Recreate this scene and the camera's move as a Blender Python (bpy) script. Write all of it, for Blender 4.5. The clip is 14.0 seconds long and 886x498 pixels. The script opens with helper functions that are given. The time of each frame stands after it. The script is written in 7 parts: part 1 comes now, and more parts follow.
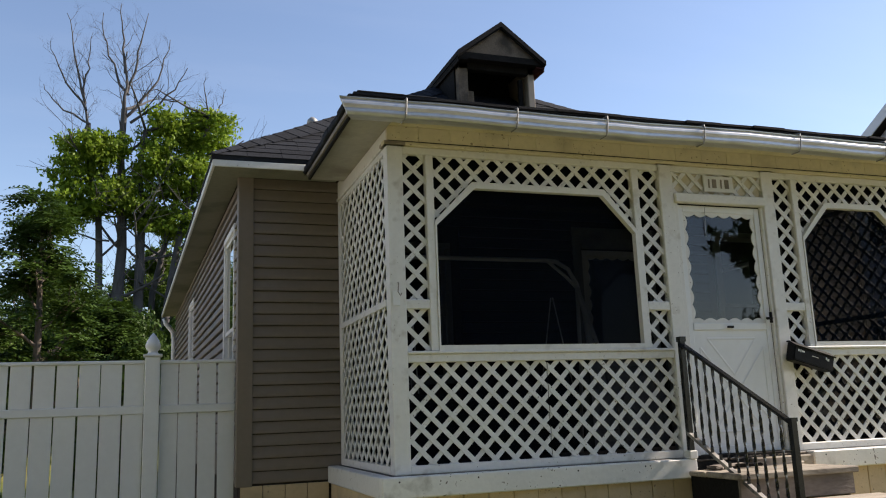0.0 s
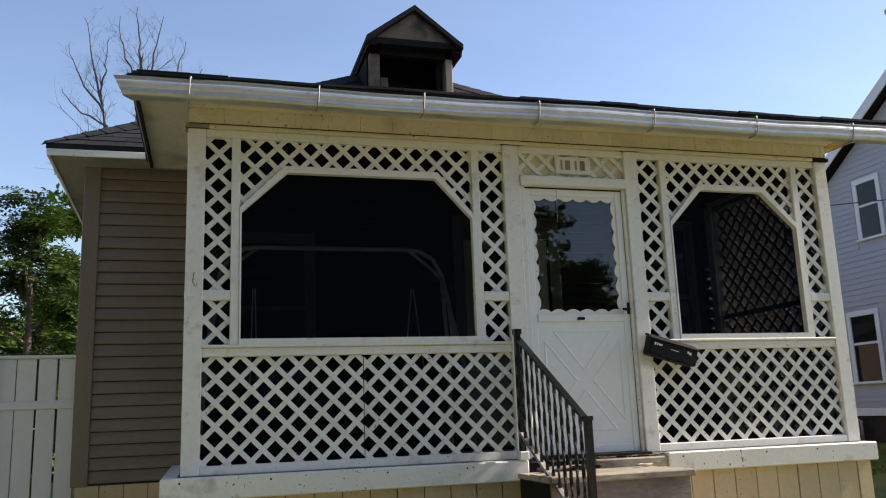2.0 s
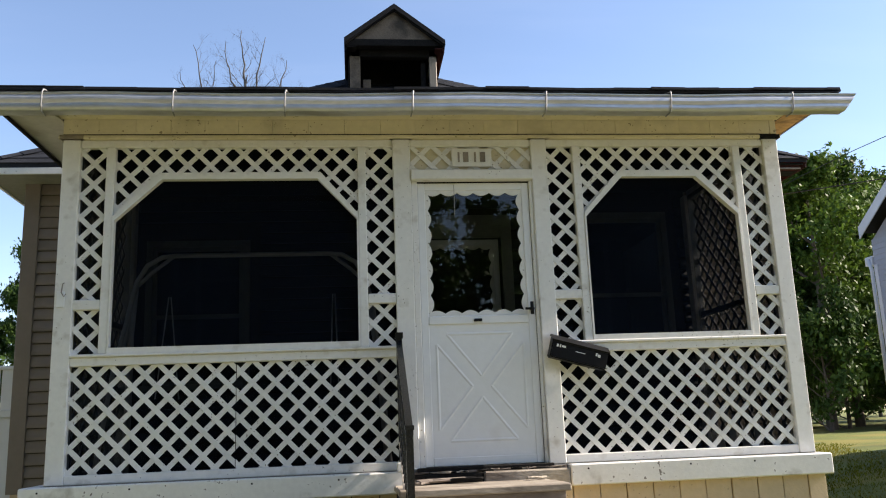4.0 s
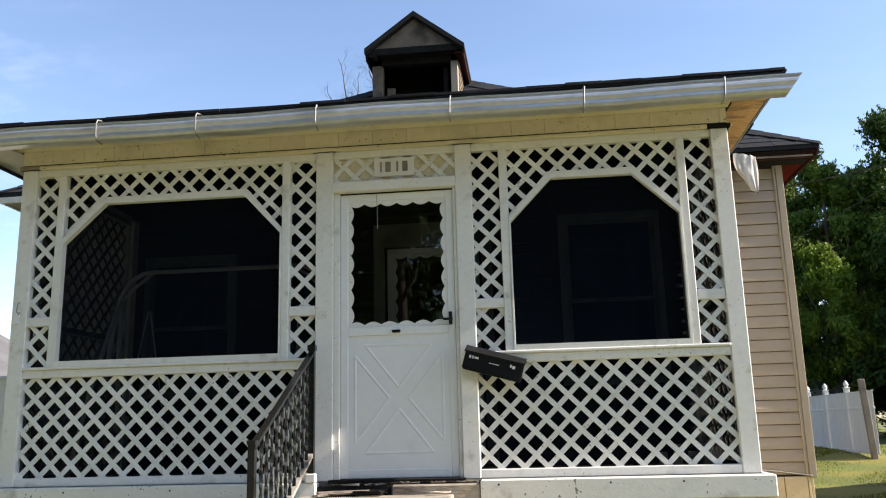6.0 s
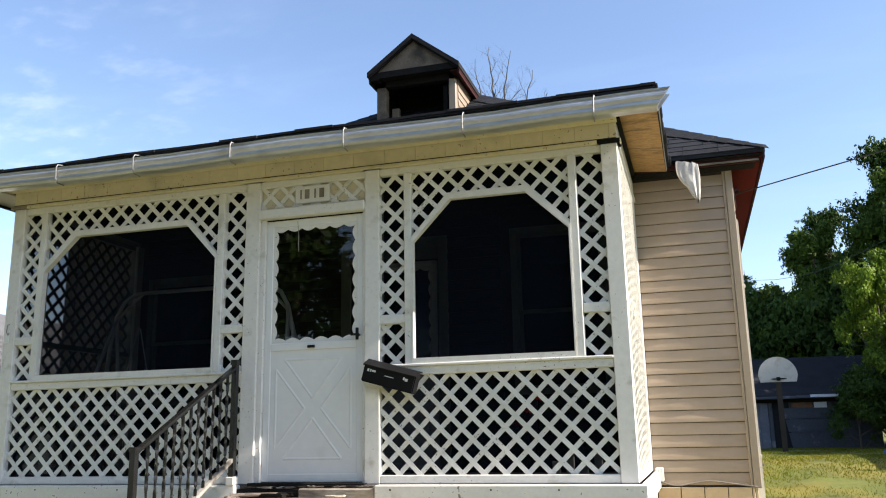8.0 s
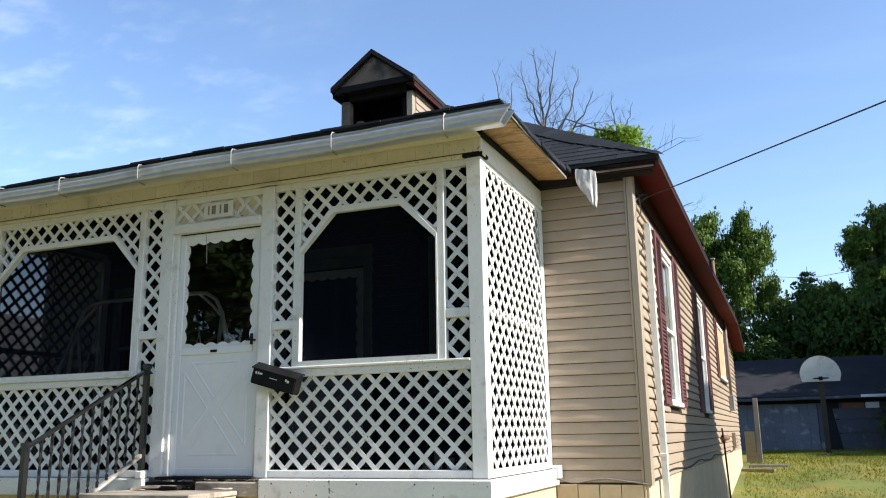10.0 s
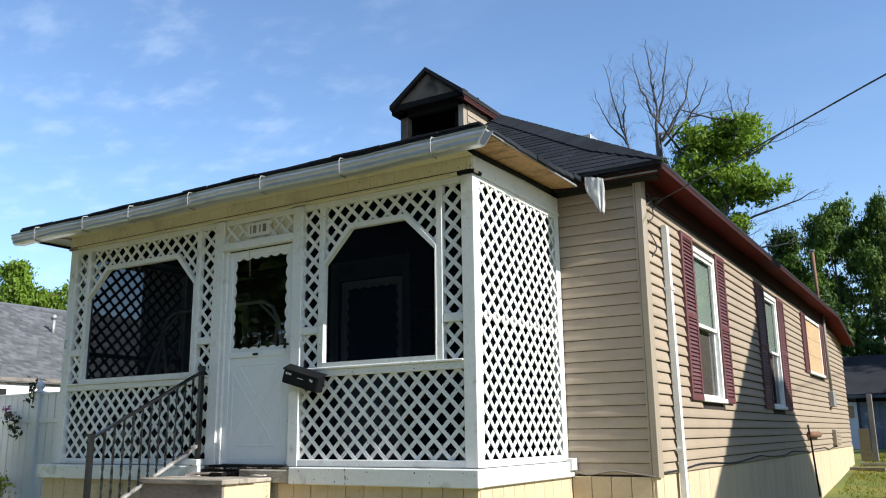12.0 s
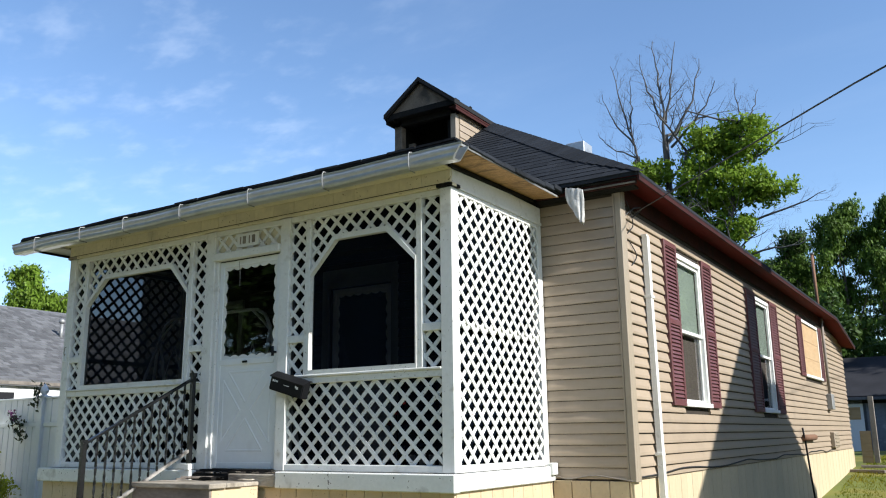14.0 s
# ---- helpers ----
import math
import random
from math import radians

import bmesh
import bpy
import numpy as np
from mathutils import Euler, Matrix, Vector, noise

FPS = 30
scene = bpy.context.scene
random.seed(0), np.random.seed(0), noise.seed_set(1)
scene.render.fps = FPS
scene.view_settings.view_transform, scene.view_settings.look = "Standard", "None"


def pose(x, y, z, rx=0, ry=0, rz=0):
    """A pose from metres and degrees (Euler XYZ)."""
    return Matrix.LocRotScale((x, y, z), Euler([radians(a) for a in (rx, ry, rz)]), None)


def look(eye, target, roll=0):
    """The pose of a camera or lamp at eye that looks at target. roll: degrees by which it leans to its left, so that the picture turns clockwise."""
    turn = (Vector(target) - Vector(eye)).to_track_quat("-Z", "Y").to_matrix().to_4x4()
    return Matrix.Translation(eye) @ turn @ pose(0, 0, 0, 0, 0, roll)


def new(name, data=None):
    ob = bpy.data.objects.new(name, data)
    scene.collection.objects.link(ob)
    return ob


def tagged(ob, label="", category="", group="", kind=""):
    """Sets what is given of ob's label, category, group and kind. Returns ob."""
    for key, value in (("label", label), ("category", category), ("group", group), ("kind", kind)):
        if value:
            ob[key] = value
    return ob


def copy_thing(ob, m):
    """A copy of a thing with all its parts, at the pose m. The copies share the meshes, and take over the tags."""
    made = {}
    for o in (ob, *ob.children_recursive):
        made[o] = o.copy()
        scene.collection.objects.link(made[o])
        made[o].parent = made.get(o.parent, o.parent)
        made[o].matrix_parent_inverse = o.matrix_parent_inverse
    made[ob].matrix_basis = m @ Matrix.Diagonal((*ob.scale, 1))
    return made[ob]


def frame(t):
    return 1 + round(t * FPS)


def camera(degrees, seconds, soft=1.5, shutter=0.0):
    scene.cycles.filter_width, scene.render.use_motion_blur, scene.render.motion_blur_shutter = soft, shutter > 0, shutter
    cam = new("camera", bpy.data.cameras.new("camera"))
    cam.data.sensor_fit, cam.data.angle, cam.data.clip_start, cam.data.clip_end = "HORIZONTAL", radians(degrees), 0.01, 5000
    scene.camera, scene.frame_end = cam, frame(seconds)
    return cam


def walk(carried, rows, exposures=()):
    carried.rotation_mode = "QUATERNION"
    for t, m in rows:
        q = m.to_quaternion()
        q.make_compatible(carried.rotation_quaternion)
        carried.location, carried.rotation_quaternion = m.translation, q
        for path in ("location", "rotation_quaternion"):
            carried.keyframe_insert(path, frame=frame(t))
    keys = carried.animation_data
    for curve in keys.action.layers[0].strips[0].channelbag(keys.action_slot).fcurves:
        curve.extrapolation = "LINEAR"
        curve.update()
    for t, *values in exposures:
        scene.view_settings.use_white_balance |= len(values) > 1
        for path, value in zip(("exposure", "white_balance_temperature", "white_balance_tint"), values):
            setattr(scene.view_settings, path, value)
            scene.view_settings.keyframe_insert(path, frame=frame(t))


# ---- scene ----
cam = camera(56.0, 14.0, 1.1)
PATH = [
    (0, (0.02, -0.163, 1.484), (0.672, 1.687, 1.87), -2.2),
    (0.5, (0.383, -0.158, 1.452), (1.007, 1.703, 1.836), -2.0),
    (1, (0.836, -0.176, 1.419), (1.442, 1.691, 1.803), -2.0),
    (1.5, (1.299, -0.274, 1.421), (1.886, 1.599, 1.806), -2.0),
    (2, (1.78, -0.298, 1.416), (2.319, 1.589, 1.803), -2.1),
    (2.5, (2.267, -0.381, 1.401), (2.736, 1.523, 1.794), -2.1),
    (3, (2.734, -0.359, 1.353), (3.127, 1.561, 1.756), -2.0),
    (5.5, (5.047, -0.313, 1.398), (4.941, 1.64, 1.816), -2.1),
    (6, (5.535, -0.278, 1.405), (5.323, 1.666, 1.827), -1.5),
    (6.5, (6.033, -0.312, 1.423), (5.769, 1.625, 1.845), -1.2),
    (7, (6.478, -0.317, 1.423), (6.151, 1.609, 1.851), -1.2),
    (7.5, (6.912, -0.272, 1.448), (6.478, 1.632, 1.877), -1.3),
    (8, (7.358, -0.307, 1.416), (6.806, 1.566, 1.849), -1.1),
    (8.5, (7.784, -0.233, 1.393), (7.134, 1.607, 1.829), -0.9),
    (9, (8.196, -0.177, 1.384), (7.546, 1.664, 1.818), -1.1),
    (11.5, (9.902, -0.217, 1.349), (8.939, 1.481, 1.785), -0.5),
    (12, (10.204, -0.237, 1.329), (9.185, 1.428, 1.764), -0.7),
    (12.5, (10.469, -0.22, 1.303), (9.441, 1.438, 1.742), -0.8),
    (13, (10.535, -0.248, 1.3), (9.464, 1.384, 1.738), -0.4),
    (13.5, (10.568, -0.256, 1.335), (9.521, 1.391, 1.774), -0.6),
    (14, (10.562, -0.271, 1.371), (9.517, 1.377, 1.807), -0.7),
]
EXPOSURES = [(0.0, 1.01, 7200, 17), (1.5, 1.09, 7200, 17), (3.0, 1.28, 7100, 17), (6.5, 1.46, 7000, 15), (9.0, 1.45, 6700, 14), (11.5, 1.06, 6100, 9), (14.0, 1.01, 6100, 9)]
walk(cam, [(t, look(eye, target, roll)) for t, eye, target, roll in PATH], EXPOSURES)

# ---- light ----
SUN_EL, SUN_AZ = 35.5, 92.5      # degrees: height, and bearing from +y towards +x
world = bpy.data.worlds.new("sky")
scene.world = world
world.use_nodes = True
wn, wl = world.node_tree.nodes, world.node_tree.links
wn.clear()
sky = wn.new("ShaderNodeTexSky")
sky.sky_type = "NISHITA"
sky.sun_disc = False
sky.sun_elevation, sky.sun_rotation = radians(SUN_EL), radians(SUN_AZ)
sky.air_density, sky.dust_density, sky.ozone_density = 1.0, 0.4, 3.0
wco = wn.new("ShaderNodeTexCoord")
wsep = wn.new("ShaderNodeSeparateXYZ")
wl.new(wco.outputs["Generated"], wsep.inputs["Vector"])


def wmath(op, a, b):
    m = wn.new("ShaderNodeMath")
    m.operation = op
    for k, v in enumerate((a, b)):
        if isinstance(v, (int, float)):
            m.inputs[k].default_value = v
        else:
            wl.new(v, m.inputs[k])
    return m.outputs["Value"]


wz = wmath("ADD", wmath("MAXIMUM", wsep.outputs["Z"], 0.0), 0.12)
wcomb = wn.new("ShaderNodeCombineXYZ")
wl.new(wmath("DIVIDE", wsep.outputs["X"], wz), wcomb.inputs["X"])
wl.new(wmath("DIVIDE", wsep.outputs["Y"], wz), wcomb.inputs["Y"])


def cloud_layer(scale, detail, place, stretch, turn, lo, hi):
    mp = wn.new("ShaderNodeMapping")
    mp.inputs["Location"].default_value, mp.inputs["Rotation"].default_value, mp.inputs["Scale"].default_value = place, (0, 0, turn), stretch
    t = wn.new("ShaderNodeTexNoise")
    t.inputs["Scale"].default_value, t.inputs["Detail"].default_value, t.inputs["Roughness"].default_value = scale, detail, 0.55
    r = wn.new("ShaderNodeMapRange")
    r.interpolation_type = "SMOOTHSTEP"
    r.inputs["From Min"].default_value, r.inputs["From Max"].default_value = lo, hi
    wl.new(wcomb.outputs["Vector"], mp.inputs["Vector"])
    wl.new(mp.outputs["Vector"], t.inputs["Vector"])
    wl.new(t.outputs["Fac"], r.inputs["Value"])
    return r.outputs["Result"]


puffs = cloud_layer(6.5, 4, (0.3, 0, 0), (1.0, 1.5, 1), 0.6, 0.46, 0.80)
veils = cloud_layer(1.1, 6, (2, 1, 0), (1.0, 4.0, 1), 0.5, 0.42, 0.85)
west = wn.new("ShaderNodeMapRange")
west.interpolation_type = "SMOOTHSTEP"
west.inputs["From Min"].default_value, west.inputs["From Max"].default_value = 0.36, 0.66
wl.new(wmath("MULTIPLY", wsep.outputs["X"], -1.0), west.inputs["Value"])
wcover = wmath("ADD", wmath("MULTIPLY", wmath("MULTIPLY", west.outputs["Result"], puffs), 0.17), wmath("MULTIPLY", veils, 0.035))
wmix = wn.new("ShaderNodeMixRGB")
wmix.inputs[2].default_value = (6.0, 6.4, 7.0, 1)
wbg = wn.new("ShaderNodeBackground")
wbg.inputs["Strength"].default_value = 0.104
wout = wn.new("ShaderNodeOutputWorld")
wl.new(wcover, wmix.inputs[0])
wl.new(sky.outputs["Color"], wmix.inputs[1])
wl.new(wmix.outputs["Color"], wbg.inputs["Color"])
wl.new(wbg.outputs["Background"], wout.inputs["Surface"])

sun_lamp = bpy.data.lights.new("sun", "SUN")
sun_lamp.energy, sun_lamp.angle, sun_lamp.color = 4.15, radians(0.55), (1.0, 0.95, 0.86)
sun_ob = new("sun", sun_lamp)
sun_to = Vector((math.sin(radians(SUN_AZ)) * math.cos(radians(SUN_EL)), math.cos(radians(SUN_AZ)) * math.cos(radians(SUN_EL)), math.sin(radians(SUN_EL))))
sun_ob.matrix_world = look(sun_to * 60, (0, 0, 0))


# ---- materials ----
def mat(name, col, rough=0.6, var=0.15, s1=2.5, s2=35.0, bump=0.1, bs=60.0, metal=0.0, rnd=0.0, stain=None, amount=0.0, ss=1.5, edge=0.55, stretch=(1, 1, 1), spec=0.5, translucent=0.0, island=0.0, chips=None, chip_edge=0.68, chip_scale=38.0):
    """Base colour with variation at two scales, a stain of its own shape, piece-to-piece change and fine relief."""
    m = bpy.data.materials.new(name)
    m.use_nodes = True
    nt = m.node_tree
    n, l = nt.nodes, nt.links
    bsdf = n["Principled BSDF"]
    geo = n.new("ShaderNodeNewGeometry")
    mp = n.new("ShaderNodeMapping")
    mp.inputs["Scale"].default_value = stretch
    l.new(geo.outputs["Position"], mp.inputs["Vector"])

    def tex(scale, detail):
        t = n.new("ShaderNodeTexNoise")
        t.inputs["Scale"].default_value, t.inputs["Detail"].default_value = scale, detail
        l.new(mp.outputs["Vector"], t.inputs["Vector"])
        return t

    big, fine = tex(s1, 4), tex(s2, 5)
    add = n.new("ShaderNodeMath")
    add.operation = "ADD"
    l.new(big.outputs["Fac"], add.inputs[0])
    l.new(fine.outputs["Fac"], add.inputs[1])
    rng = n.new("ShaderNodeMapRange")
    rng.inputs["From Min"].default_value, rng.inputs["From Max"].default_value = 0.65, 1.35
    rng.inputs["To Min"].default_value, rng.inputs["To Max"].default_value = 1 - var, 1 + var
    l.new(add.outputs["Value"], rng.inputs["Value"])
    value = rng.outputs["Result"]
    if rnd:
        info = n.new("ShaderNodeObjectInfo")
        r2 = n.new("ShaderNodeMapRange")
        r2.inputs["To Min"].default_value, r2.inputs["To Max"].default_value = 1 - rnd, 1 + rnd
        l.new(info.outputs["Random"], r2.inputs["Value"])
        mul = n.new("ShaderNodeMath")
        mul.operation = "MULTIPLY"
        l.new(value, mul.inputs[0])
        l.new(r2.outputs["Result"], mul.inputs[1])
        value = mul.outputs["Value"]
    if island:
        r3 = n.new("ShaderNodeMapRange")
        r3.inputs["To Min"].default_value, r3.inputs["To Max"].default_value = 1 - island, 1 + island
        l.new(geo.outputs["Random Per Island"], r3.inputs["Value"])
        mul2 = n.new("ShaderNodeMath")
        mul2.operation = "MULTIPLY"
        l.new(value, mul2.inputs[0])
        l.new(r3.outputs["Result"], mul2.inputs[1])
        value = mul2.outputs["Value"]
    scale = n.new("ShaderNodeVectorMath")
    scale.operation = "SCALE"
    scale.inputs[0].default_value = col
    l.new(value, scale.inputs["Scale"])
    colour = scale.outputs["Vector"]
    if stain:
        st = tex(ss, 8)
        rr = n.new("ShaderNodeMapRange")
        rr.inputs["From Min"].default_value, rr.inputs["From Max"].default_value = edge, edge + 0.16
        rr.inputs["To Max"].default_value = amount
        l.new(st.outputs["Fac"], rr.inputs["Value"])
        mx = n.new("ShaderNodeMixRGB")
        mx.inputs[2].default_value = (*stain, 1)
        l.new(rr.outputs["Result"], mx.inputs[0])
        l.new(colour, mx.inputs[1])
        colour = mx.outputs["Color"]
    if chips:
        cn, patch = tex(chip_scale, 3), tex(2.3, 5)
        both = n.new("ShaderNodeMath")
        both.operation = "MULTIPLY_ADD"
        both.inputs[1].default_value = 0.35
        l.new(patch.outputs["Fac"], both.inputs[0])
        l.new(cn.outputs["Fac"], both.inputs[2])
        cr = n.new("ShaderNodeMapRange")
        cr.inputs["From Min"].default_value, cr.inputs["From Max"].default_value = chip_edge + 0.175, chip_edge + 0.205
        cr.inputs["To Max"].default_value = 0.85
        l.new(both.outputs["Value"], cr.inputs["Value"])
        cm = n.new("ShaderNodeMixRGB")
        cm.inputs[2].default_value = (*chips, 1)
        l.new(cr.outputs["Result"], cm.inputs[0])
        l.new(colour, cm.inputs[1])
        colour = cm.outputs["Color"]
    l.new(colour, bsdf.inputs["Base Color"])
    bsdf.inputs["Roughness"].default_value, bsdf.inputs["Metallic"].default_value = rough, metal
    bsdf.inputs["Specular IOR Level"].default_value = spec
    if bump:
        bt = tex(bs, 4)
        bp = n.new("ShaderNodeBump")
        bp.inputs["Strength"].default_value, bp.inputs["Distance"].default_value = bump, 0.01
        l.new(bt.outputs["Fac"], bp.inputs["Height"])
        l.new(bp.outputs["Normal"], bsdf.inputs["Normal"])
    if translucent:
        tr = n.new("ShaderNodeBsdfTranslucent")
        l.new(colour, tr.inputs["Color"])
        ms = n.new("ShaderNodeMixShader")
        ms.inputs[0].default_value = translucent
        l.new(bsdf.outputs["BSDF"], ms.inputs[1])
        l.new(tr.outputs["BSDF"], ms.inputs[2])
        l.new(ms.outputs["Shader"], n["Material Output"].inputs["Surface"])
    return m


def pane_glass(name, tint=(0.9, 0.93, 0.93), ior=1.5):
    m = bpy.data.materials.new(name)
    m.use_nodes = True
    n, l = m.node_tree.nodes, m.node_tree.links
    n.remove(n["Principled BSDF"])
    tr, gl, fr, mx = n.new("ShaderNodeBsdfTransparent"), n.new("ShaderNodeBsdfGlossy"), n.new("ShaderNodeFresnel"), n.new("ShaderNodeMixShader")
    tr.inputs["Color"].default_value = (*tint, 1)
    gl.inputs["Roughness"].default_value, fr.inputs["IOR"].default_value = 0.015, ior
    l.new(fr.outputs["Fac"], mx.inputs[0])
    l.new(tr.outputs["BSDF"], mx.inputs[1])
    l.new(gl.outputs["BSDF"], mx.inputs[2])
    l.new(mx.outputs["Shader"], n["Material Output"].inputs["Surface"])
    return m


def screen_mesh(name, cover):
    m = bpy.data.materials.new(name)
    m.use_nodes = True
    n, l = m.node_tree.nodes, m.node_tree.links
    bsdf, tr, mx = n["Principled BSDF"], n.new("ShaderNodeBsdfTransparent"), n.new("ShaderNodeMixShader")
    # bluish base colour stands for skylight scattered by the mesh
    bsdf.inputs["Base Color"].default_value, bsdf.inputs["Roughness"].default_value, bsdf.inputs["Specular IOR Level"].default_value = (0.003, 0.005, 0.009, 1), 0.8, 0.0
    mx.inputs[0].default_value = cover
    l.new(tr.outputs["BSDF"], mx.inputs[1])
    l.new(bsdf.outputs["BSDF"], mx.inputs[2])
    l.new(mx.outputs["Shader"], n["Material Output"].inputs["Surface"])
    return m


M_white = mat("white_paint", (0.68, 0.67, 0.63), 0.5, 0.07, 1.2, 30, 0.05, 60, stain=(0.36, 0.32, 0.25), amount=0.6, ss=8.0, edge=0.60, chips=(0.16, 0.13, 0.09), chip_edge=0.715, chip_scale=55.0)
M_lattice = mat("lattice_paint", (0.68, 0.67, 0.63), 0.55, 0.08, 2.0, 40, 0.15, 70, rnd=0.06, stain=(0.45, 0.42, 0.36), amount=0.45, ss=6.0, edge=0.60, chips=(0.16, 0.12, 0.08), chip_edge=0.67, chip_scale=55.0)
M_cream = mat("cream_paint", (0.62, 0.55, 0.38), 0.6, 0.08, 1.0, 25, 0.12, 60, rnd=0.05, stain=(0.36, 0.32, 0.22), amount=0.5, ss=3.0, edge=0.56, chips=(0.20, 0.15, 0.09), chip_edge=0.68)
M_skirt = mat("tan_panel_paint", (0.52, 0.40, 0.25), 0.65, 0.08, 1.2, 25, 0.15, 50, rnd=0.05, stain=(0.33, 0.28, 0.18), amount=0.45, ss=2.5, edge=0.56, chips=(0.22, 0.17, 0.11), chip_edge=0.68)
M_siding = mat("beige_vinyl", (0.335, 0.262, 0.188), 0.42, 0.05, 0.8, 18, 0.05, 40, rnd=0.035, stain=(0.24, 0.19, 0.14), amount=0.4, ss=1.8, edge=0.54)
# darker copy of the beige siding: shade on the left walls put into its colour
M_shadesiding = mat("shaded_taupe_vinyl", (0.185, 0.150, 0.118), 0.5, 0.08, 0.8, 18, 0.05, 40, rnd=0.04, stain=(0.15, 0.125, 0.10), amount=0.6, ss=1.4, edge=0.5)
M_trim = mat("beige_trim", (0.30, 0.245, 0.18), 0.5, 0.06, 1.5, 30, 0.08, 60)
M_shingle = mat("dark_shingle", (0.017, 0.019, 0.023), 0.9, 0.35, 2.0, 120, 0.5, 220, rnd=0.25, spec=0.15, island=0.2)
M_roofdark = mat("roof_underlay", (0.02, 0.02, 0.021), 0.9, 0.3, 2.0, 60, 0.3, 120, spec=0.15)
M_char = mat("charred_wood", (0.012, 0.011, 0.010), 0.9, 0.5, 3.0, 40, 0.5, 60, spec=0.15)
M_grey = mat("weathered_wood", (0.22, 0.19, 0.16), 0.85, 0.3, 2.0, 40, 0.4, 60, stretch=(1, 1, 1), stain=(0.10, 0.085, 0.07), amount=0.7, ss=3.0, edge=0.52, rnd=0.12)
M_gable = mat("scorched_panel", (0.17, 0.135, 0.10), 0.9, 0.35, 4.0, 50, 0.4, 70, stain=(0.045, 0.04, 0.035), amount=0.8, ss=3.2, edge=0.5, spec=0.15)
M_osb = mat("osb_board", (0.40, 0.23, 0.09), 0.75, 0.4, 14.0, 45, 0.3, 45, stretch=(1, 3, 1), stain=(0.08, 0.045, 0.022), amount=0.8, ss=3.0, edge=0.52)
M_plywood = mat("plywood", (0.42, 0.285, 0.155), 0.7, 0.15, 3.0, 25, 0.2, 40, stretch=(1, 1, 6), stain=(0.36, 0.20, 0.07), amount=0.6, ss=2.5, edge=0.55)
M_redsoffit = mat("red_brown_paint", (0.095, 0.009, 0.007), 0.75, 0.2, 2.0, 30, 0.2, 50, spec=0.1, stain=(0.05, 0.008, 0.006), amount=0.6, ss=3.0, edge=0.58)
M_redboard = mat("weathered_red_board", (0.045, 0.013, 0.011), 0.75, 0.3, 3.0, 40, 0.3, 60, stain=(0.015, 0.010, 0.010), amount=0.7, ss=3.0, edge=0.5, spec=0.15)
M_rust = mat("rusty_pipe", (0.17, 0.085, 0.045), 0.8, 0.3, 5.0, 50, 0.3, 80)
M_shutter = mat("burgundy_vinyl", (0.115, 0.042, 0.043), 0.45, 0.12, 2.0, 30, 0.1, 50, stain=(0.15, 0.075, 0.075), amount=0.4, ss=4.0)
M_alu = mat("gutter_aluminium", (0.52, 0.52, 0.51), 0.33, 0.16, 2.0, 40, 0.15, 30, metal=0.6, stain=(0.24, 0.22, 0.19), amount=0.7, ss=5.0, edge=0.56, stretch=(0.4, 1, 1))
M_galv = mat("galvanised_metal", (0.30, 0.30, 0.29), 0.6, 0.15, 4.0, 40, 0.1, 40, metal=0.6)
M_iron = mat("black_iron", (0.010, 0.010, 0.010), 0.2, 0.3, 6.0, 60, 0.12, 90, spec=0.4, stain=(0.06, 0.058, 0.055), amount=0.4, ss=9.0, edge=0.64)
M_black = mat("black_enamel", (0.009, 0.009, 0.010), 0.42, 0.2, 4.0, 60, 0.15, 60, spec=0.12)
M_door = mat("white_door_skin", (0.70, 0.71, 0.70), 0.38, 0.04, 1.0, 15, 0.06, 40, stain=(0.55, 0.54, 0.50), amount=0.35, ss=4.0, edge=0.64)
M_fence = mat("white_vinyl", (0.67, 0.68, 0.68), 0.4, 0.04, 1.0, 20, 0.03, 40, stain=(0.52, 0.54, 0.50), amount=0.35, ss=2.0, edge=0.6)
M_grass = mat("lawn_ground", (0.095, 0.115, 0.013), 0.9, 0.45, 0.9, 14, 0.6, 30, stain=(0.19, 0.16, 0.022), amount=0.85, ss=0.6, edge=0.47)
M_bark = mat("bark", (0.11, 0.085, 0.065), 0.9, 0.35, 3.0, 25, 0.8, 30, stretch=(1, 1, 0.3))
M_dead = mat("dead_bark", (0.072, 0.068, 0.068), 0.9, 0.25, 3.0, 25, 0.5, 30)
M_leaf = mat("leaf_green", (0.080, 0.135, 0.019), 0.5, 0.3, 0.5, 4.0, 0, translucent=0.3, spec=0.15, island=0.18)
M_leaf2 = mat("leaf_dark", (0.044, 0.082, 0.014), 0.5, 0.3, 0.4, 4.0, 0, translucent=0.2, spec=0.15, island=0.18)
M_leaf3 = mat("leaf_bright", (0.17, 0.255, 0.026), 0.5, 0.3, 0.5, 4.0, 0, translucent=0.45, spec=0.15, island=0.18)
M_leaf4 = mat("leaf_yellow_green", (0.125, 0.195, 0.020), 0.5, 0.3, 0.5, 4.0, 0, translucent=0.3, spec=0.15, island=0.18)
M_gold = mat("leaf_golden", (0.30, 0.33, 0.03), 0.5, 0.4, 0.8, 6.0, 0, translucent=0.35, spec=0.15, island=0.35)
M_needle = mat("needle_green", (0.030, 0.060, 0.028), 0.6, 0.4, 0.6, 5.0, 0, translucent=0.2, spec=0.15, island=0.18)
# interior and floor colours darkened to hold the shade inside the porch
M_innershade = mat("porch_inner_shade", (0.020, 0.020, 0.022), 0.7, 0.1, 1.5, 25, 0.1, 50)
M_floor = mat("porch_floor_paint", (0.08, 0.078, 0.075), 0.6, 0.2, 2.0, 30, 0.2, 50)
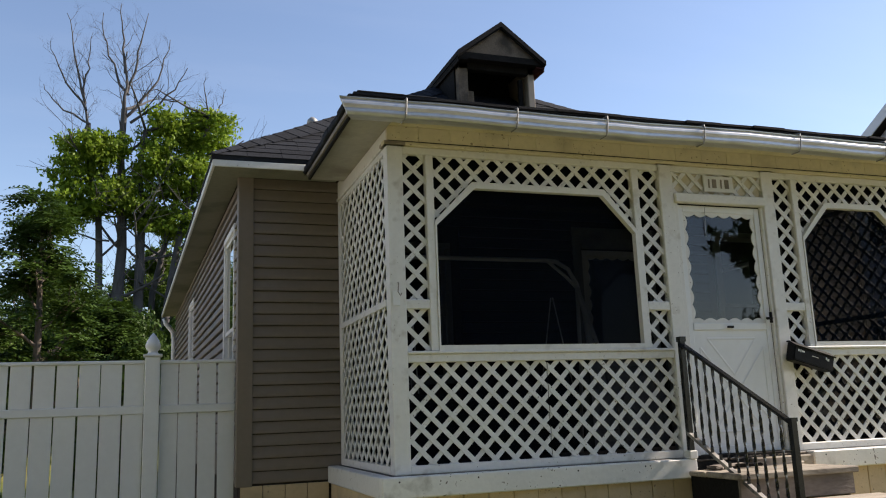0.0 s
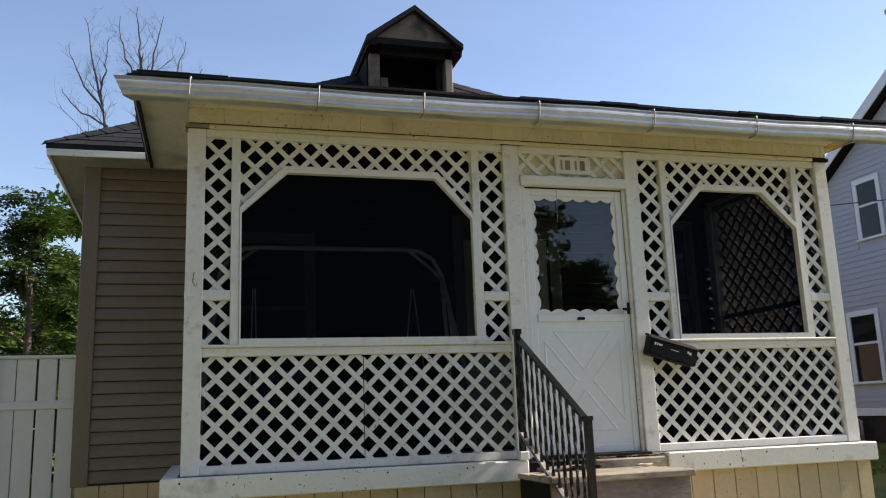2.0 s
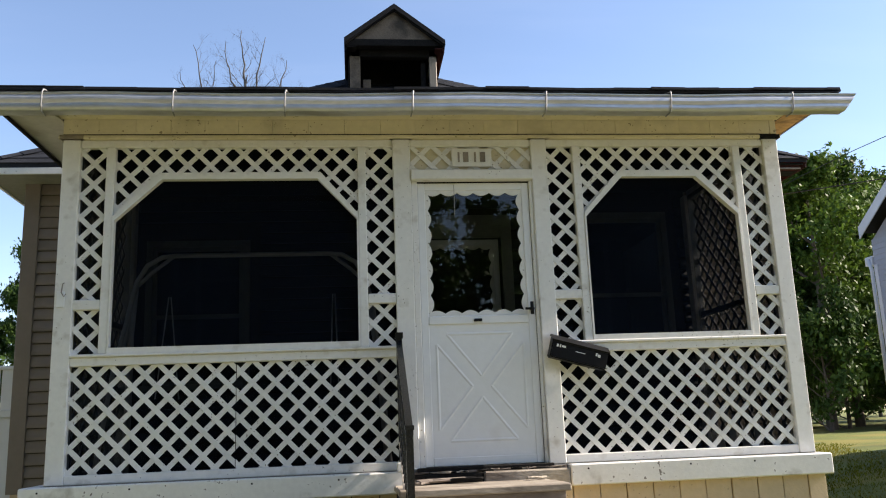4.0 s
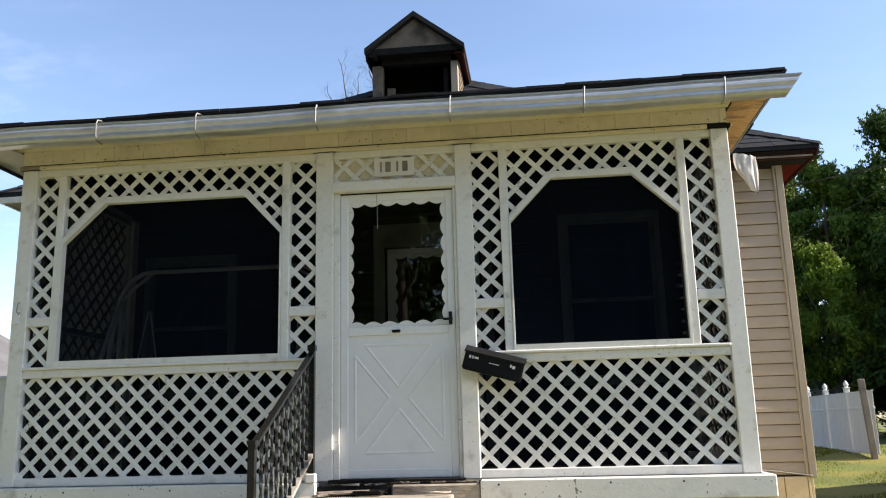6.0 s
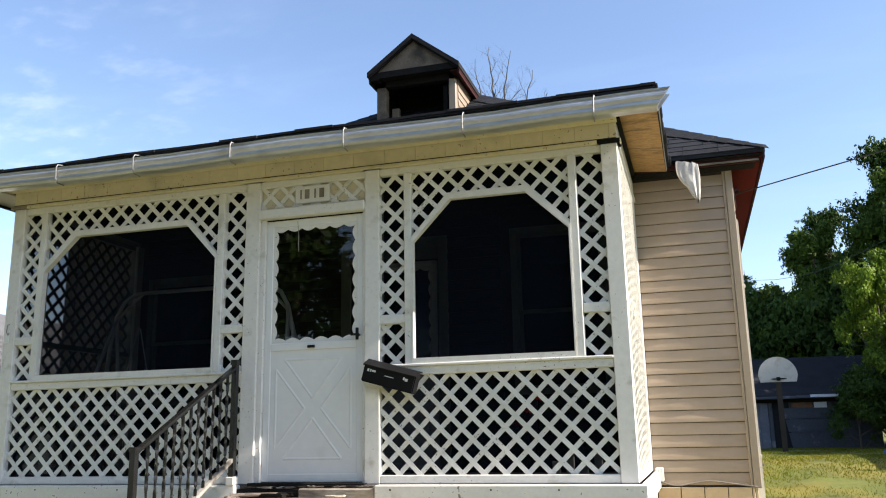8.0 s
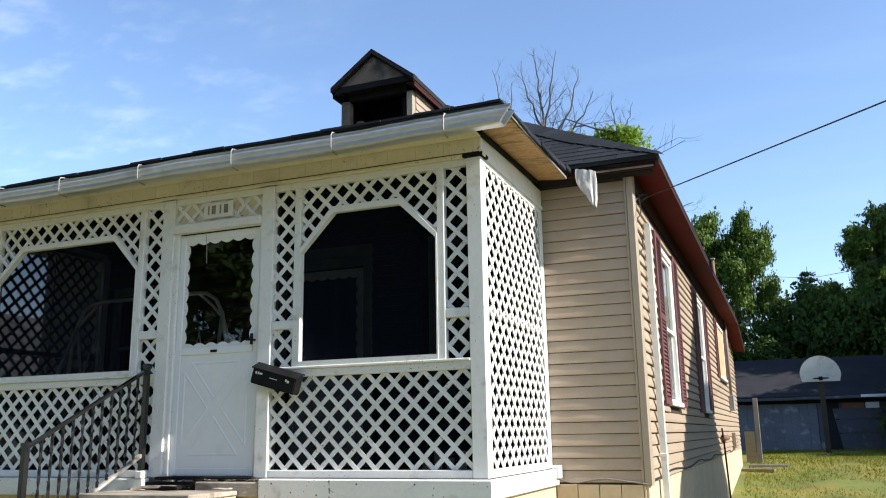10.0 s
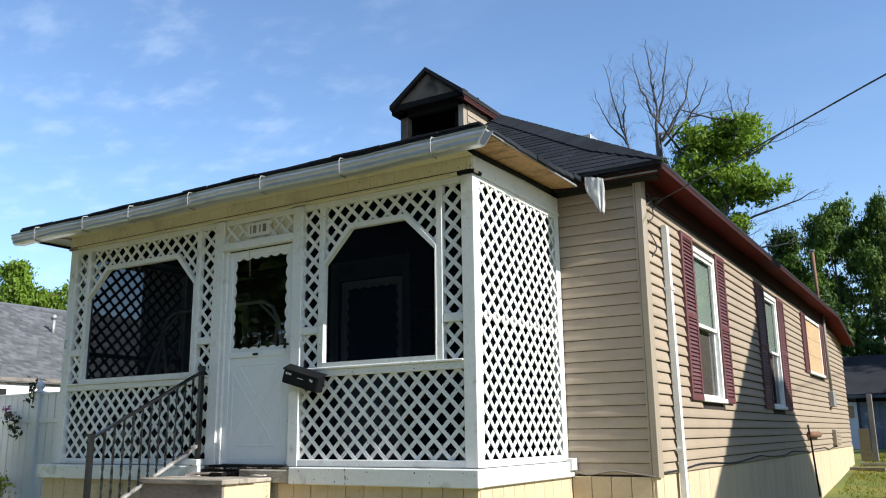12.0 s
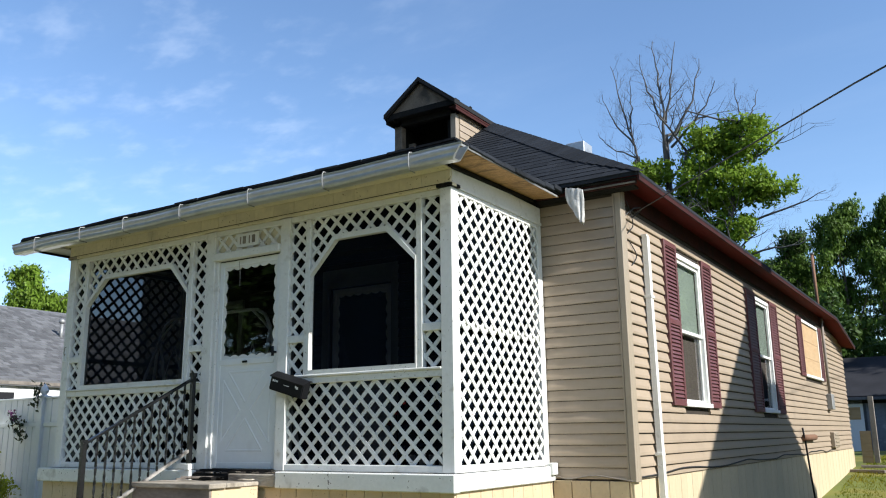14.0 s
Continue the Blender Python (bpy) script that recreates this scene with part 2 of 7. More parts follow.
M_found = mat("cream_foundation", (0.49, 0.395, 0.255), 0.75, 0.08, 1.0, 20, 0.2, 45, rnd=0.04, stain=(0.36, 0.30, 0.2), amount=0.4, ss=1.2, edge=0.58)
M_nbwall = mat("pale_blue_siding", (0.35, 0.37, 0.43), 0.55, 0.05, 1.0, 20, 0.08, 40, rnd=0.03)
M_nbtrim = mat("pale_trim", (0.66, 0.68, 0.72), 0.5, 0.05, 1.0, 20, 0.08, 40)
M_nbroof = mat("grey_shingle", (0.095, 0.095, 0.098), 0.9, 0.3, 1.5, 60, 0.4, 120, island=0.35)
M_darkroof = mat("charcoal_shingle", (0.026, 0.026, 0.030), 0.9, 0.3, 1.5, 50, 0.4, 120, spec=0.15)
M_garage = mat("blue_grey_boards", (0.055, 0.062, 0.080), 0.75, 0.25, 1.2, 20, 0.3, 40, stain=(0.34, 0.36, 0.40), amount=0.5, ss=1.8, edge=0.6, rnd=0.08)
M_concrete = mat("concrete", (0.42, 0.40, 0.37), 0.9, 0.2, 2.0, 40, 0.3, 70, stain=(0.2, 0.18, 0.15), amount=0.5, ss=2.0)
M_dark = mat("dark_room", (0.02, 0.02, 0.022), 0.9, 0.2, 1.0, 10, 0, spec=0.15)
M_rubber = mat("black_cable", (0.012, 0.012, 0.012), 0.6, 0.1, 5, 50, 0)
M_bag = mat("white_plastic_bag", (0.66, 0.64, 0.60), 0.4, 0.12, 6.0, 60, 0.6, 30, translucent=0.3, stain=(0.45, 0.42, 0.37), amount=0.5, ss=9.0)
M_tarp = mat("blue_tarp", (0.01, 0.11, 0.42), 0.45, 0.15, 6.0, 40, 0.3, 20)
M_glass = pane_glass("window_glass")
M_farglass = pane_glass("far_window_glass", (0.6, 0.65, 0.65), 1.2)
M_doorglass = pane_glass("storm_glass", (0.62, 0.66, 0.66), 1.65)
M_screen = screen_mesh("insect_screen", 0.75)
M_sidescreen = screen_mesh("side_insect_screen", 0.56)
M_sideglass = pane_glass("side_window_glass", (0.7, 0.74, 0.72), 1.9)
M_base = mat("chipped_white_paint", (0.68, 0.67, 0.63), 0.55, 0.08, 1.5, 30, 0.08, 60, stain=(0.20, 0.17, 0.13), amount=0.8, ss=4.5, edge=0.60, chips=(0.10, 0.08, 0.06), chip_edge=0.69, chip_scale=30.0)
M_soffit = mat("mottled_grey_soffit_paint", (0.38, 0.36, 0.31), 0.65, 0.12, 1.5, 25, 0.15, 40, stain=(0.20, 0.18, 0.14), amount=0.75, ss=2.2, edge=0.52)
# greenish mildew tone, with the left eave's shade put into the colour
M_shadesoffit = mat("shaded_mildewed_soffit", (0.20, 0.195, 0.15), 0.7, 0.15, 1.5, 25, 0.15, 40, stain=(0.10, 0.105, 0.07), amount=0.8, ss=1.6, edge=0.5)
# used behind the siding, its dark tone deepens the shade between laps
M_sheath = mat("dark_sheathing", (0.05, 0.042, 0.035), 0.9, 0.2, 2.0, 30, 0.1, 50, spec=0.1)
M_step = mat("worn_step_boards", (0.17, 0.14, 0.115), 0.85, 0.3, 3.0, 45, 0.5, 60, stain=(0.06, 0.048, 0.04), amount=0.85, ss=4.0, edge=0.50, rnd=0.2, stretch=(0.35, 1.6, 1))
M_tread = mat("pale_tread_boards", (0.33, 0.285, 0.225), 0.85, 0.25, 3.0, 45, 0.5, 60, stain=(0.10, 0.075, 0.055), amount=0.8, ss=4.5, edge=0.54, rnd=0.15, stretch=(0.4, 1.6, 1))
M_blind = mat("grey_green_blind", (0.24, 0.28, 0.25), 0.7, 0.1, 3.0, 20, 0.1, 30)
M_curtain = mat("brown_curtain", (0.10, 0.08, 0.07), 0.85, 0.25, 5.0, 30, 0.2, 20, stretch=(1, 3, 0.4))
M_red = mat("red_petal", (0.35, 0.02, 0.02), 0.5, 0.2, 6.0, 40, 0)
# white trim inside the porch, greyed so its colour carries the shade
M_dimtrim = mat("shaded_porch_trim", (0.20, 0.20, 0.17), 0.6, 0.15, 1.5, 25, 0.1, 50, stain=(0.08, 0.075, 0.06), amount=0.5, ss=3.0)
M_swing = mat("faded_white_tube", (0.70, 0.70, 0.68), 0.5, 0.1, 4.0, 40, 0.05, 60)


# ---- building helpers ----
ORG = {}


def thing(name, at, label, category, group="", kind=""):
    ob = tagged(new(name), label, category, group, kind)
    ob.location = at
    ORG[ob] = Vector(at)
    return ob


def link(name, me, material, parent=None, label=""):
    if material and not me.materials:
        me.materials.append(material)
    ob = new(name, me)
    if parent is not None:
        ob.parent = parent
        ORG[ob] = ORG[parent]
    else:
        ORG[ob] = Vector((0, 0, 0))
    if label:
        ob["label"] = label
    if name == "pane":
        ob.visible_shadow = False
    return ob


def part(name, bm, material, parent=None, label="", smooth=False):
    """Links a bmesh, given in world places, as one mesh under a thing or a part."""
    org = ORG[parent] if parent is not None else Vector((0, 0, 0))
    if org.length:
        bmesh.ops.translate(bm, verts=bm.verts, vec=-org)
    me = bpy.data.meshes.new(name)
    bm.normal_update()
    bm.to_mesh(me)
    bm.free()
    if smooth:
        me.shade_smooth()
    return link(name, me, material, parent, label)


def solid(name, verts, faces, material, parent=None, label=""):
    org = ORG[parent] if parent is not None else Vector((0, 0, 0))
    me = bpy.data.meshes.new(name)
    me.from_pydata([tuple(Vector(v) - org) for v in verts], [], faces)
    me.update()
    return link(name, me, material, parent, label)


def structure(name, bm, material, label, category, kind="structure"):
    return tagged(part(name, bm, material), label, category, "", kind)


def box(bm, x0, x1, y0, y1, z0, z1, m=None):
    vs = [bm.verts.new((x, y, z)) for z in (z0, z1) for x, y in ((x0, y0), (x1, y0), (x1, y1), (x0, y1))]
    for f in ((3, 2, 1, 0), (4, 5, 6, 7), (0, 1, 5, 4), (1, 2, 6, 5), (2, 3, 7, 6), (3, 0, 4, 7)):
        bm.faces.new([vs[i] for i in f])
    if m is not None:
        bmesh.ops.transform(bm, matrix=m, verts=vs)
    return vs


def bbox(x0, x1, y0, y1, z0, z1, bevel=0.004, m=None):
    """A new bmesh with one box, its edges slightly rounded."""
    bm = bmesh.new()
    box(bm, x0, x1, y0, y1, z0, z1)
    if bevel:
        bmesh.ops.bevel(bm, geom=bm.edges[:], offset=bevel, segments=1, affect="EDGES", profile=0.5)
    if m is not None:
        bmesh.ops.transform(bm, matrix=m, verts=bm.verts)
    return bm


def prism(bm, poly, axis, a, b):
    """A polygon of (u, v) pushed from a to b along an axis: 'y' takes (x, z), 'x' takes (y, z), 'z' takes (x, y)."""
    def at(u, v, w):
        return {"y": (u, w, v), "x": (w, u, v), "z": (u, v, w)}[axis]
    lo = [bm.verts.new(at(u, v, a)) for u, v in poly]
    hi = [bm.verts.new(at(u, v, b)) for u, v in poly]
    n = len(poly)
    made = [bm.faces.new(lo), bm.faces.new(hi)]
    for i in range(n):
        made.append(bm.faces.new((lo[i], lo[(i + 1) % n], hi[(i + 1) % n], hi[i])))
    bmesh.ops.recalc_face_normals(bm, faces=made)


def tube(bm, pts, r, sides=8, caps=True):
    """A round bar along points; r is a number or one for each point."""
    pts = [Vector(p) for p in pts]
    rs = r if isinstance(r, (list, tuple)) else [r] * len(pts)
    rings = []
    up = None
    for i, p in enumerate(pts):
        d = (pts[min(i + 1, len(pts) - 1)] - pts[max(i - 1, 0)]).normalized()
        if up is None:
            up = d.orthogonal().normalized()
        up = (up - d * up.dot(d)).normalized()
        side = d.cross(up)
        rings.append([bm.verts.new(p + (up * math.cos(a) + side * math.sin(a)) * rs[i]) for a in (2 * math.pi * k / sides for k in range(sides))])
    for A, B in zip(rings, rings[1:]):
        for k in range(sides):
            bm.faces.new((A[k], A[(k + 1) % sides], B[(k + 1) % sides], B[k]))
    if caps:
        bm.faces.new(rings[0][::-1])
        bm.faces.new(rings[-1])


def clip(poly, keep):
    """Clips a polygon of (u, v) by half planes (a, b, c): a*u + b*v <= c."""
    for a, b, c in keep:
        out = []
        for i, p in enumerate(poly):
            q = poly[(i + 1) % len(poly)]
            dp, dq = a * p[0] + b * p[1] - c, a * q[0] + b * q[1] - c
            if dp <= 0:
                out.append(p)
            if dp * dq < 0:
                k = dp / (dp - dq)
                out.append((p[0] + k * (q[0] - p[0]), p[1] + k * (q[1] - p[1])))
        poly = out
        if len(poly) < 3:
            return []
    return poly


def area(poly):
    return abs(sum(p[0] * q[1] - q[0] * p[1] for p, q in zip(poly, poly[1:] + poly[:1]))) / 2


# ---- plan, in metres ----
FY = 5.55                       # outer face of the porch front
PL, PR = 1.62, 6.96             # outer faces of the porch sides
WY = 7.32                       # front wall of the house
HL, HR = 0.75, 7.785            # side walls of the house
BACK = 22.3                     # rear wall
DECK = 1.07
SKEW = 0.027                    # the long wall on the fence side runs slightly outwards
LBACK = 17.6                    # where that wall ends


def sx(x, y):
    return x - (SKEW * max(0.0, y - WY) if x < 2.5 else 0.0)


def skewed(bm):
    for v in bm.verts:
        v.co.x = sx(v.co.x, v.co.y)
    return bm


def ground_z(x, y):
    t = min(1.0, max(0.0, (y - 13.5) / 12.0))
    u = min(1.0, max(0.0, (x - 10.0) / 5.0))
    return 0.62 * max(t * t * (3 - 2 * t), 0.9 * u * min(1.0, max(0.0, (y - 5.0) / 6.0)))

# ---- ground ----
bm = bmesh.new()
xs = [-900, -300, -120, -60, -35] + [-24 + 2 * i for i in range(37)] + [60, 90, 160, 400, 900]
ys = [-900, -300, -120, -60, -30] + [-16 + 2 * i for i in range(37)] + [70, 100, 180, 400, 900]
grid = [[bm.verts.new((x, y, ground_z(x, y) + 0.03 * noise.noise(Vector((x * 0.4, y * 0.4, 0))))) for x in xs] for y in ys]
for j in range(len(ys) - 1):
    for i in range(len(xs) - 1):
        bm.faces.new((grid[j][i], grid[j][i + 1], grid[j + 1][i + 1], grid[j + 1][i]))
structure("ground", bm, M_grass, "mown green and yellowish lawn with bare dry patches", "lawn")

# unseen street surfaces, added to bounce neutral light onto the house front
M_asphalt = mat("worn_asphalt", (0.055, 0.055, 0.057), 0.9, 0.25, 1.5, 40, 0.4, 120, stain=(0.085, 0.083, 0.08), amount=0.6, ss=1.2)
bm = bmesh.new()
box(bm, -60, 70, -13.0, -4.2, -0.1, 0.045)
structure("road", bm, M_asphalt, "unseen grey street added for neutral bounce light", "road")
bm = bmesh.new()
for i in range(84):
    box(bm, -60 + i * 1.52, -60 + i * 1.52 + 1.505, -1.9, 0.4, -0.1, 0.06)
structure("pavement", bm, M_concrete, "unseen concrete slabs added to bounce light onto the front", "pavement")
bm = bmesh.new()
box(bm, -60, 70, -4.19, -4.04, -0.1, 0.17)
structure("kerb", bm, M_concrete, "unseen kerb added between the road and the slabs", "kerb")

# ---- house ----
house = thing("house", (4.25, 14.0, 0.0), "one-storey beige vinyl-sided house with dark hip roof and fire-damaged dormer", "house")
LAP = 0.1040
SID0 = 0.953


def siding_run(wall, axis, at, a, b, z0, z1, out, holes=(), wave=0.0, m=None, lip=1.0):
    """Lapped boards on a wall plane: axis 'x' for boards along x at y = at, 'y' along y at x = at. out: +1 or -1; lip: how far the laps stand out."""
    e0 = 0.009 + 0.022 * lip
    gap = 0.013 * lip ** 1.5
    rows = int((z1 - z0) / LAP + 0.5)
    for r in range(rows):
        lo = z0 + r * LAP
        spans = [(a, b)]
        for h0, h1, g0, g1 in holes:
            if lo + LAP > g0 and lo < g1:
                spans = [s for p, q in spans for s in ((p, min(q, h0)), (max(p, h1), q)) if s[1] - s[0] > 0.03]
        for p, q in spans:
            bm = bmesh.new()
            wob = random.uniform(-0.0015, 0.0015)
            top = min(lo + LAP + 0.012, z1 + 0.01)
            prof = [(0.001, lo), (e0 + wob, lo), (e0 + 0.003 * lip + wob, lo + 0.006), (e0 + wob, lo + 0.03), (0.009, lo + LAP - gap), (0.001, lo + LAP - gap)]
            n = max(1, int((q - p) / 0.09)) if wave else 1
            ends = [p + (q - p) * e / n for e in range(n + 1)]
            rings = []
            for e in ends:
                ring = []
                sag = wave * 1.6 * max(-0.25, noise.noise(Vector((e * 2.6, r * 3.7, at))))
                for d, z in prof:
                    d2 = d + (sag * (0.4 if z > lo + 0.05 else 1.0) if d > 0.005 else 0.0)
                    ring.append(bm.verts.new((e, at + out * d2, z) if axis == "x" else (at + out * d2, e, z)))
                rings.append(ring)
            k = len(prof)
            for A, B in zip(rings, rings[1:]):
                for i in range(k):
                    bm.faces.new((A[i], A[(i + 1) % k], B[(i + 1) % k], B[i]))
            bm.faces.new(rings[0])
            bm.faces.new(rings[-1])
            bmesh.ops.recalc_face_normals(bm, faces=bm.faces)
            if axis == "y":
                skewed(bm)
            part("siding_board", bm, m or M_siding, wall)


def wall_with_holes(name, axis, at, thick, a, b, z0, z1, holes, material, parent, label=""):
    """A solid wall with openings that go through it, in pieces butted end to end."""
    bm = bmesh.new()
    us = sorted({a, b, *[h for w in holes for h in w[:2]]})
    vs = sorted({z0, z1, *[min(h, z1) for w in holes for h in w[2:]]})
    nu, nv = len(us) - 1, len(vs) - 1
    full = [[not any(h0 <= us[i] and us[i + 1] <= h1 and g0 <= vs[k] and vs[k + 1] <= g1 for h0, h1, g0, g1 in holes) for k in range(nv)] for i in range(nu)]
    made = {}

    def corner(i, k, s):
        if (i, k, s) not in made:
            d = at + (thick if s else 0.0)
            made[i, k, s] = bm.verts.new((us[i], d, vs[k]) if axis == "x" else (d, us[i], vs[k]))
        return made[i, k, s]

    for i in range(nu):
        for k in range(nv):
            if not full[i][k]:
                continue
            for s in (0, 1):
                bm.faces.new([corner(i, k, s), corner(i + 1, k, s), corner(i + 1, k + 1, s), corner(i, k + 1, s)])
            for di, dk, p, q in ((-1, 0, (0, 0), (0, 1)), (1, 0, (1, 0), (1, 1)), (0, -1, (0, 0), (1, 0)), (0, 1, (0, 1), (1, 1))):
                ii, kk = i + di, k + dk
                if not (0 <= ii < nu and 0 <= kk < nv and full[ii][kk]):
                    P, Q = (i + p[0], k + p[1]), (i + q[0], k + q[1])
                    bm.faces.new([corner(*P, 0), corner(*Q, 0), corner(*Q, 1), corner(*P, 1)])
    bmesh.ops.recalc_face_normals(bm, faces=bm.faces)
    if axis == "y":
        skewed(bm)
    return part(name, bm, material, parent, label)


# side windows as (y0, y1, z0, z1) of the casing's outside
W_S1 = (8.99, 9.99, 1.645, 3.38)
W_S2 = (12.90, 13.92, 1.64, 3.40)
W_S3 = (16.78, 18.72, 2.37, 3.48)
wall_right = wall_with_holes("wall", "y", HR, -0.15, WY + 0.15, BACK, 0.0, 3.80, [W_S1, W_S2, W_S3], M_sheath, house)
siding_run(wall_right, "y", HR, WY + 0.03, BACK, SID0, 3.59, 1, [W_S1, W_S2, W_S3], lip=0.82)
# dark board carries the eave's shade on the wall top
part("frieze_board", bbox(HR + 0.002, HR + 0.026, WY + 0.092, 20.0, 3.595, 3.79, 0.003), M_redboard, wall_right, "dark brown board for the shaded wall top under the eave")
W_L1 = (7.62, 8.50, 1.4, 3.30)
W_L2 = (12.6, 13.6, 1.6, 3.30)
wall_left = wall_with_holes("wall", "y", HL, 0.15, WY + 0.15, LBACK, 0.0, 3.72, [W_L1, W_L2], M_sheath, house)
siding_run(wall_left, "y", HL, WY + 0.03, LBACK, SID0, 3.68, -1, [W_L1, W_L2], 0.0, M_shadesiding)
F_DOOR = (4.15, 5.06, DECK, 3.20)
F_W1 = (1.80, 2.72, 1.75, 3.10)
F_W2 = (5.78, 6.70, 1.75, 3.32)
wall_front = wall_with_holes("wall", "x", WY, 0.15, HL, HR, 0.0, 3.74, [F_DOOR, F_W1, F_W2], M_sheath, house)
siding_run(wall_front, "x", WY, HL + 0.09, PL + 0.05, SID0, 3.66, -1, (), 0.004, M_shadesiding, 0.7)
siding_run(wall_front, "x", WY, PR - 0.05, HR - 0.042, SID0, 3.66, -1, (), 0.007, None, 0.55)
# siding inside the porch drawn near-black for the shade there
siding_run(wall_front, "x", WY, PL + 0.06, PR - 0.06, DECK + 0.02, 3.5, -1, [(h[0] - 0.1, h[1] + 0.1, h[2] - 0.1, h[3] + 0.1) for h in (F_DOOR, F_W1, F_W2)], 0.0, M_innershade)
bm = bmesh.new()
prism(bm, [(0.50, LBACK - 0.02), (HR - 0.01, BACK - 0.02), (HR - 0.01, BACK - 0.17), (0.50, LBACK - 0.17)], "z", 0.0, 3.4)
part("wall", bm, M_siding, house)
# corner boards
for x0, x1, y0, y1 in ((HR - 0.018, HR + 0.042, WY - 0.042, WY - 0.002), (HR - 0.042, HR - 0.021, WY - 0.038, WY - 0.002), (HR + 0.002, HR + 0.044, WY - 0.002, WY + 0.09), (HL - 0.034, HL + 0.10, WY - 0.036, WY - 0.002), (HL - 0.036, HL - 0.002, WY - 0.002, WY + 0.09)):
    part("corner_board", bbox(x0, x1, y0, y1, 0.93, 3.70, 0.004), M_trim if x0 > 4 else M_shadesiding, house)
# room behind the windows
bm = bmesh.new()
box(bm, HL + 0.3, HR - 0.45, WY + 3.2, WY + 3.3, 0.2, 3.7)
part("partition", bm, M_innershade, house)
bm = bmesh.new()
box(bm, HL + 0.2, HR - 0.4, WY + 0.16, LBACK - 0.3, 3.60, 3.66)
part("room_ceiling", bm, M_innershade, house)
bm = bmesh.new()
box(bm, HL + 0.2, HR - 0.4, WY + 0.16, LBACK - 0.3, 0.9, 1.0)
part("room_floor", bm, M_floor, house)

# main hip roof
EFL, EFR = (0.456, 6.93, 3.73), (8.105, 7.07, 3.785)
EBL, EBR, EBD = (0.17, 17.8, 3.72), (8.105, 19.7, 3.79), (8.105, 22.4, 3.365)
RF, RB = (4.27, 10.78, 6.35), (4.27, 16.6, 6.30)
T = 0.035
top = [EFL, EFR, EBR, EBD, EBL, RF, RB]
low = [(x, y, z - T) for x, y, z in top]
rim = [(i, i + 7, (i + 1) % 5 + 7, (i + 1) % 5) for i in range(5)]
solid("roof", top + low, [(0, 1, 5), (1, 2, 6, 5), (2, 3, 6), (3, 4, 6), (4, 0, 5, 6), (7, 12, 8), (8, 12, 13, 9), (9, 13, 10), (10, 13, 11), (11, 13, 12, 7)] + rim, M_shingle, house)


def strip(name, a, b, m, label=""):
    """A long board given by its four corners at each end."""
    n = len(a)
    return solid(name, list(a) + list(b), [tuple(range(n))[::-1], tuple(range(n, 2 * n))] + [(i, (i + 1) % n, (i + 1) % n + n, i + n) for i in range(n)], m, house, label)


def eave(xo, xi, y, z, dz):
    return [(xo, y, z), (xi, y, z + dz), (xi, y, z + dz + 0.02), (xo, y, z + 0.02)]


# soffits and fascias
for (ya, za), (yb, zb) in (((7.10, 3.725), (19.7, 3.73)), ((19.7, 3.73), (22.35, 3.305))):
    strip("soffit", eave(8.08, HR + 0.002, ya, za + 0.01, 0.035), eave(8.08, HR + 0.002, yb, zb + 0.01, 0.035), M_redsoffit, "red-brown painted soffit")
    strip("fascia", [(8.082, ya - 0.02, za - 0.022), (8.101, ya - 0.02, za - 0.022), (8.101, ya - 0.02, za + 0.03), (8.082, ya - 0.02, za + 0.03)], [(8.082, yb, zb - 0.022), (8.101, yb, zb - 0.022), (8.101, yb, zb + 0.03), (8.082, yb, zb + 0.03)], M_redboard, "dark red eave board")
strip("soffit", eave(0.485, HL - 0.002, 6.96, 3.645, 0.02), eave(0.20, HL - 0.282, 17.75, 3.63, 0.02), M_shadesoffit, "white soffit, mildewed and darkened for the shade under the eave")
strip("fascia", [(0.462, 6.957, 3.637), (0.483, 6.957, 3.637), (0.483, 6.957, 3.692), (0.462, 6.957, 3.692)], [(0.177, 17.75, 3.62), (0.198, 17.75, 3.62), (0.198, 17.75, 3.68), (0.177, 17.75, 3.68)], M_white)
part("fascia", bbox(0.462, 1.26, 6.935, 6.955, 3.635, 3.694, 0.004), M_white, house, "white painted eave board")
part("fascia", bbox(7.0, 8.06, 7.112, 7.13, 3.675, 3.745, 0.006), M_redboard, house, "dark weathered eave board")
part("splinter", bbox(7.52, 8.05, 7.100, 7.111, 3.690, 3.706, 0.002), M_grey, house, "bare split wood edge")
bm = bmesh.new()
for x0, x1, z in ((7.02, 7.45, 3.722), (7.42, 8.07, 3.730)):
    box(bm, x0, x1, 7.085, 7.111, z, z + 0.016)
part("fascia", bm, M_char, house, "charred eave edge")
bm = bmesh.new()
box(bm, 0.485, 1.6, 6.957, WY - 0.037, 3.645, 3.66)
part("soffit", bm, M_shadesoffit, house)
bm = bmesh.new()
box(bm, 6.99, 8.02, 7.131, WY - 0.037, 3.67, 3.69)
part("soffit", bm, M_char, house, "near-black open eave")

# dormer with an open, burnt front
DX0, DX1, DY = 3.66, 4.735, 9.30
dormer = part("dormer", bbox(DX0, DX0 + 0.13, DY, DY + 0.12, 5.2, 6.0, 0.01), M_gable, house, "burnt-out gabled dormer")
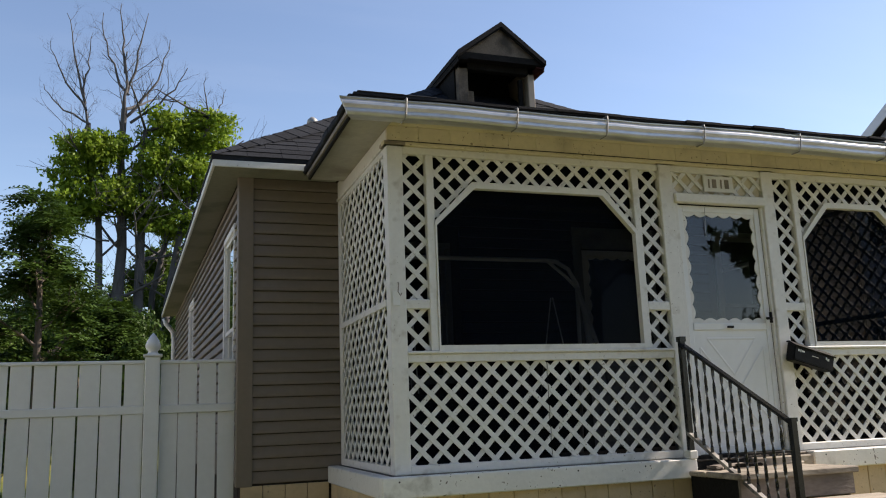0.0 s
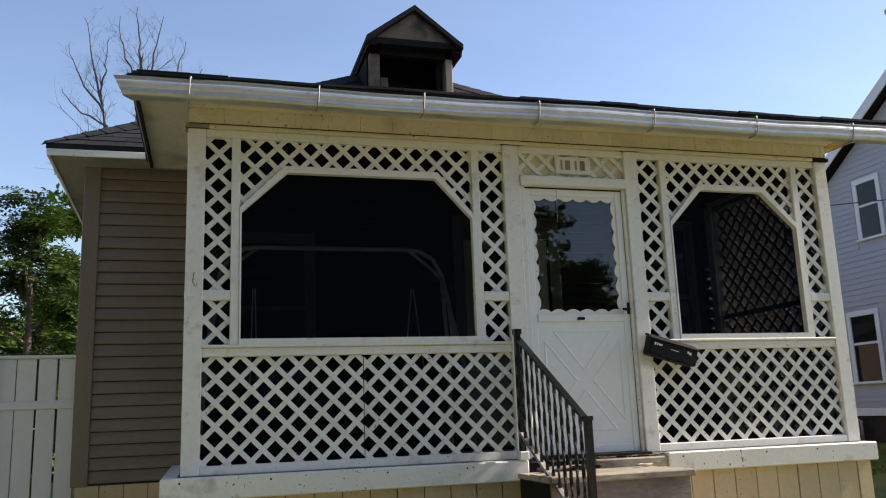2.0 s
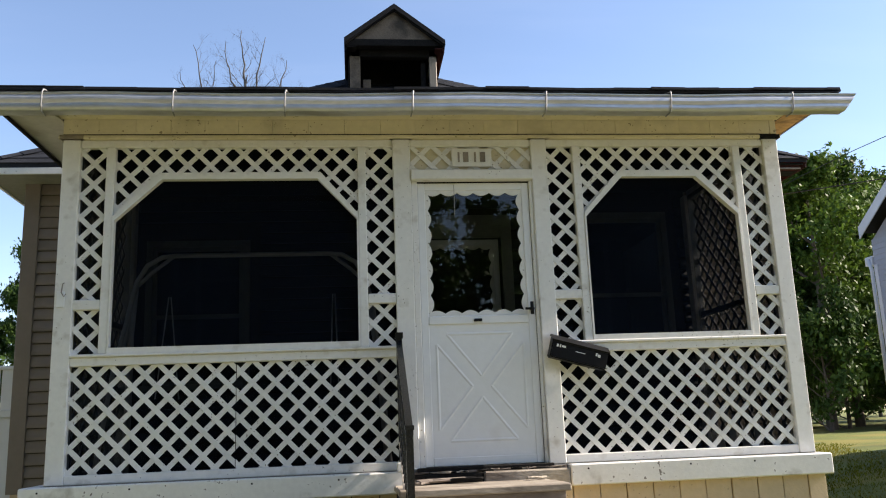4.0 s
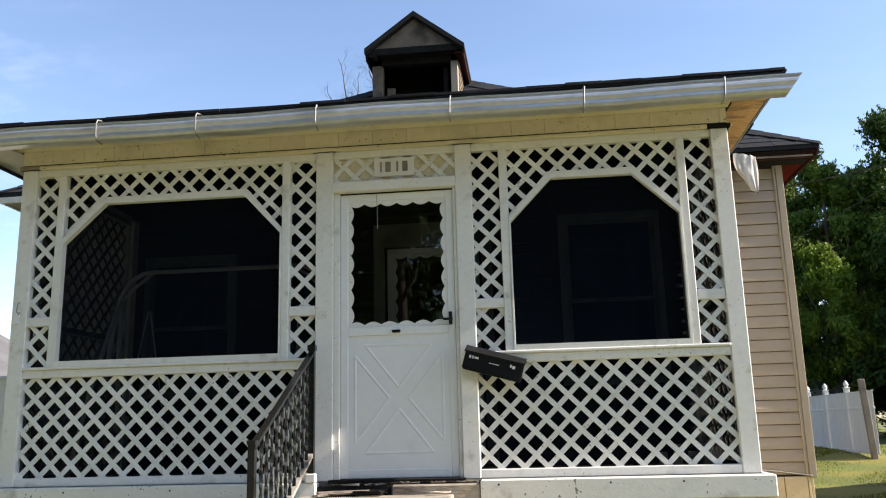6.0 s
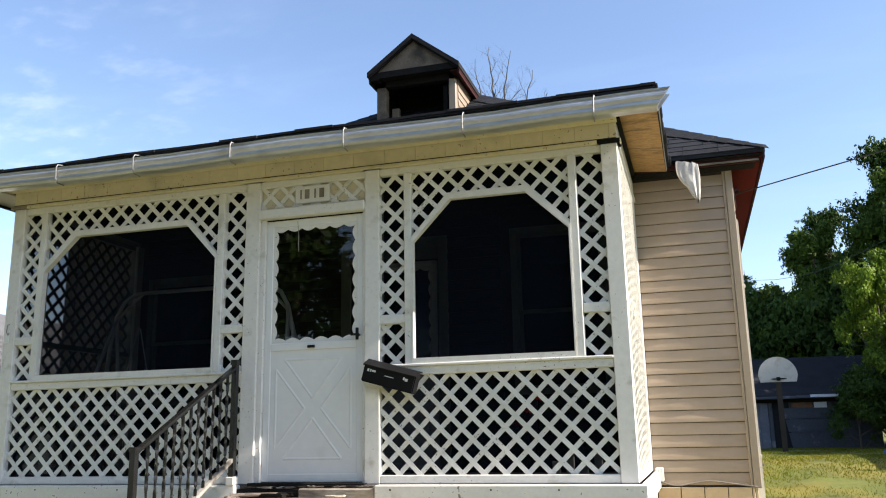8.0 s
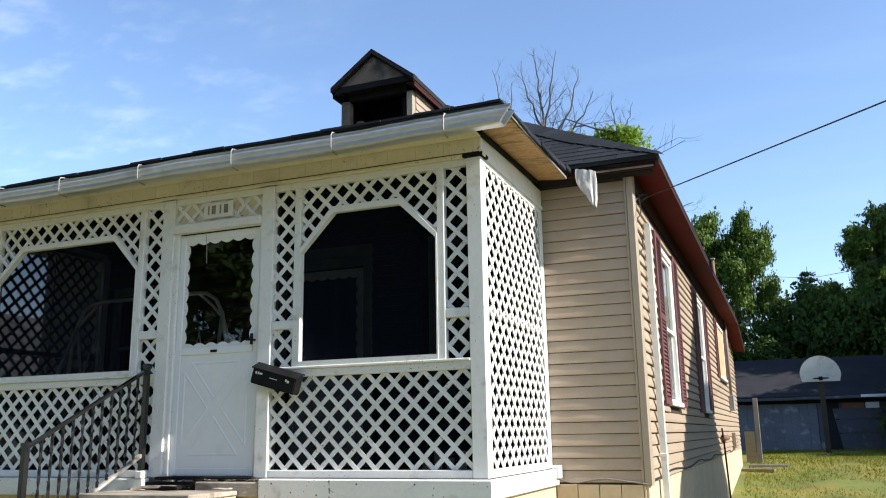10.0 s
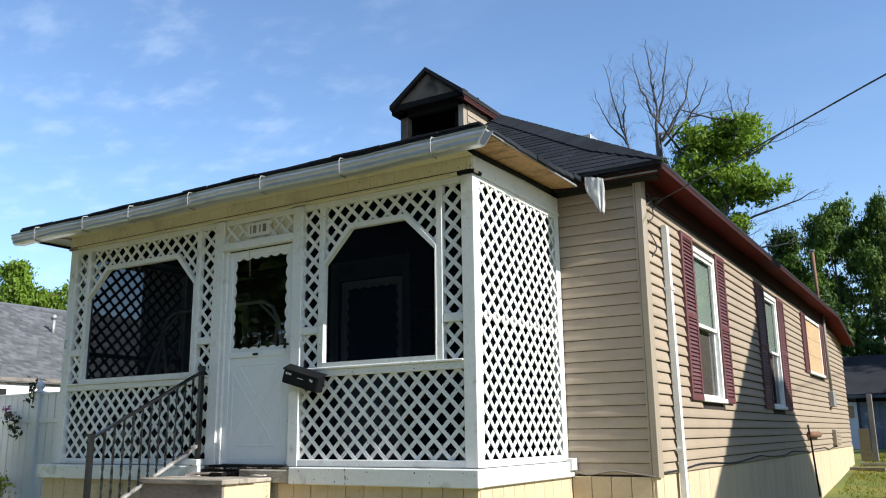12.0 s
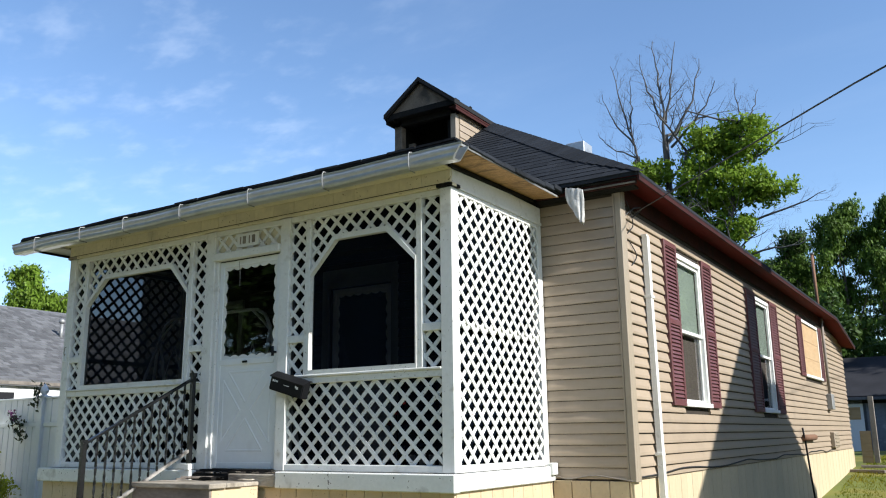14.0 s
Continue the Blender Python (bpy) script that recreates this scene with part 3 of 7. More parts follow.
for x0, x1, y0, y1, z0, z1, m in (
        (DX1 - 0.09, DX1, DY, DY + 0.09, 5.2, 5.95, M_trim), (DX0, DX1, DY, DY + 0.10, 5.86, 6.0, M_char),
        (DX1 - 0.19, DX1 - 0.13, DY + 0.08, DY + 0.13, 5.25, 5.82, M_char), (DX0 + 0.16, DX0 + 0.26, DY + 0.14, DY + 0.20, 5.2, 5.62, M_gable),
        (DX0 - 0.02, DX0 + 0.02, DY + 0.12, 10.3, 5.15, 5.95, M_char), (DX0 + 0.1, DX1 - 0.1, 9.9, 9.95, 5.2, 6.2, M_char)):
    part("dormer_board", bbox(x0, x1, y0, y1, z0, z1, 0.006), m, dormer)
bm = bmesh.new()
prism(bm, [(3.70, 6.0), (4.74, 6.0), (4.74, 6.03), (4.222, 6.425), (3.70, 6.06)], "y", 9.18, 9.22)
part("gable_panel", bm, M_gable, dormer, "scorched brown gable panel")
for r in range(7):
    z = 5.33 + r * 0.10
    bm = bmesh.new()
    y1 = min(10.25, 7.12 + (z + 0.05 - 3.78) / 0.7)
    prism(bm, [(DX1 + 0.001, z), (DX1 + 0.016, z), (DX1 + 0.004, z + 0.11), (DX1 + 0.001, z + 0.11)], "y", DY + 0.095, y1)
    part("siding_board", bm, M_siding, dormer)
bm = bmesh.new()
box(bm, DX1 - 0.04, DX1, DY + 0.09, 10.3, 5.1, 6.03)
part("dormer_cheek", bm, M_trim, dormer)
for s in (-1, 1):
    bm = bmesh.new()
    ex, ez = 4.215 + s * 0.62, 6.025 - 0.02 * (s > 0)
    prism(bm, [(4.215, 6.485), (ex, ez), (ex, ez - 0.065), (4.215, 6.42)] if s > 0 else [(4.215, 6.485), (4.215, 6.42), (ex, ez - 0.065), (ex, ez)], "y", 9.11, 10.85)
    part("dormer_roof", bm, M_roofdark, dormer)
    bm = bmesh.new()
    prism(bm, [(4.215, 6.425), (ex - s * 0.01, ez - 0.06), (ex - s * 0.01, ez - 0.085), (4.215, 6.40)], "y", 9.13, 9.155)
    part("rake_board", bm, M_char, dormer)
    bm = bmesh.new()
    box(bm, ex - 0.03 if s > 0 else ex + 0.01, ex - 0.01 if s > 0 else ex + 0.03, 9.16, 10.2, ez - 0.14, ez - 0.072)
    part("fascia", bm, M_redboard if s > 0 else M_char, dormer)
    bm = bmesh.new()
    box(bm, min(ex, 4.225 + s * 0.48) + 0.005, max(ex, 4.225 + s * 0.48) - 0.005, 9.16, 10.2, ez - 0.10, ez - 0.085)
    part("soffit", bm, M_redboard if s > 0 else M_char, dormer)
bm = bmesh.new()
box(bm, 3.62, 4.82, 9.16, 9.28, 5.945, 6.03)
part("eave_return", bm, M_char, dormer)
# ---- porch ----
porch = thing("porch", (4.29, 6.4, 0.0), "white lattice-enclosed front porch with screened openings and cream frieze", "porch")


def board(name, x0, x1, y0, y1, z0, z1, m=M_white, parent=porch, bevel=0.005, label=""):
    return part(name, bbox(x0, x1, y0, y1, z0, z1, bevel), m, parent, label)


P1, P2 = (3.96, 4.09), (5.00, 5.12)
for x0, x1 in ((PL, PL + 0.12), P1, P2, (PR - 0.12, PR)):
    board("post", x0, x1, FY, FY + 0.11, DECK, 3.455)
    c0, c1 = x0 - 0.025, x1 + 0.025
    board("post_cap", c0, c1, FY - 0.02, FY + 0.12, 3.455, 3.485, M_char if x0 > 6 else M_tread if x0 < 2 else M_cream)
for x0, x1 in ((PL, PL + 0.10), (PR - 0.10, PR)):
    board("post", x0, x1, WY - 0.13, WY - 0.03, DECK, 3.455)
spans = ((PL + 0.12, P1[0]), (P2[1], PR - 0.12))
WIN = (((1.98, 1.96), (3.70, 1.96), (3.70, 2.86), (3.41, 3.155), (2.31, 3.155), (1.98, 2.86)),
       ((5.38, 1.96), (6.59, 1.96), (6.59, 2.86), (6.27, 3.155), (5.69, 3.155), (5.38, 2.85)))
F = 0.05


def lattice(parent, regions, axis, at, step, phases=(0.03, 0.03), pitch=0.159, m=M_lattice):
    """Two layers of crossing slats, each slat cut to the convex regions (u, v) that it covers."""
    h = 0.0172 * math.sqrt(2)
    for layer, s in ((0, -1), (1, 1)):
        a = at + step * (0.002 + 0.0075 * layer)
        b = a + step * 0.007
        phase = phases[0] if s > 0 else phases[1]
        for reg in regions:
            cs = [u - s * v for u, v in reg]
            k0, k1 = math.floor((min(cs) - phase) / pitch) - 1, math.ceil((max(cs) - phase) / pitch) + 1
            for k in range(k0, k1 + 1):
                c = k * pitch + phase + random.uniform(-0.003, 0.003)
                piece = clip(list(reg), [(1, -s, c + h), (-1, s, h - c)])
                if len(piece) > 2 and area(piece) > 2e-4:
                    bm = bmesh.new()
                    prism(bm, piece, axis, a, b)
                    part("slat", bm, m, parent)


for (sa, sb), win in zip(spans, WIN):
    x0, x1 = win[0][0], win[1][0]
    top_rail = board("top_rail", sa, sb, FY + 0.012, FY + 0.07, 3.40, 3.455)
    board("sill_rail", sa, sb, FY - 0.012, FY + 0.08, 1.905, 1.925)
    mid = board("middle_rail", sa, sb, FY + 0.008, FY + 0.07, 1.845, 1.905)
    bottom = board("bottom_rail", sa, sb, FY + 0.006, FY + 0.08, DECK, 1.13)
    for p, q in ((x0 - 0.06, x0), (x1, x1 + 0.06)):
        board("stile", p, q, FY + 0.004, FY + 0.075, 1.925, 3.40)
    # opening frame: six mitred pieces in one ring, with its insect screen
    out = [(x0 - 0.0, 1.925), (x1 + 0.0, 1.925), (x1 + 0.0, win[2][1] + 0.03), (win[3][0] + 0.02, 3.155 + F), (win[4][0] - 0.02, 3.155 + F), (x0 - 0.0, win[5][1] + 0.03)]
    inn = [(x0 + 0.012, 1.965), (x1 - 0.012, 1.965), (x1 - 0.012, win[2][1] - 0.004), (win[3][0], 3.155), (win[4][0], 3.155), (x0 + 0.012, win[5][1] - 0.004)]
    bm = bmesh.new()
    for i in range(6):
        j = (i + 1) % 6
        prism(bm, [out[i], out[j], inn[j], inn[i]], "y", FY - 0.003, FY + 0.05)
    ring = part("opening_frame", bm, M_white, porch)
    bm = bmesh.new()
    bm.faces.new([bm.verts.new((u, FY + 0.056, v)) for u, v in out])
    part("screen", bm, M_screen, ring, "dark insect screen")
    # lattice panels
    left = sa < 3
    top_ph = (0.0036, 0.0238) if left else (0.1061, 0.1041)
    strip_ph = ((0.1312, 0.0303), (0.1152, 0.1539)) if left else ((0.0961, 0.0437), (0.0291, 0.0928))
    board("panel_batten", x0 - 0.03, x0 - 0.01, FY + 0.07, FY + 0.09, 1.93, 3.4)
    seam = 2.84 if left else sb
    lattice(bottom, [((sa, 1.13), (seam, 1.13), (seam, 1.845), (sa, 1.845))], "y", FY + 0.03, 1, (0.1351, 0.0320) if left else (0.1457, 0.0325))
    if left:
        lattice(bottom, [((seam + 0.006, 1.13), (sb, 1.13), (sb, 1.845), (seam + 0.006, 1.845))], "y", FY + 0.026, 1, (0.1338, 0.0420))
    for (p, q), ph in zip(((sa, x0 - 0.06), (x1 + 0.06, sb)), strip_ph):
        bar = board("cross_bar", p - 0.004 if p == sa else p, q, FY + 0.006, FY + 0.06, 2.23, 2.30)
        lattice(bar, [((p, 2.30), (q, 2.30), (q, 3.40), (p, 3.40)), ((p, 1.925), (q, 1.925), (q, 2.23), (p, 2.23))], "y", FY + 0.03, 1, ph)
    zt = 3.155 + F
    lattice(top_rail, [((x0, zt), (x1, zt), (x1, 3.40), (x0, 3.40)),
                       ((x0, win[5][1] + 0.03), (win[4][0] - 0.02, zt), (x0, zt)),
                       ((x1, win[2][1] + 0.03), (x1, zt), (win[3][0] + 0.02, zt))], "y", FY + 0.03, 1, top_ph)

# sides of the porch
for xo, step in ((PR, -1), (PL, 1)):
    ya, yb = FY + 0.11, WY - 0.13
    lo_rail = board("side_rail", min(xo, xo + step * 0.06) , max(xo, xo + step * 0.06), ya, yb, DECK, 1.13)
    hi_rail = board("side_rail", min(xo, xo + step * 0.06), max(xo, xo + step * 0.06), ya, yb, 3.41, 3.455)
    inset = 0.022 if step < 0 else -0.006
    mid_rail = board("side_rail", min(xo + step * inset, xo + step * 0.06), max(xo + step * inset, xo + step * 0.06), ya, yb, 2.26, 2.31)
    if step < 0:
        lattice(lo_rail, [((ya, 1.13), (yb, 1.13), (yb, 2.285), (ya, 2.285))], "x", xo - 0.002, -1, (0.1206, 0.0393), 0.156)
        lattice(hi_rail, [((ya, 2.287), (yb, 2.287), (yb, 3.41), (ya, 3.41))], "x", xo - 0.002, -1, (0.0153, 0.0004), 0.156)
    else:
        lattice(lo_rail, [((ya, 1.13), (yb, 1.13), (yb, 2.26), (ya, 2.26))], "x", xo + 0.002, 1, (0.1206, 0.0393), 0.156)
        lattice(hi_rail, [((ya, 2.31), (yb, 2.31), (yb, 3.41), (ya, 3.41))], "x", xo + 0.002, 1, (0.0153, 0.0004), 0.156)
    xf = (xo - 0.03, xo) if step < 0 else (xo, xo + 0.03)
    board("side_frieze", xf[0], xf[1], FY + 0.02, WY - 0.03, 3.485, 3.645)
    board("side_moulding", xf[0] - 0.012, xf[1] + 0.012, FY, WY - 0.03, 3.455, 3.485)
# insect screen added behind all the lattice to cut the daylight inside
for x0, x1 in spans:
    bm = bmesh.new()
    bm.faces.new([bm.verts.new(v) for v in ((x0, FY + 0.062, 1.10), (x1, FY + 0.062, 1.10), (x1, FY + 0.062, 1.88), (x0, FY + 0.062, 1.88))])
    part("screen", bm, M_screen, porch)
for (x0, x1), win in zip(spans, WIN):
    a0, a1 = win[0][0] - 0.03, win[1][0] + 0.03
    for poly in (((x0, 1.92), (a0, 1.92), (a0, 3.43), (x0, 3.43)), ((a1, 1.92), (x1, 1.92), (x1, 3.43), (a1, 3.43))):
        bm = bmesh.new()
        bm.faces.new([bm.verts.new((u, FY + 0.063, v)) for u, v in poly])
        part("screen", bm, M_screen, porch)
    for poly in (((a0, 3.19), (a1, 3.19), (a1, 3.43), (a0, 3.43)), ((a0, win[5][1]), (win[4][0], 3.19), (a0, 3.19)), ((a1, win[2][1]), (a1, 3.19), (win[3][0], 3.19))):
        bm = bmesh.new()
        bm.faces.new([bm.verts.new((u, FY + 0.064, v)) for u, v in poly])
        part("screen", bm, M_screen, porch)
# the left cover is thinner only to let more daylight through
for xo in (PR - 0.065, PL + 0.065):
    bm = bmesh.new()
    bm.faces.new([bm.verts.new(v) for v in ((xo, FY + 0.1, 1.08), (xo, WY - 0.1, 1.08), (xo, WY - 0.1, 3.45), (xo, FY + 0.1, 3.45))])
    part("screen", bm, M_screen if xo > 4 else M_sidescreen, porch)
# cream frieze boards over the front
x = PL - 0.0
while x < PR - 0.05:
    w = min(random.uniform(0.235, 0.27), PR - x)
    board("frieze_board", x + 0.0008, x + w - 0.0008, FY - 0.012 + random.uniform(-0.001, 0.001), FY + 0.02, 3.487, 3.63, M_cream, bevel=0.0015)
    x += w
board("frieze_gap", PL + 0.005, PR - 0.005, FY - 0.0155, FY + 0.01, 3.4845, 3.4895, M_char, bevel=0, label="dark open joint")
board("frieze_moulding", PL - 0.03, PR + 0.03, FY - 0.018, FY + 0.05, 3.455, 3.484, M_cream)
# header over the door and the little lattice above it
board("door_header", P1[1], P2[0], FY - 0.03, FY + 0.09, 3.135, 3.21)
head = board("header_rail", P1[1], P2[0], FY + 0.012, FY + 0.07, 3.40, 3.455)
lattice(head, [((P1[1], 3.21), (P2[0], 3.21), (P2[0], 3.40), (P1[1], 3.40))], "y", FY + 0.02, 1, (0.038, 0.03))
board("header_backing", P1[1], P2[0], FY + 0.04, FY + 0.05, 3.21, 3.40, M_cream)
for p, q in ((P1[1], 4.135), (4.975, P2[0])):
    board("door_jamb", p, q, FY + 0.02, FY + 0.10, DECK, 3.135)
# deck, base boards and ceiling
board("deck_board", 1.60, 6.98, FY - 0.02, WY - 0.02, 1.03, DECK - 0.002, M_floor)
for p, q in ((1.50, 4.0), (5.12, 7.02)):
    bb = board("base_board", p, q, FY - 0.11, FY - 0.02, 0.925, 1.068, M_base, bevel=0.008)
    x = p + 0.12
    while x < q - 0.05:
        part("nail", bbox(x - 0.006, x + 0.006, FY - 0.1125, FY - 0.109, 1.030, 1.042, 0.002), M_char, bb)
        x += random.uniform(0.35, 0.8)
board("rotten_sill", 4.0, 4.52, FY - 0.075, FY - 0.02, 0.925, 1.040, M_char, label="dark rotten sill board")
board("sill_board", 4.52, 5.115, FY - 0.105, FY - 0.02, 0.930, 1.045, M_tread, bevel=0.010, label="split bare-wood sill board")
board("base_board", 6.93, 7.02, FY - 0.02, WY - 0.03, 0.93, 1.068, M_base, bevel=0.008)
board("base_board", 1.50, 1.60, FY - 0.02, WY - 0.03, 0.925, 1.068, bevel=0.008)
board("corner_block", 6.985, 7.05, 7.17, 7.28, 0.99, 1.10, M_base)
board("ceiling", PL + 0.02, PR - 0.03, FY + 0.05, WY - 0.02, 3.52, 3.55, M_innershade)
# skirting panels
x = 1.53
while x < 6.96:
    w = min(0.19, 6.985 - x)
    board("skirt_panel", x + 0.003, x + w - 0.003, FY - 0.05 + random.uniform(-0.003, 0.003), FY - 0.02, 0.0, 0.925, M_skirt, bevel=0.003)
    x += w
board("skirt_backing", 1.55, 6.95, FY - 0.02, FY + 0.02, 0.0, 0.92, M_char)
y = FY - 0.02
while y < WY - 0.05:
    w = min(0.19, WY - 0.02 - y)
    board("skirt_panel", 6.945, 6.985, y + 0.003, y + w - 0.003, 0.0, 0.93, M_skirt, bevel=0.003)
    board("skirt_panel", 1.53, 1.57, y + 0.003, y + w - 0.003, 0.0, 0.925, M_skirt, bevel=0.003)
    y += w
# low hip roof of the porch
ex0, ex1, ey, ez = 1.275, 7.28, 5.13, 3.652
top = [(ex0, ey, ez), (ex1 - 0.02, ey, ez + 0.024), (ex1, 7.10, ez + 0.048), (6.1, 7.45, 4.0), (2.45, 7.45, 4.0), (ex0, 7.10, ez), ]
low = [(x, y, z - 0.01) for x, y, z in top]
porch_roof = solid("porch_roof", top + low, [(0, 1, 3, 4), (1, 2, 3), (0, 4, 5), (6, 10, 9, 7), (7, 9, 8), (6, 11, 10), (0, 6, 7, 1), (1, 7, 8, 2), (5, 11, 6, 0)], M_shingle, porch)
x = ex0
while x < ex1 - 0.06:
    w = min(random.uniform(0.25, 0.34), ex1 - 0.01 - x)
    lift = 0.024 * ((x - ex0) / (ex1 - ex0)) + max(0.0, 0.014 * noise.noise(Vector((x * 0.8, 0, 3)))) + random.uniform(0, 0.004)
    edge = bmesh.new()
    box(edge, x, x + w - 0.001, ey - 0.012 + random.uniform(-0.014, 0.008), ey + 0.16, ez + 0.001, ez + 0.019)
    for v in edge.verts:
        v.co.z += lift
        if v.co.y < ey + 0.05:
            v.co.z += 0.006 * noise.noise(Vector((v.co.x * 7, 1, 5)))
            v.co.y += 0.010 * noise.noise(Vector((v.co.x * 5, 2, 8)))
    part("shingle", edge, M_shingle, porch_roof)
    x += w
for x, w, t in ((1.30, 0.34, 0.002), (1.60, 0.28, 0.0)):
    part("shingle", bbox(x, x + w, ey - 0.02, ey + 0.2, ez + 0.021, ez + 0.030 + t, 0.004, None), M_shingle, porch_roof, "curled corner shingle")
bm = bmesh.new()
box(bm, ex0 + 0.02, PR + 0.012, ey + 0.05, FY - 0.02, 3.60, 3.612)
part("soffit", bm, M_cream, porch)
solid("soffit", [(PR + 0.015, 5.19, 3.638), (7.255, 5.19, 3.652), (7.265, 7.09, 3.665), (PR + 0.015, 7.09, 3.690), (PR + 0.015, 5.19, 3.648), (7.255, 5.19, 3.662), (7.265, 7.09, 3.675), (PR + 0.015, 7.09, 3.700)],
      [(3, 2, 1, 0), (4, 5, 6, 7), (0, 1, 5, 4), (1, 2, 6, 5), (2, 3, 7, 6), (3, 0, 4, 7)], M_osb, porch, "bare chipboard soffit")
# near-black strip put in where the gap above the side frieze is dark
solid("soffit_strip", [(x, y, z + h) for y, z in ((FY - 0.06, 3.608), (7.085, 3.655)) for x, h in ((PR + 0.002, 0.0), (PR + 0.032, 0.0), (PR + 0.032, 0.032), (PR + 0.002, 0.035))],
      [(0, 1, 2, 3), (7, 6, 5, 4), (0, 4, 5, 1), (1, 5, 6, 2), (2, 6, 7, 3), (3, 7, 4, 0)], M_char, porch, "dark strip for the gap along the inner soffit edge")
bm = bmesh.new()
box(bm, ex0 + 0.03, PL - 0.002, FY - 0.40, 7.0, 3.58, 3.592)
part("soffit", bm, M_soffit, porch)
for y0 in (5.16, 5.77, 6.4):
    y1 = min(y0 + 0.64, 7.08)
    sag = 0.012 * math.sin((y0 - 5) * 2.1)
    board("drip_edge", ex1 - 0.012, ex1 - 0.004, y0, y1, 3.650 + sag * 0.5, 3.671 + sag * 0.5, M_galv, bevel=0.001)
for k in range(10):
    y0 = 5.13 + 0.197 * k
    tuck = 0.02 * (1 - k / 9) ** 2
    sag = -0.018 * math.sin(math.pi * k / 9) + 0.03 * (k / 9) ** 3 + random.uniform(-0.003, 0.004)
    board("shingle", ex1 - 0.011 - tuck, ex1 + 0.025 - tuck + random.uniform(-0.008, 0.012), y0, y0 + 0.215, 3.672 + sag, 3.696 + 0.024 * min(1, k / 4) + sag, M_shingle, porch_roof, 0.006)
board("rake_board", ex0 + 0.005, ex0 + 0.03, ey + 0.09, 6.93, 3.552, 3.575, M_char)
board("rake_board", ex0 - 0.008, ex0 + 0.02, ey + 0.09, 6.93, 3.578, 3.612, M_grey)
for k in range(10):
    y0 = 5.125 + 0.184 * k
    board("shingle", ex0 - 0.03 + random.uniform(-0.012, 0.006), ex0 + 0.14, y0, y0 + 0.20, 3.616 + 0.012 * (k == 0), 3.660 + 0.012 * min(1, k / 3) + random.uniform(-0.003, 0.005), M_shingle, porch_roof, 0.009)
board("loose_shingle", 3.25, 3.42, 5.18, 5.35, 3.685, 3.712, M_shingle, porch_roof, 0.012, label="curled loose shingle on the roof edge")
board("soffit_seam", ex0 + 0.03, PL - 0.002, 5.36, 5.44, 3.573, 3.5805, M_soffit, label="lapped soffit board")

# gutter along the front
gutter = thing("gutter", (4.27, 5.1, 3.49), "dull aluminium eaves gutter with strap hangers", "gutter")
bm = bmesh.new()
prof = [(5.195, 3.615), (5.195, 3.505), (5.18, 3.497), (5.10, 3.495), (5.086, 3.500), (5.079, 3.510), (5.075, 3.522), (5.0755, 3.537), (5.080, 3.546), (5.075, 3.555), (5.069, 3.570), (5.070, 3.586), (5.077, 3.600), (5.081, 3.609), (5.073, 3.614), (5.072, 3.622), (5.084, 3.624), (5.092, 3.60), (5.094, 3.53), (5.11, 3.506), (5.17, 3.507), (5.185, 3.515), (5.185, 3.615)]
rings = []
GN = 26
for i in range(GN + 1):
    f = i / GN
    dz = 0.006 * math.sin(i * 0.55) - 0.006 * (1 - f) + 0.008 * f + 0.002 * math.sin(i * 2.3)
    ring = []
    for y, z in prof:
        low = min(1.0, max(0.0, (3.622 - z) / 0.125))
        x = 1.165 + (7.36 - 1.165) * f
        if i == 0:
            x += 0.06 * low + (0.05 if y > 5.12 else 0.0)
        if i == GN:
            x -= 0.095 * low
        ring.append(bm.verts.new((x, y + 0.003 * math.sin(i * 1.3), z + dz)))
    rings.append(ring)
k = len(prof)
for A, B in zip(rings, rings[1:]):
    for i in range(k):
        bm.faces.new((A[i], A[(i + 1) % k], B[(i + 1) % k], B[i]))
bm.faces.new(rings[0])
bm.faces.new(rings[-1][::-1])
bmesh.ops.recalc_face_normals(bm, faces=bm.faces)
part("trough", bm, M_alu, gutter)
for x in (1.64, 2.48, 3.22, 4.09, 5.03, 5.94, 6.86):
    bm = bmesh.new()
    sl = random.uniform(-0.02, 0.02)
    tube(bm, [(x + sl, 5.21, 3.665), (x, 5.068, 3.637), (x - 0.004, 5.060, 3.612), (x - 0.006, 5.062, 3.57), (x - 0.008, 5.067, 3.52), (x - 0.010, 5.085, 3.490), (x - 0.014, 5.17, 3.489)], 0.0055, 6)
    part("strap", bm, M_galv, gutter)

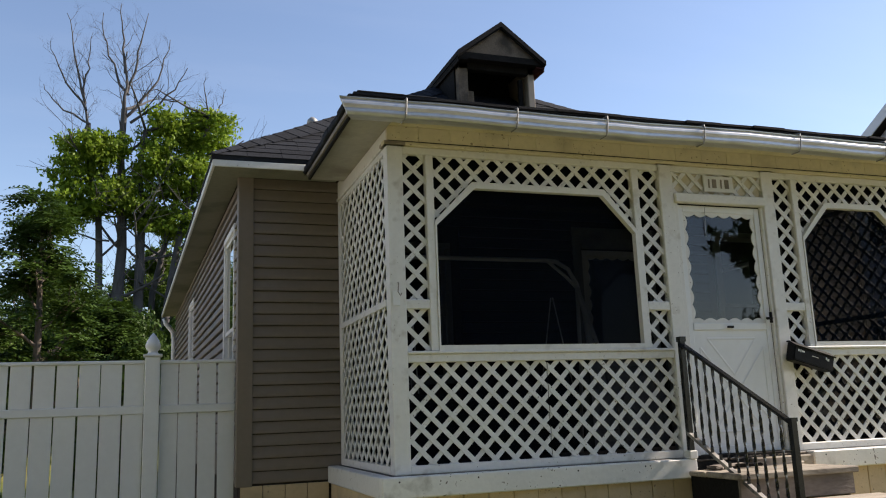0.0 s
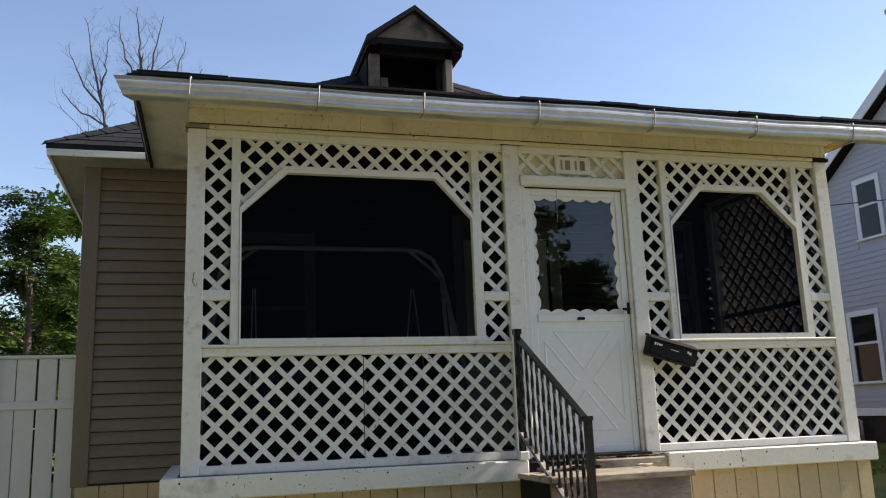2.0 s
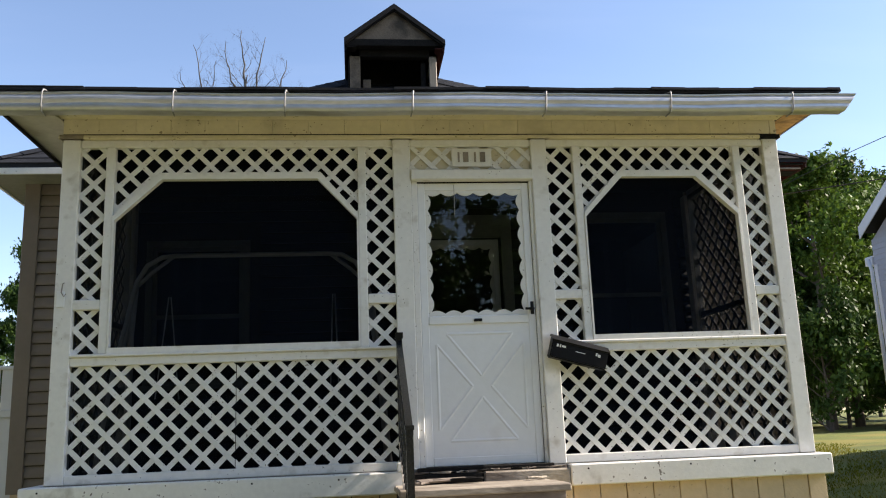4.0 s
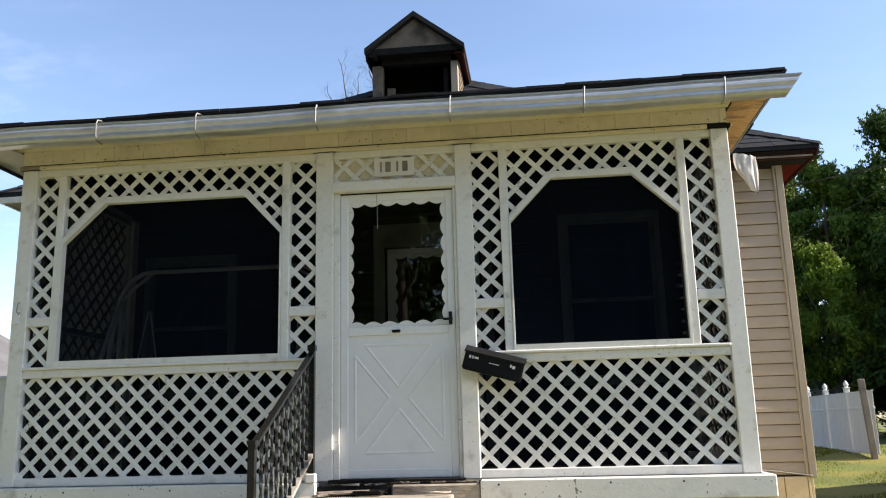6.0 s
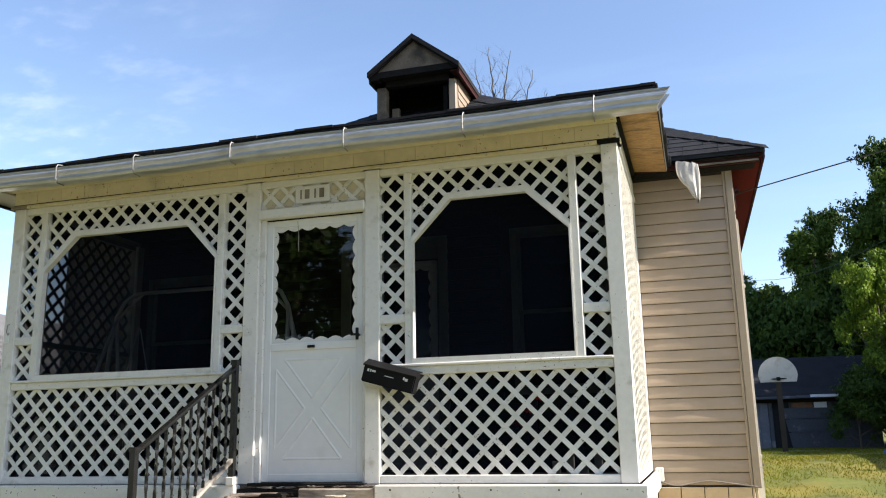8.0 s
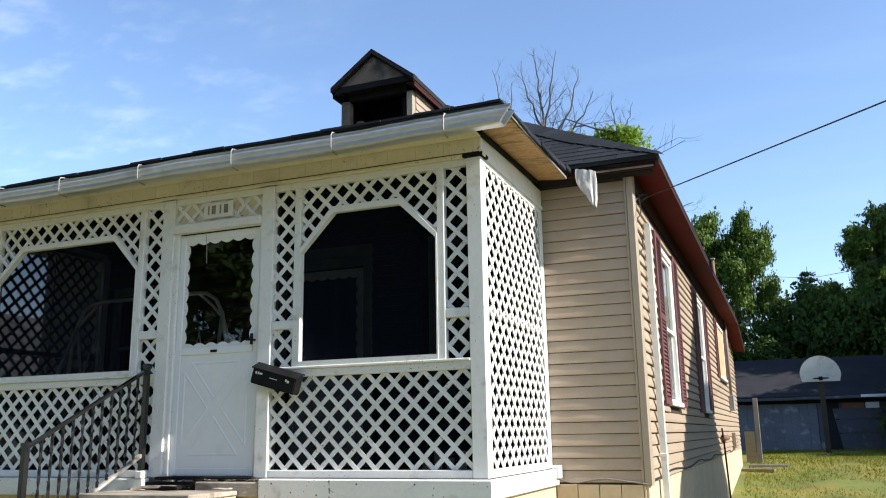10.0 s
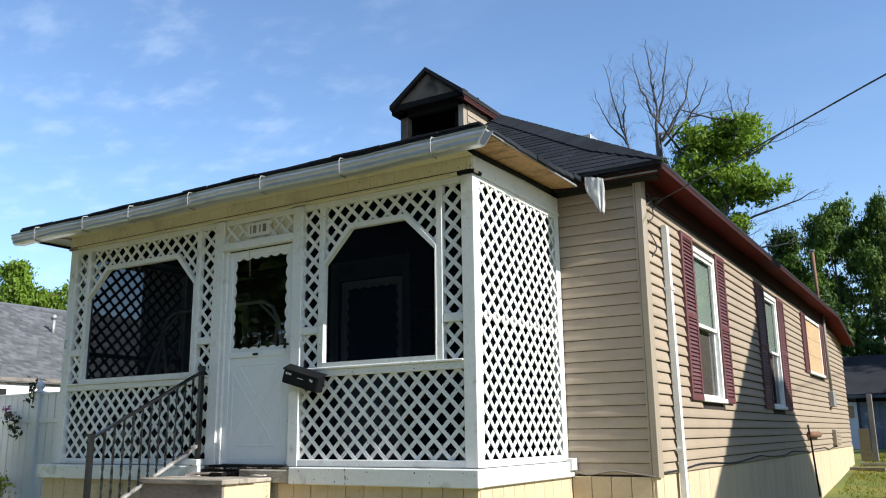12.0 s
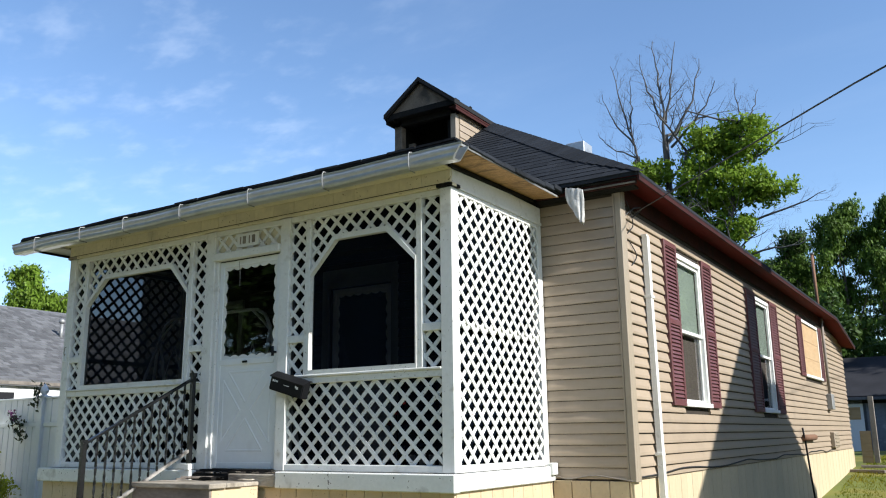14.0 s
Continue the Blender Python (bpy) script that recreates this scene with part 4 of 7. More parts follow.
# ---- windows, shutters and fittings of the house ----
def sash_window(parent_house, axis, at, out, w, plank=False, glass=None, paint=M_white):
    """Casing, two sashes with panes and a sill in an opening w = (a0, a1, z0, z1); out: the way it faces."""
    a0, a1, z0, z1 = w

    def bx(p, q, d0, d1, lo, hi, bevel=0.004):
        d0, d1 = sorted((at + out * d0, at + out * d1))
        if axis == "y":
            return skewed(bbox(d0, d1, p, q, lo, hi, bevel))
        return bbox(p, q, d0, d1, lo, hi, bevel)

    win = part("window", bx(a0, a1, -0.02, 0.035, z1 - 0.06, z1), paint, parent_house, "white double-hung window" if paint is M_white else "white double-hung window dimmed for the porch shade")
    part("casing", bx(a0, a0 + 0.06, -0.02, 0.032, z0 + 0.05, z1 - 0.06), paint, win)
    part("casing", bx(a1 - 0.06, a1, -0.02, 0.032, z0 + 0.05, z1 - 0.06), paint, win)
    part("sill", bx(a0 - 0.02, a1 + 0.02, -0.02, 0.06, z0, z0 + 0.05), paint, win)
    if plank:
        return win
    mid = (z0 + z1) / 2 - 0.02
    for lo, hi, dep in ((mid - 0.02, z1 - 0.06, 0.014), (z0 + 0.05, mid + 0.02, -0.014)):
        bm = bmesh.new()
        p, q = a0 + 0.06, a1 - 0.06
        for u0, u1, v0, v1 in ((p, p + 0.036, lo, hi), (q - 0.036, q, lo, hi), (p + 0.036, q - 0.036, lo, lo + 0.036), (p + 0.036, q - 0.036, hi - 0.04, hi)):
            d0, d1 = sorted((at + out * (dep - 0.025), at + out * dep))
            if axis == "y":
                box(bm, d0, d1, u0, u1, v0, v1)
            else:
                box(bm, u0, u1, d0, d1, v0, v1)
        if axis == "y":
            skewed(bm)
        part("sash", bm, paint, win)
        bm = bmesh.new()
        d = at + out * (dep - 0.012)
        if axis == "y":
            vs = [(d, p + 0.04, lo + 0.04), (d, q - 0.04, lo + 0.04), (d, q - 0.04, hi - 0.035), (d, p + 0.04, hi - 0.035)]
        else:
            vs = [(p + 0.04, d, lo + 0.04), (q - 0.04, d, lo + 0.04), (q - 0.04, d, hi - 0.035), (p + 0.04, d, hi - 0.035)]
        bm.faces.new([bm.verts.new(v) for v in vs])
        if axis == "y":
            skewed(bm)
        part("pane", bm, glass or M_glass, win)
    return win


def louvred_shutter(y0, y1, z0, z1, rails=(0.5,)):
    x = HR + 0.019
    sh = part("shutter", skewed(bbox(x, x + 0.012, y0, y1, z0, z1, 0.003)), M_shutter, house, "burgundy louvred shutter")
    for p, q, lo, hi in ((y0, y0 + 0.045, z0, z1), (y1 - 0.045, y1, z0, z1), (y0 + 0.045, y1 - 0.045, z0, z0 + 0.07), (y0 + 0.045, y1 - 0.045, z1 - 0.06, z1), *[(y0 + 0.045, y1 - 0.045, z0 + (z1 - z0) * r - 0.03, z0 + (z1 - z0) * r + 0.03) for r in rails]):
        part("shutter_rail", skewed(bbox(x + 0.012, x + 0.034, p, q, lo, hi, 0.003)), M_shutter, sh)
    z = z0 + 0.085
    while z < z1 - 0.075:
        bm = bmesh.new()
        prism(bm, [(x + 0.012, z + 0.030), (x + 0.016, z + 0.034), (x + 0.030, z + 0.004), (x + 0.027, z)], "y", y0 + 0.044, y1 - 0.044)
        part("slat", skewed(bm), M_shutter, sh)
        z += 0.042


sash_window(house, "y", HR, 1, W_S1, False, M_sideglass)
sash_window(house, "y", HR, 1, W_S2, False, M_sideglass)
# blind and curtain are added to give the panes their tones
for y0, y1, z0, z1 in (W_S1, W_S2):
    zm = (z0 + z1) / 2
    part("blind", bbox(HR - 0.036, HR - 0.030, y0 + 0.07, y1 - 0.07, zm - 0.02, z1 - 0.07, 0), M_blind, house, "grey-green blind added for the tone of the upper pane")
    part("curtain", bbox(HR - 0.075, HR - 0.060, y0 + 0.07, y1 - 0.07, z0 + 0.06, zm + 0.03, 0), M_curtain, house, "dark brown curtain added for the tone of the lower pane")
w3 = sash_window(house, "y", HR, 1, W_S3, plank=True)
for i in range(3):
    z = W_S3[2] + 0.05 + i * 0.325
    part("plank", skewed(bbox(HR + 0.012, HR + 0.028, W_S3[0] + 0.07, W_S3[1] - 0.07, z, z + 0.321, 0.002)), M_plywood, w3, "raw plywood boarding")
part("wall_filler", skewed(bbox(HR - 0.12, HR - 0.10, W_S3[0], W_S3[1], W_S3[2], W_S3[3], 0)), M_dark, w3)
for y0, y1, z0, z1 in ((8.54, 8.98, 1.65, 3.45), (10.0, 10.43, 1.65, 3.45), (12.33, 12.89, 1.64, 3.44), (13.93, 14.47, 1.64, 3.44)):
    louvred_shutter(y0, y1, z0, z1)
for y0, y1 in ((16.30, 16.77), (18.73, 19.05)):
    louvred_shutter(y0, y1, 2.37, 3.48, ())
sash_window(house, "y", HL, -1, W_L1)
sash_window(house, "y", HL, -1, W_L2)
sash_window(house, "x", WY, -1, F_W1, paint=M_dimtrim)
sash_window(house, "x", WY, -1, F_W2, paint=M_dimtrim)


def scallops(name, x0, x1, z0, z1, y0, y1, n_x, n_z, depth, parent):
    """A flat white surround whose inner edge runs in scallops."""
    for side in range(4):
        poly = []
        if side < 2:
            n, a, b = n_x, x0, x1
        else:
            n, a, b = n_z, z0 + depth * 0.6, z1 - depth * 0.6
        for i in range(n * 6 + 1):
            u = a + (b - a) * i / (n * 6)
            d = depth * (0.45 + 0.55 * abs(math.sin(math.pi * i / 6)))
            poly.append((u, d))
        pts = [(a, 0.0), (b, 0.0)] + poly[::-1]
        if side == 0:
            pts = [(u, z0 + d) for u, d in pts]
        elif side == 1:
            pts = [(u, z1 - d) for u, d in pts]
        elif side == 2:
            pts = [(x0 + d, u) for u, d in pts]
        else:
            pts = [(x1 - d, u) for u, d in pts]
        bm = bmesh.new()
        prism(bm, pts, "y", y0 + 0.001 * side, y1)
        part(name, bm, M_white, parent)


def crossbuck_door(ob, x0, x1, y, z0, z1, gz, frame_w=0.055, glass=M_doorglass):
    """A storm door: outer frame, a pressed lower panel with a crossbuck, a glazed upper half with scalloped trim. gz: where the glass starts."""
    def b(name, p, q, d0, d1, lo, hi, m=M_door, parent=ob, label="", bev=0.004):
        return part(name, bbox(p, q, y + d0, y + d1, lo, hi, bev), m, parent, label)
    b("stile", x0, x0 + frame_w, 0, 0.035, z0, z1)
    b("stile", x1 - frame_w, x1, 0, 0.035, z0, z1)
    b("rail", x0 + frame_w, x1 - frame_w, 0, 0.035, z1 - frame_w, z1)
    b("rail", x0 + frame_w, x1 - frame_w, 0, 0.035, z0, z0 + 0.06)
    b("rail", x0 + frame_w, x1 - frame_w, -0.006, 0.035, gz - 0.06, gz)
    panel = b("lower_panel", x0 + frame_w, x1 - frame_w, 0.006, 0.03, z0 + 0.06, gz - 0.06, bev=0)
    # raised mouldings: four triangles that leave a cross between them
    px0, px1, pz0, pz1 = x0 + frame_w + 0.05, x1 - frame_w - 0.05, z0 + 0.17, gz - 0.13
    cx, cz = (px0 + px1) / 2, (pz0 + pz1) / 2
    g = 0.075
    tris = [((px0 + g, pz1), (px1 - g, pz1), (cx, cz + g)), ((px0 + g, pz0), (cx, cz - g), (px1 - g, pz0)), ((px0, pz1 - g), (cx - g * 0.9, cz), (px0, pz0 + g)), ((px1, pz1 - g), (px1, pz0 + g), (cx + g * 0.9, cz))]
    for tri in tris:
        for i in range(3):
            (ax, az), (bx_, bz) = tri[i], tri[(i + 1) % 3]
            d = Vector((bx_ - ax, 0, bz - az))
            n = Vector((-d.z, 0, d.x)).normalized() * 0.013
            bm = bmesh.new()
            v = [bm.verts.new(p) for p in ((ax - n.x, y + 0.0065, az - n.z), (bx_ - n.x, y + 0.0065, bz - n.z), (bx_ + n.x, y + 0.0065, bz + n.z), (ax + n.x, y + 0.0065, az + n.z), (ax, y + 0.001, az), (bx_, y + 0.001, bz))]
            for f in ((0, 1, 5, 4), (4, 5, 2, 3), (0, 4, 3), (1, 2, 5)):
                bm.faces.new([v[i2] for i2 in f])
            bmesh.ops.recalc_face_normals(bm, faces=bm.faces)
            part("moulding", bm, M_door, panel)
    gx0, gx1, gz1 = x0 + frame_w, x1 - frame_w, z1 - frame_w
    bm = bmesh.new()
    bm.faces.new([bm.verts.new(v) for v in ((gx0, y + 0.02, gz), (gx1, y + 0.02, gz), (gx1, y + 0.02, gz1), (gx0, y + 0.02, gz1))])
    part("pane", bm, glass, ob, "reflecting clear glass")
    scallops("scalloped_trim", gx0, gx1, gz, gz1, y + 0.008, y + 0.018, 6, 7, 0.042, ob)


inner_door = thing("front_door", (4.6, WY, DECK), "white inner front door with scalloped glass and wide casing", "door")
crossbuck_door(inner_door, F_DOOR[0] + 0.02, F_DOOR[1] - 0.02, WY + 0.02, DECK + 0.02, 3.08, 2.0, glass=M_glass)
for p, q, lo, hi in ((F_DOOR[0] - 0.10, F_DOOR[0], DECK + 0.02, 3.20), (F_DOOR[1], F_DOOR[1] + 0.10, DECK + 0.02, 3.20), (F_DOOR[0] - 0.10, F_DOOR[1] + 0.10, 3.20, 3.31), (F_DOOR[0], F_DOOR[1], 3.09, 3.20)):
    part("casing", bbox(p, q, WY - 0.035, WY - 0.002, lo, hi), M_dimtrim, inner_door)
storm_door = thing("storm_door", (4.55, FY + 0.05, DECK), "white crossbuck storm door with scalloped glass, closed", "door")
crossbuck_door(storm_door, 4.137, 4.973, FY + 0.045, DECK + 0.012, 3.125, 2.13)
bm = bbox(4.515, 4.575, FY + 0.02, FY + 0.04, 2.085, 2.105, 0.004)
part("latch_pull", bm, M_black, storm_door, "small black pull")
bm = bmesh.new()
tube(bm, [(4.94, FY + 0.045, 2.165), (4.94, FY + 0.0, 2.165)], 0.010, 8)
tube(bm, [(4.955, FY + 0.0, 2.165), (4.89, FY - 0.005, 2.165)], 0.009, 8)
tube(bm, [(4.94, FY + 0.0, 2.215), (4.94, FY + 0.0, 2.125)], 0.013, 8)
part("door_handle", bm, M_black, storm_door, "black lever handle", True)
bm = bmesh.new()
tube(bm, [(4.41, FY + 0.034, 3.11), (4.412, FY + 0.05, 3.0), (4.411, FY + 0.055, 2.86)], 0.0025, 5)
part("closer_chain", bm, M_galv, storm_door)
part("threshold", bbox(P1[1] - 0.02, P2[0] + 0.02, FY - 0.05, FY + 0.1, DECK - 0.020, DECK + 0.010, 0.004), M_char, storm_door, "dark rotten sill")

# near-black strip drawn for the shadow line under the door header
part("head_gap", bbox(4.137, 4.990, FY + 0.044, FY + 0.07, 3.1255, 3.134, 0), M_char, storm_door, "dark strip for the header's shadow over the door")
part("weather_gap", bbox(4.974, 4.990, FY + 0.046, FY + 0.07, DECK + 0.03, 3.13, 0), M_char, storm_door, "dark gap at the door jamb")
number_plate = thing("number_plate", (4.55, FY, 3.31), "pale plaque with dark bars above the door", "sign")
part("plate", bbox(4.40, 4.70, FY + 0.002, FY + 0.018, 3.242, 3.382, 0.004), M_white, number_plate)
for x, w in ((4.452, 0.014), (4.505, 0.04), (4.575, 0.014), (4.632, 0.04)):
    part("bar", bbox(x - w / 2, x + w / 2, FY - 0.003, FY + 0.001, 3.275, 3.352, 0), M_grey, number_plate)

# ---- mailbox, hanging askew on the post ----
mailbox = thing("mailbox", (5.24, FY - 0.02, 1.80), "black metal wall mailbox hanging crooked on the porch post", "mailbox")
mt = Matrix.Translation((5.235, FY - 0.02, 1.825)) @ Matrix.Rotation(radians(15.5), 4, "Y")
bm = bmesh.new()
prism(bm, [(-0.10, -0.075), (0.0, -0.075), (0.0, 0.085), (-0.03, 0.085), (-0.10, 0.05)], "x", -0.205, 0.205)
bmesh.ops.bevel(bm, geom=bm.edges[:], offset=0.008, segments=2, affect="EDGES")
bmesh.ops.transform(bm, matrix=mt, verts=bm.verts)
part("body", bm, M_black, mailbox)
bm = bmesh.new()
prism(bm, [(-0.108, 0.042), (-0.03, 0.083), (0.004, 0.083), (0.004, 0.093), (-0.03, 0.094), (-0.112, 0.052)], "x", -0.212, 0.212)
bmesh.ops.transform(bm, matrix=mt, verts=bm.verts)
part("lid", bm, M_black, mailbox)
for x, w, z, h in ((-0.165, 0.014, 0.016, 0.02), (-0.145, 0.010, 0.016, 0.02), (-0.12, 0.028, 0.016, 0.014), (0.005, 0.07, 0.002, 0.005), (0.12, 0.012, 0.016, 0.02), (0.14, 0.02, 0.010, 0.02)):
    bm = bbox(x - w / 2, x + w / 2, -0.1025, -0.1005, z - h / 2, z + h / 2, 0)
    bmesh.ops.transform(bm, matrix=mt, verts=bm.verts)
    part("bar", bm, M_white, mailbox, "worn white lettering as bars")

# ---- steps and railing ----
steps = thing("porch_steps", (4.42, 4.6, 0.0), "weathered grey wooden entrance steps with worn treads", "steps")
zt, yf = 0.99, 4.86
for i in range(5):
    y0, y1 = yf - 0.29 * i, (FY - 0.115 if i == 0 else yf - 0.29 * (i - 1) - 0.01)
    xr = 4.95 if i == 0 else 5.12
    zs, cuts = zt - 0.195 * i, 3 if i == 0 else 2
    for q in range(cuts):
        p0 = y0 - 0.03 + (y1 - y0 + 0.03) * q / cuts
        p1 = y0 - 0.03 + (y1 - y0 + 0.03) * (q + 1) / cuts - 0.006
        bm = bbox(3.90 + random.uniform(-0.015, 0.01), xr + random.uniform(-0.01, 0.012), p0, p1, zs - 0.045, zs - 0.004 * q + random.uniform(-0.003, 0.002), 0.007)
        part("tread", bm, M_tread, steps)
    bm = bbox(3.92, xr - 0.02, y0, y0 + 0.025, max(0.0, zt - 0.195 * (i + 1)), zs - 0.046, 0.003)
    part("riser", bm, M_step, steps)
    for x0, x1, m in ((3.92, 3.95, M_char), (xr - 0.05, xr - 0.02, M_skirt)):
        bm = bbox(x0, x1, y0 + 0.026, y1 - 0.004, 0.0, zt - 0.195 * i - 0.047, 0.003)
        part("side_board", bm, m, steps)
scraps = [(4.20, FY - 0.17, 0.991, 0.35, 0.09, 0.34, M_step), (4.38, FY - 0.22, 0.991, -0.2, 0.05, 0.20, M_char), (4.10, FY - 0.24, 0.991, 0.9, 0.05, 0.16, M_step), (4.30, FY - 0.14, 0.991, -0.05, 0.05, 0.36, M_char), (4.86, FY - 0.20, 0.991, 0.3, 0.04, 0.14, M_tread)]
for i in range(16):
    x = 4.06 + 1.03 * (i + random.random() * 0.6) / 16
    scraps.append((x, FY - 0.052 + random.uniform(-0.008, 0.008), 1.041 if x < 4.54 else 1.046, random.uniform(-0.25, 0.25), random.uniform(0.02, 0.04), random.uniform(0.06, 0.15), (M_step, M_char, M_tread)[i % 3]))
for x, y, z, rz, w, l, m in scraps:
    ob = thing("broken_board", (x, y, z), "broken rotten wood scrap on the door sill", "board", "threshold scraps")
    bm = bmesh.new()
    box(bm, -l / 2, l / 2, -w / 2, w / 2, 0.0, 0.022 if l > 0.18 else 0.010)
    bmesh.ops.subdivide_edges(bm, edges=bm.edges[:], cuts=2, use_grid_fill=True)
    for v in bm.verts:
        v.co += Vector((random.uniform(-0.06, 0.06) * l, random.uniform(-0.15, 0.15) * w, random.uniform(0, 0.008)))
    bmesh.ops.transform(bm, matrix=Matrix.Translation((x, y, z)) @ Matrix.Rotation(rz, 4, "Z"), verts=bm.verts)
    part("board", bm, m, ob)

railing = thing("stair_railing", (3.95, 4.9, 0.0), "black wrought-iron stair railing with twisted pickets", "railing")


def rail_z(y, top):
    return (1.965 if top else 1.275) - (5.49 - y) * 0.535


bm = bmesh.new()
box(bm, 3.945, 3.985, 5.44, 5.48, DECK + 0.05, 2.0)
box(bm, 3.938, 3.992, 5.433, 5.487, 1.965, 2.005)
part("post", bm, M_iron, railing)
part("post_foot", bbox(3.93, 4.0, 5.425, 5.5, DECK - 0.001, DECK + 0.06, 0.006), M_white, railing, "white painted post foot")
bm = bmesh.new()
box(bm, 3.925, 3.965, 4.29, 4.33, 0.0, 1.365)
box(bm, 3.92, 3.97, 4.285, 4.335, 1.345, 1.37)
part("post", bm, M_iron, railing)
M_rail = mat("worn_rail_paint", (0.30, 0.28, 0.25), 0.6, 0.3, 6.0, 50, 0.3, 80, stain=(0.03, 0.025, 0.02), amount=0.9, ss=7.0, edge=0.47)
for top, name, m in ((True, "handrail", M_iron), (False, "bottom_rail", M_rail)):
    bm = bmesh.new()
    w, h = (0.02, 0.012) if top else (0.018, 0.014)
    a, b = (3.963, 5.47), (3.947, 4.30)
    v = [bm.verts.new((x + dx, y, rail_z(y, top) + dz)) for (x, y) in (a, b) for dx, dz in ((-w, -h), (w, -h), (w, h), (-w, h))]
    for f in ((0, 1, 2, 3), (7, 6, 5, 4), (0, 4, 5, 1), (1, 5, 6, 2), (2, 6, 7, 3), (3, 7, 4, 0)):
        bm.faces.new([v[i] for i in f])
    bmesh.ops.recalc_face_normals(bm, faces=bm.faces)
    part(name, bm, m, railing, "" if top else "worn pale-painted lower rail")
for i in range(11):
    y = 5.37 - i * 0.0935
    x = 3.955
    z0, z1 = rail_z(y, False), rail_z(y, True)
    bm = bmesh.new()
    rings = []
    n = 26
    for j in range(n + 1):
        z = z0 + (z1 - z0) * j / n
        t = (z1 - z)
        ang = 0.0 if t < 0.06 or z - z0 < 0.06 else (t - 0.06) / 0.16 * math.pi
        w = 0.0105
        ca, sa_ = math.cos(ang), math.sin(ang)
        rings.append([bm.verts.new((x + u * ca - v * sa_, y + u * sa_ + v * ca, z)) for u, v in ((w, 0.0055), (-w, 0.0055), (-w, -0.0055), (w, -0.0055))])
    for A, B in zip(rings, rings[1:]):
        for k in range(4):
            bm.faces.new((A[k], A[(k + 1) % 4], B[(k + 1) % 4], B[k]))
    part("picket", bm, M_iron, railing)

hook = thing("post_hook", (1.68, FY - 0.01, 2.36), "small rusty wire hook on the porch corner post", "hook")
bm = bmesh.new()
tube(bm, [(1.68, FY + 0.002, 2.42), (1.678, FY - 0.02, 2.41), (1.672, FY - 0.022, 2.35), (1.69, FY - 0.022, 2.32), (1.70, FY - 0.02, 2.34)], 0.004, 5)
part("wire", bm, M_grey, hook, "", True)
part("plate", bbox(1.636, 1.69, FY - 0.010, FY - 0.001, 2.25, 2.36, 0.003), M_door, hook, "small pale plate behind the hook")

# ---- porch swing frame ----
swing = thing("swing_frame", (2.8, 6.7, DECK), "faded white tubular porch swing frame", "swing")
zb, ysw = 2.84, 6.72
bm = bmesh.new()
pts = [(3.86, ysw, 1.9), (3.82, ysw, 2.35), (3.76, ysw, 2.62), (3.68, ysw, 2.76), (3.56, ysw, 2.83), (3.44, ysw, zb)]
tube(bm, pts + [(5.63 - x, y, z) for x, y, z in pts[::-1]], 0.021, 8)
part("top_bar", bm, M_swing, swing, "", True)
for s, xc in ((1, 3.86), (-1, 1.77)):
    for dy in (-0.42, 0.42):
        bm = bmesh.new()
        tube(bm, [(xc - s * 0.10, ysw, 2.60), (xc, ysw + dy * 0.5, 1.9), (xc + s * 0.06, ysw + dy, DECK)], 0.019, 8)
        part("leg", bm, M_swing, swing, "", True)
    bm = bmesh.new()
    tube(bm, [(xc - s * 0.40, ysw, zb), (xc - s * 0.22, ysw, 2.70), (xc - s * 0.10, ysw, 2.58)], 0.016, 8)
    part("brace", bm, M_swing, swing, "", True)
    for dx in (0.0, 0.06):
        bm = bmesh.new()
        tube(bm, [(xc - s * (0.36 + dx * 0.3), ysw, zb - 0.35), (xc - s * (0.33 + dx * 1.4), ysw + (dx - 0.03) * 8, 1.65)], 0.006, 6)
        part("hanger", bm, M_swing, swing, "", True)
bm = bmesh.new()
box(bm, 2.1, 3.5, ysw - 0.25, ysw + 0.22, 1.58, 1.64)
part("seat", bm, M_innershade, swing, "dark slatted swing seat")

# ---- downspout, cables and boxes on the long wall ----
downspout = thing("downspout", (7.83, 8.0, 0.4), "white rectangular downspout on the side wall", "downspout")
bm = bmesh.new()
rings = []
for x, y, z in ((7.840, 7.895, 3.36), (7.850, 7.897, 3.33), (7.848, 7.905, 2.4), (7.852, 7.915, 1.3), (7.858, 7.925, 0.32), (7.93, 7.93, 0.22)):
    rings.append([bm.verts.new((x + dx, y + dy, z)) for dx, dy in ((-0.025, -0.038), (0.03, -0.038), (0.03, 0.038), (-0.025, 0.038))])
for A, B in zip(rings, rings[1:]):
    for k in range(4):
        bm.faces.new((A[k], A[(k + 1) % 4], B[(k + 1) % 4], B[k]))
bm.faces.new(rings[0][::-1])
bm.faces.new(rings[-1])
part("pipe", bm, M_white, downspout)
for z in (1.15, 2.7):
    part("bracket", bbox(7.81, 7.888, 7.862, 7.958, z, z + 0.03, 0.002), M_white, downspout)


def cable(name, pts, r, label, material=M_rubber, category="cable"):
    """A hanging line through points, smoothed."""
    P = [Vector(p) for p in pts]
    out = []
    for i in range(len(P) - 1):
        a, b, c, d = P[max(i - 1, 0)], P[i], P[i + 1], P[min(i + 2, len(P) - 1)]
        for k in range(6):
            t = k / 6
            out.append(0.5 * ((2 * b) + (c - a) * t + (2 * a - 5 * b + 4 * c - d) * t * t + (3 * b - a - 3 * c + d) * t ** 3))
    out.append(P[-1])
    bm = bmesh.new()
    tube(bm, out, r, 6)
    return tagged(part(name, bm, material, None, "", True), label, category)


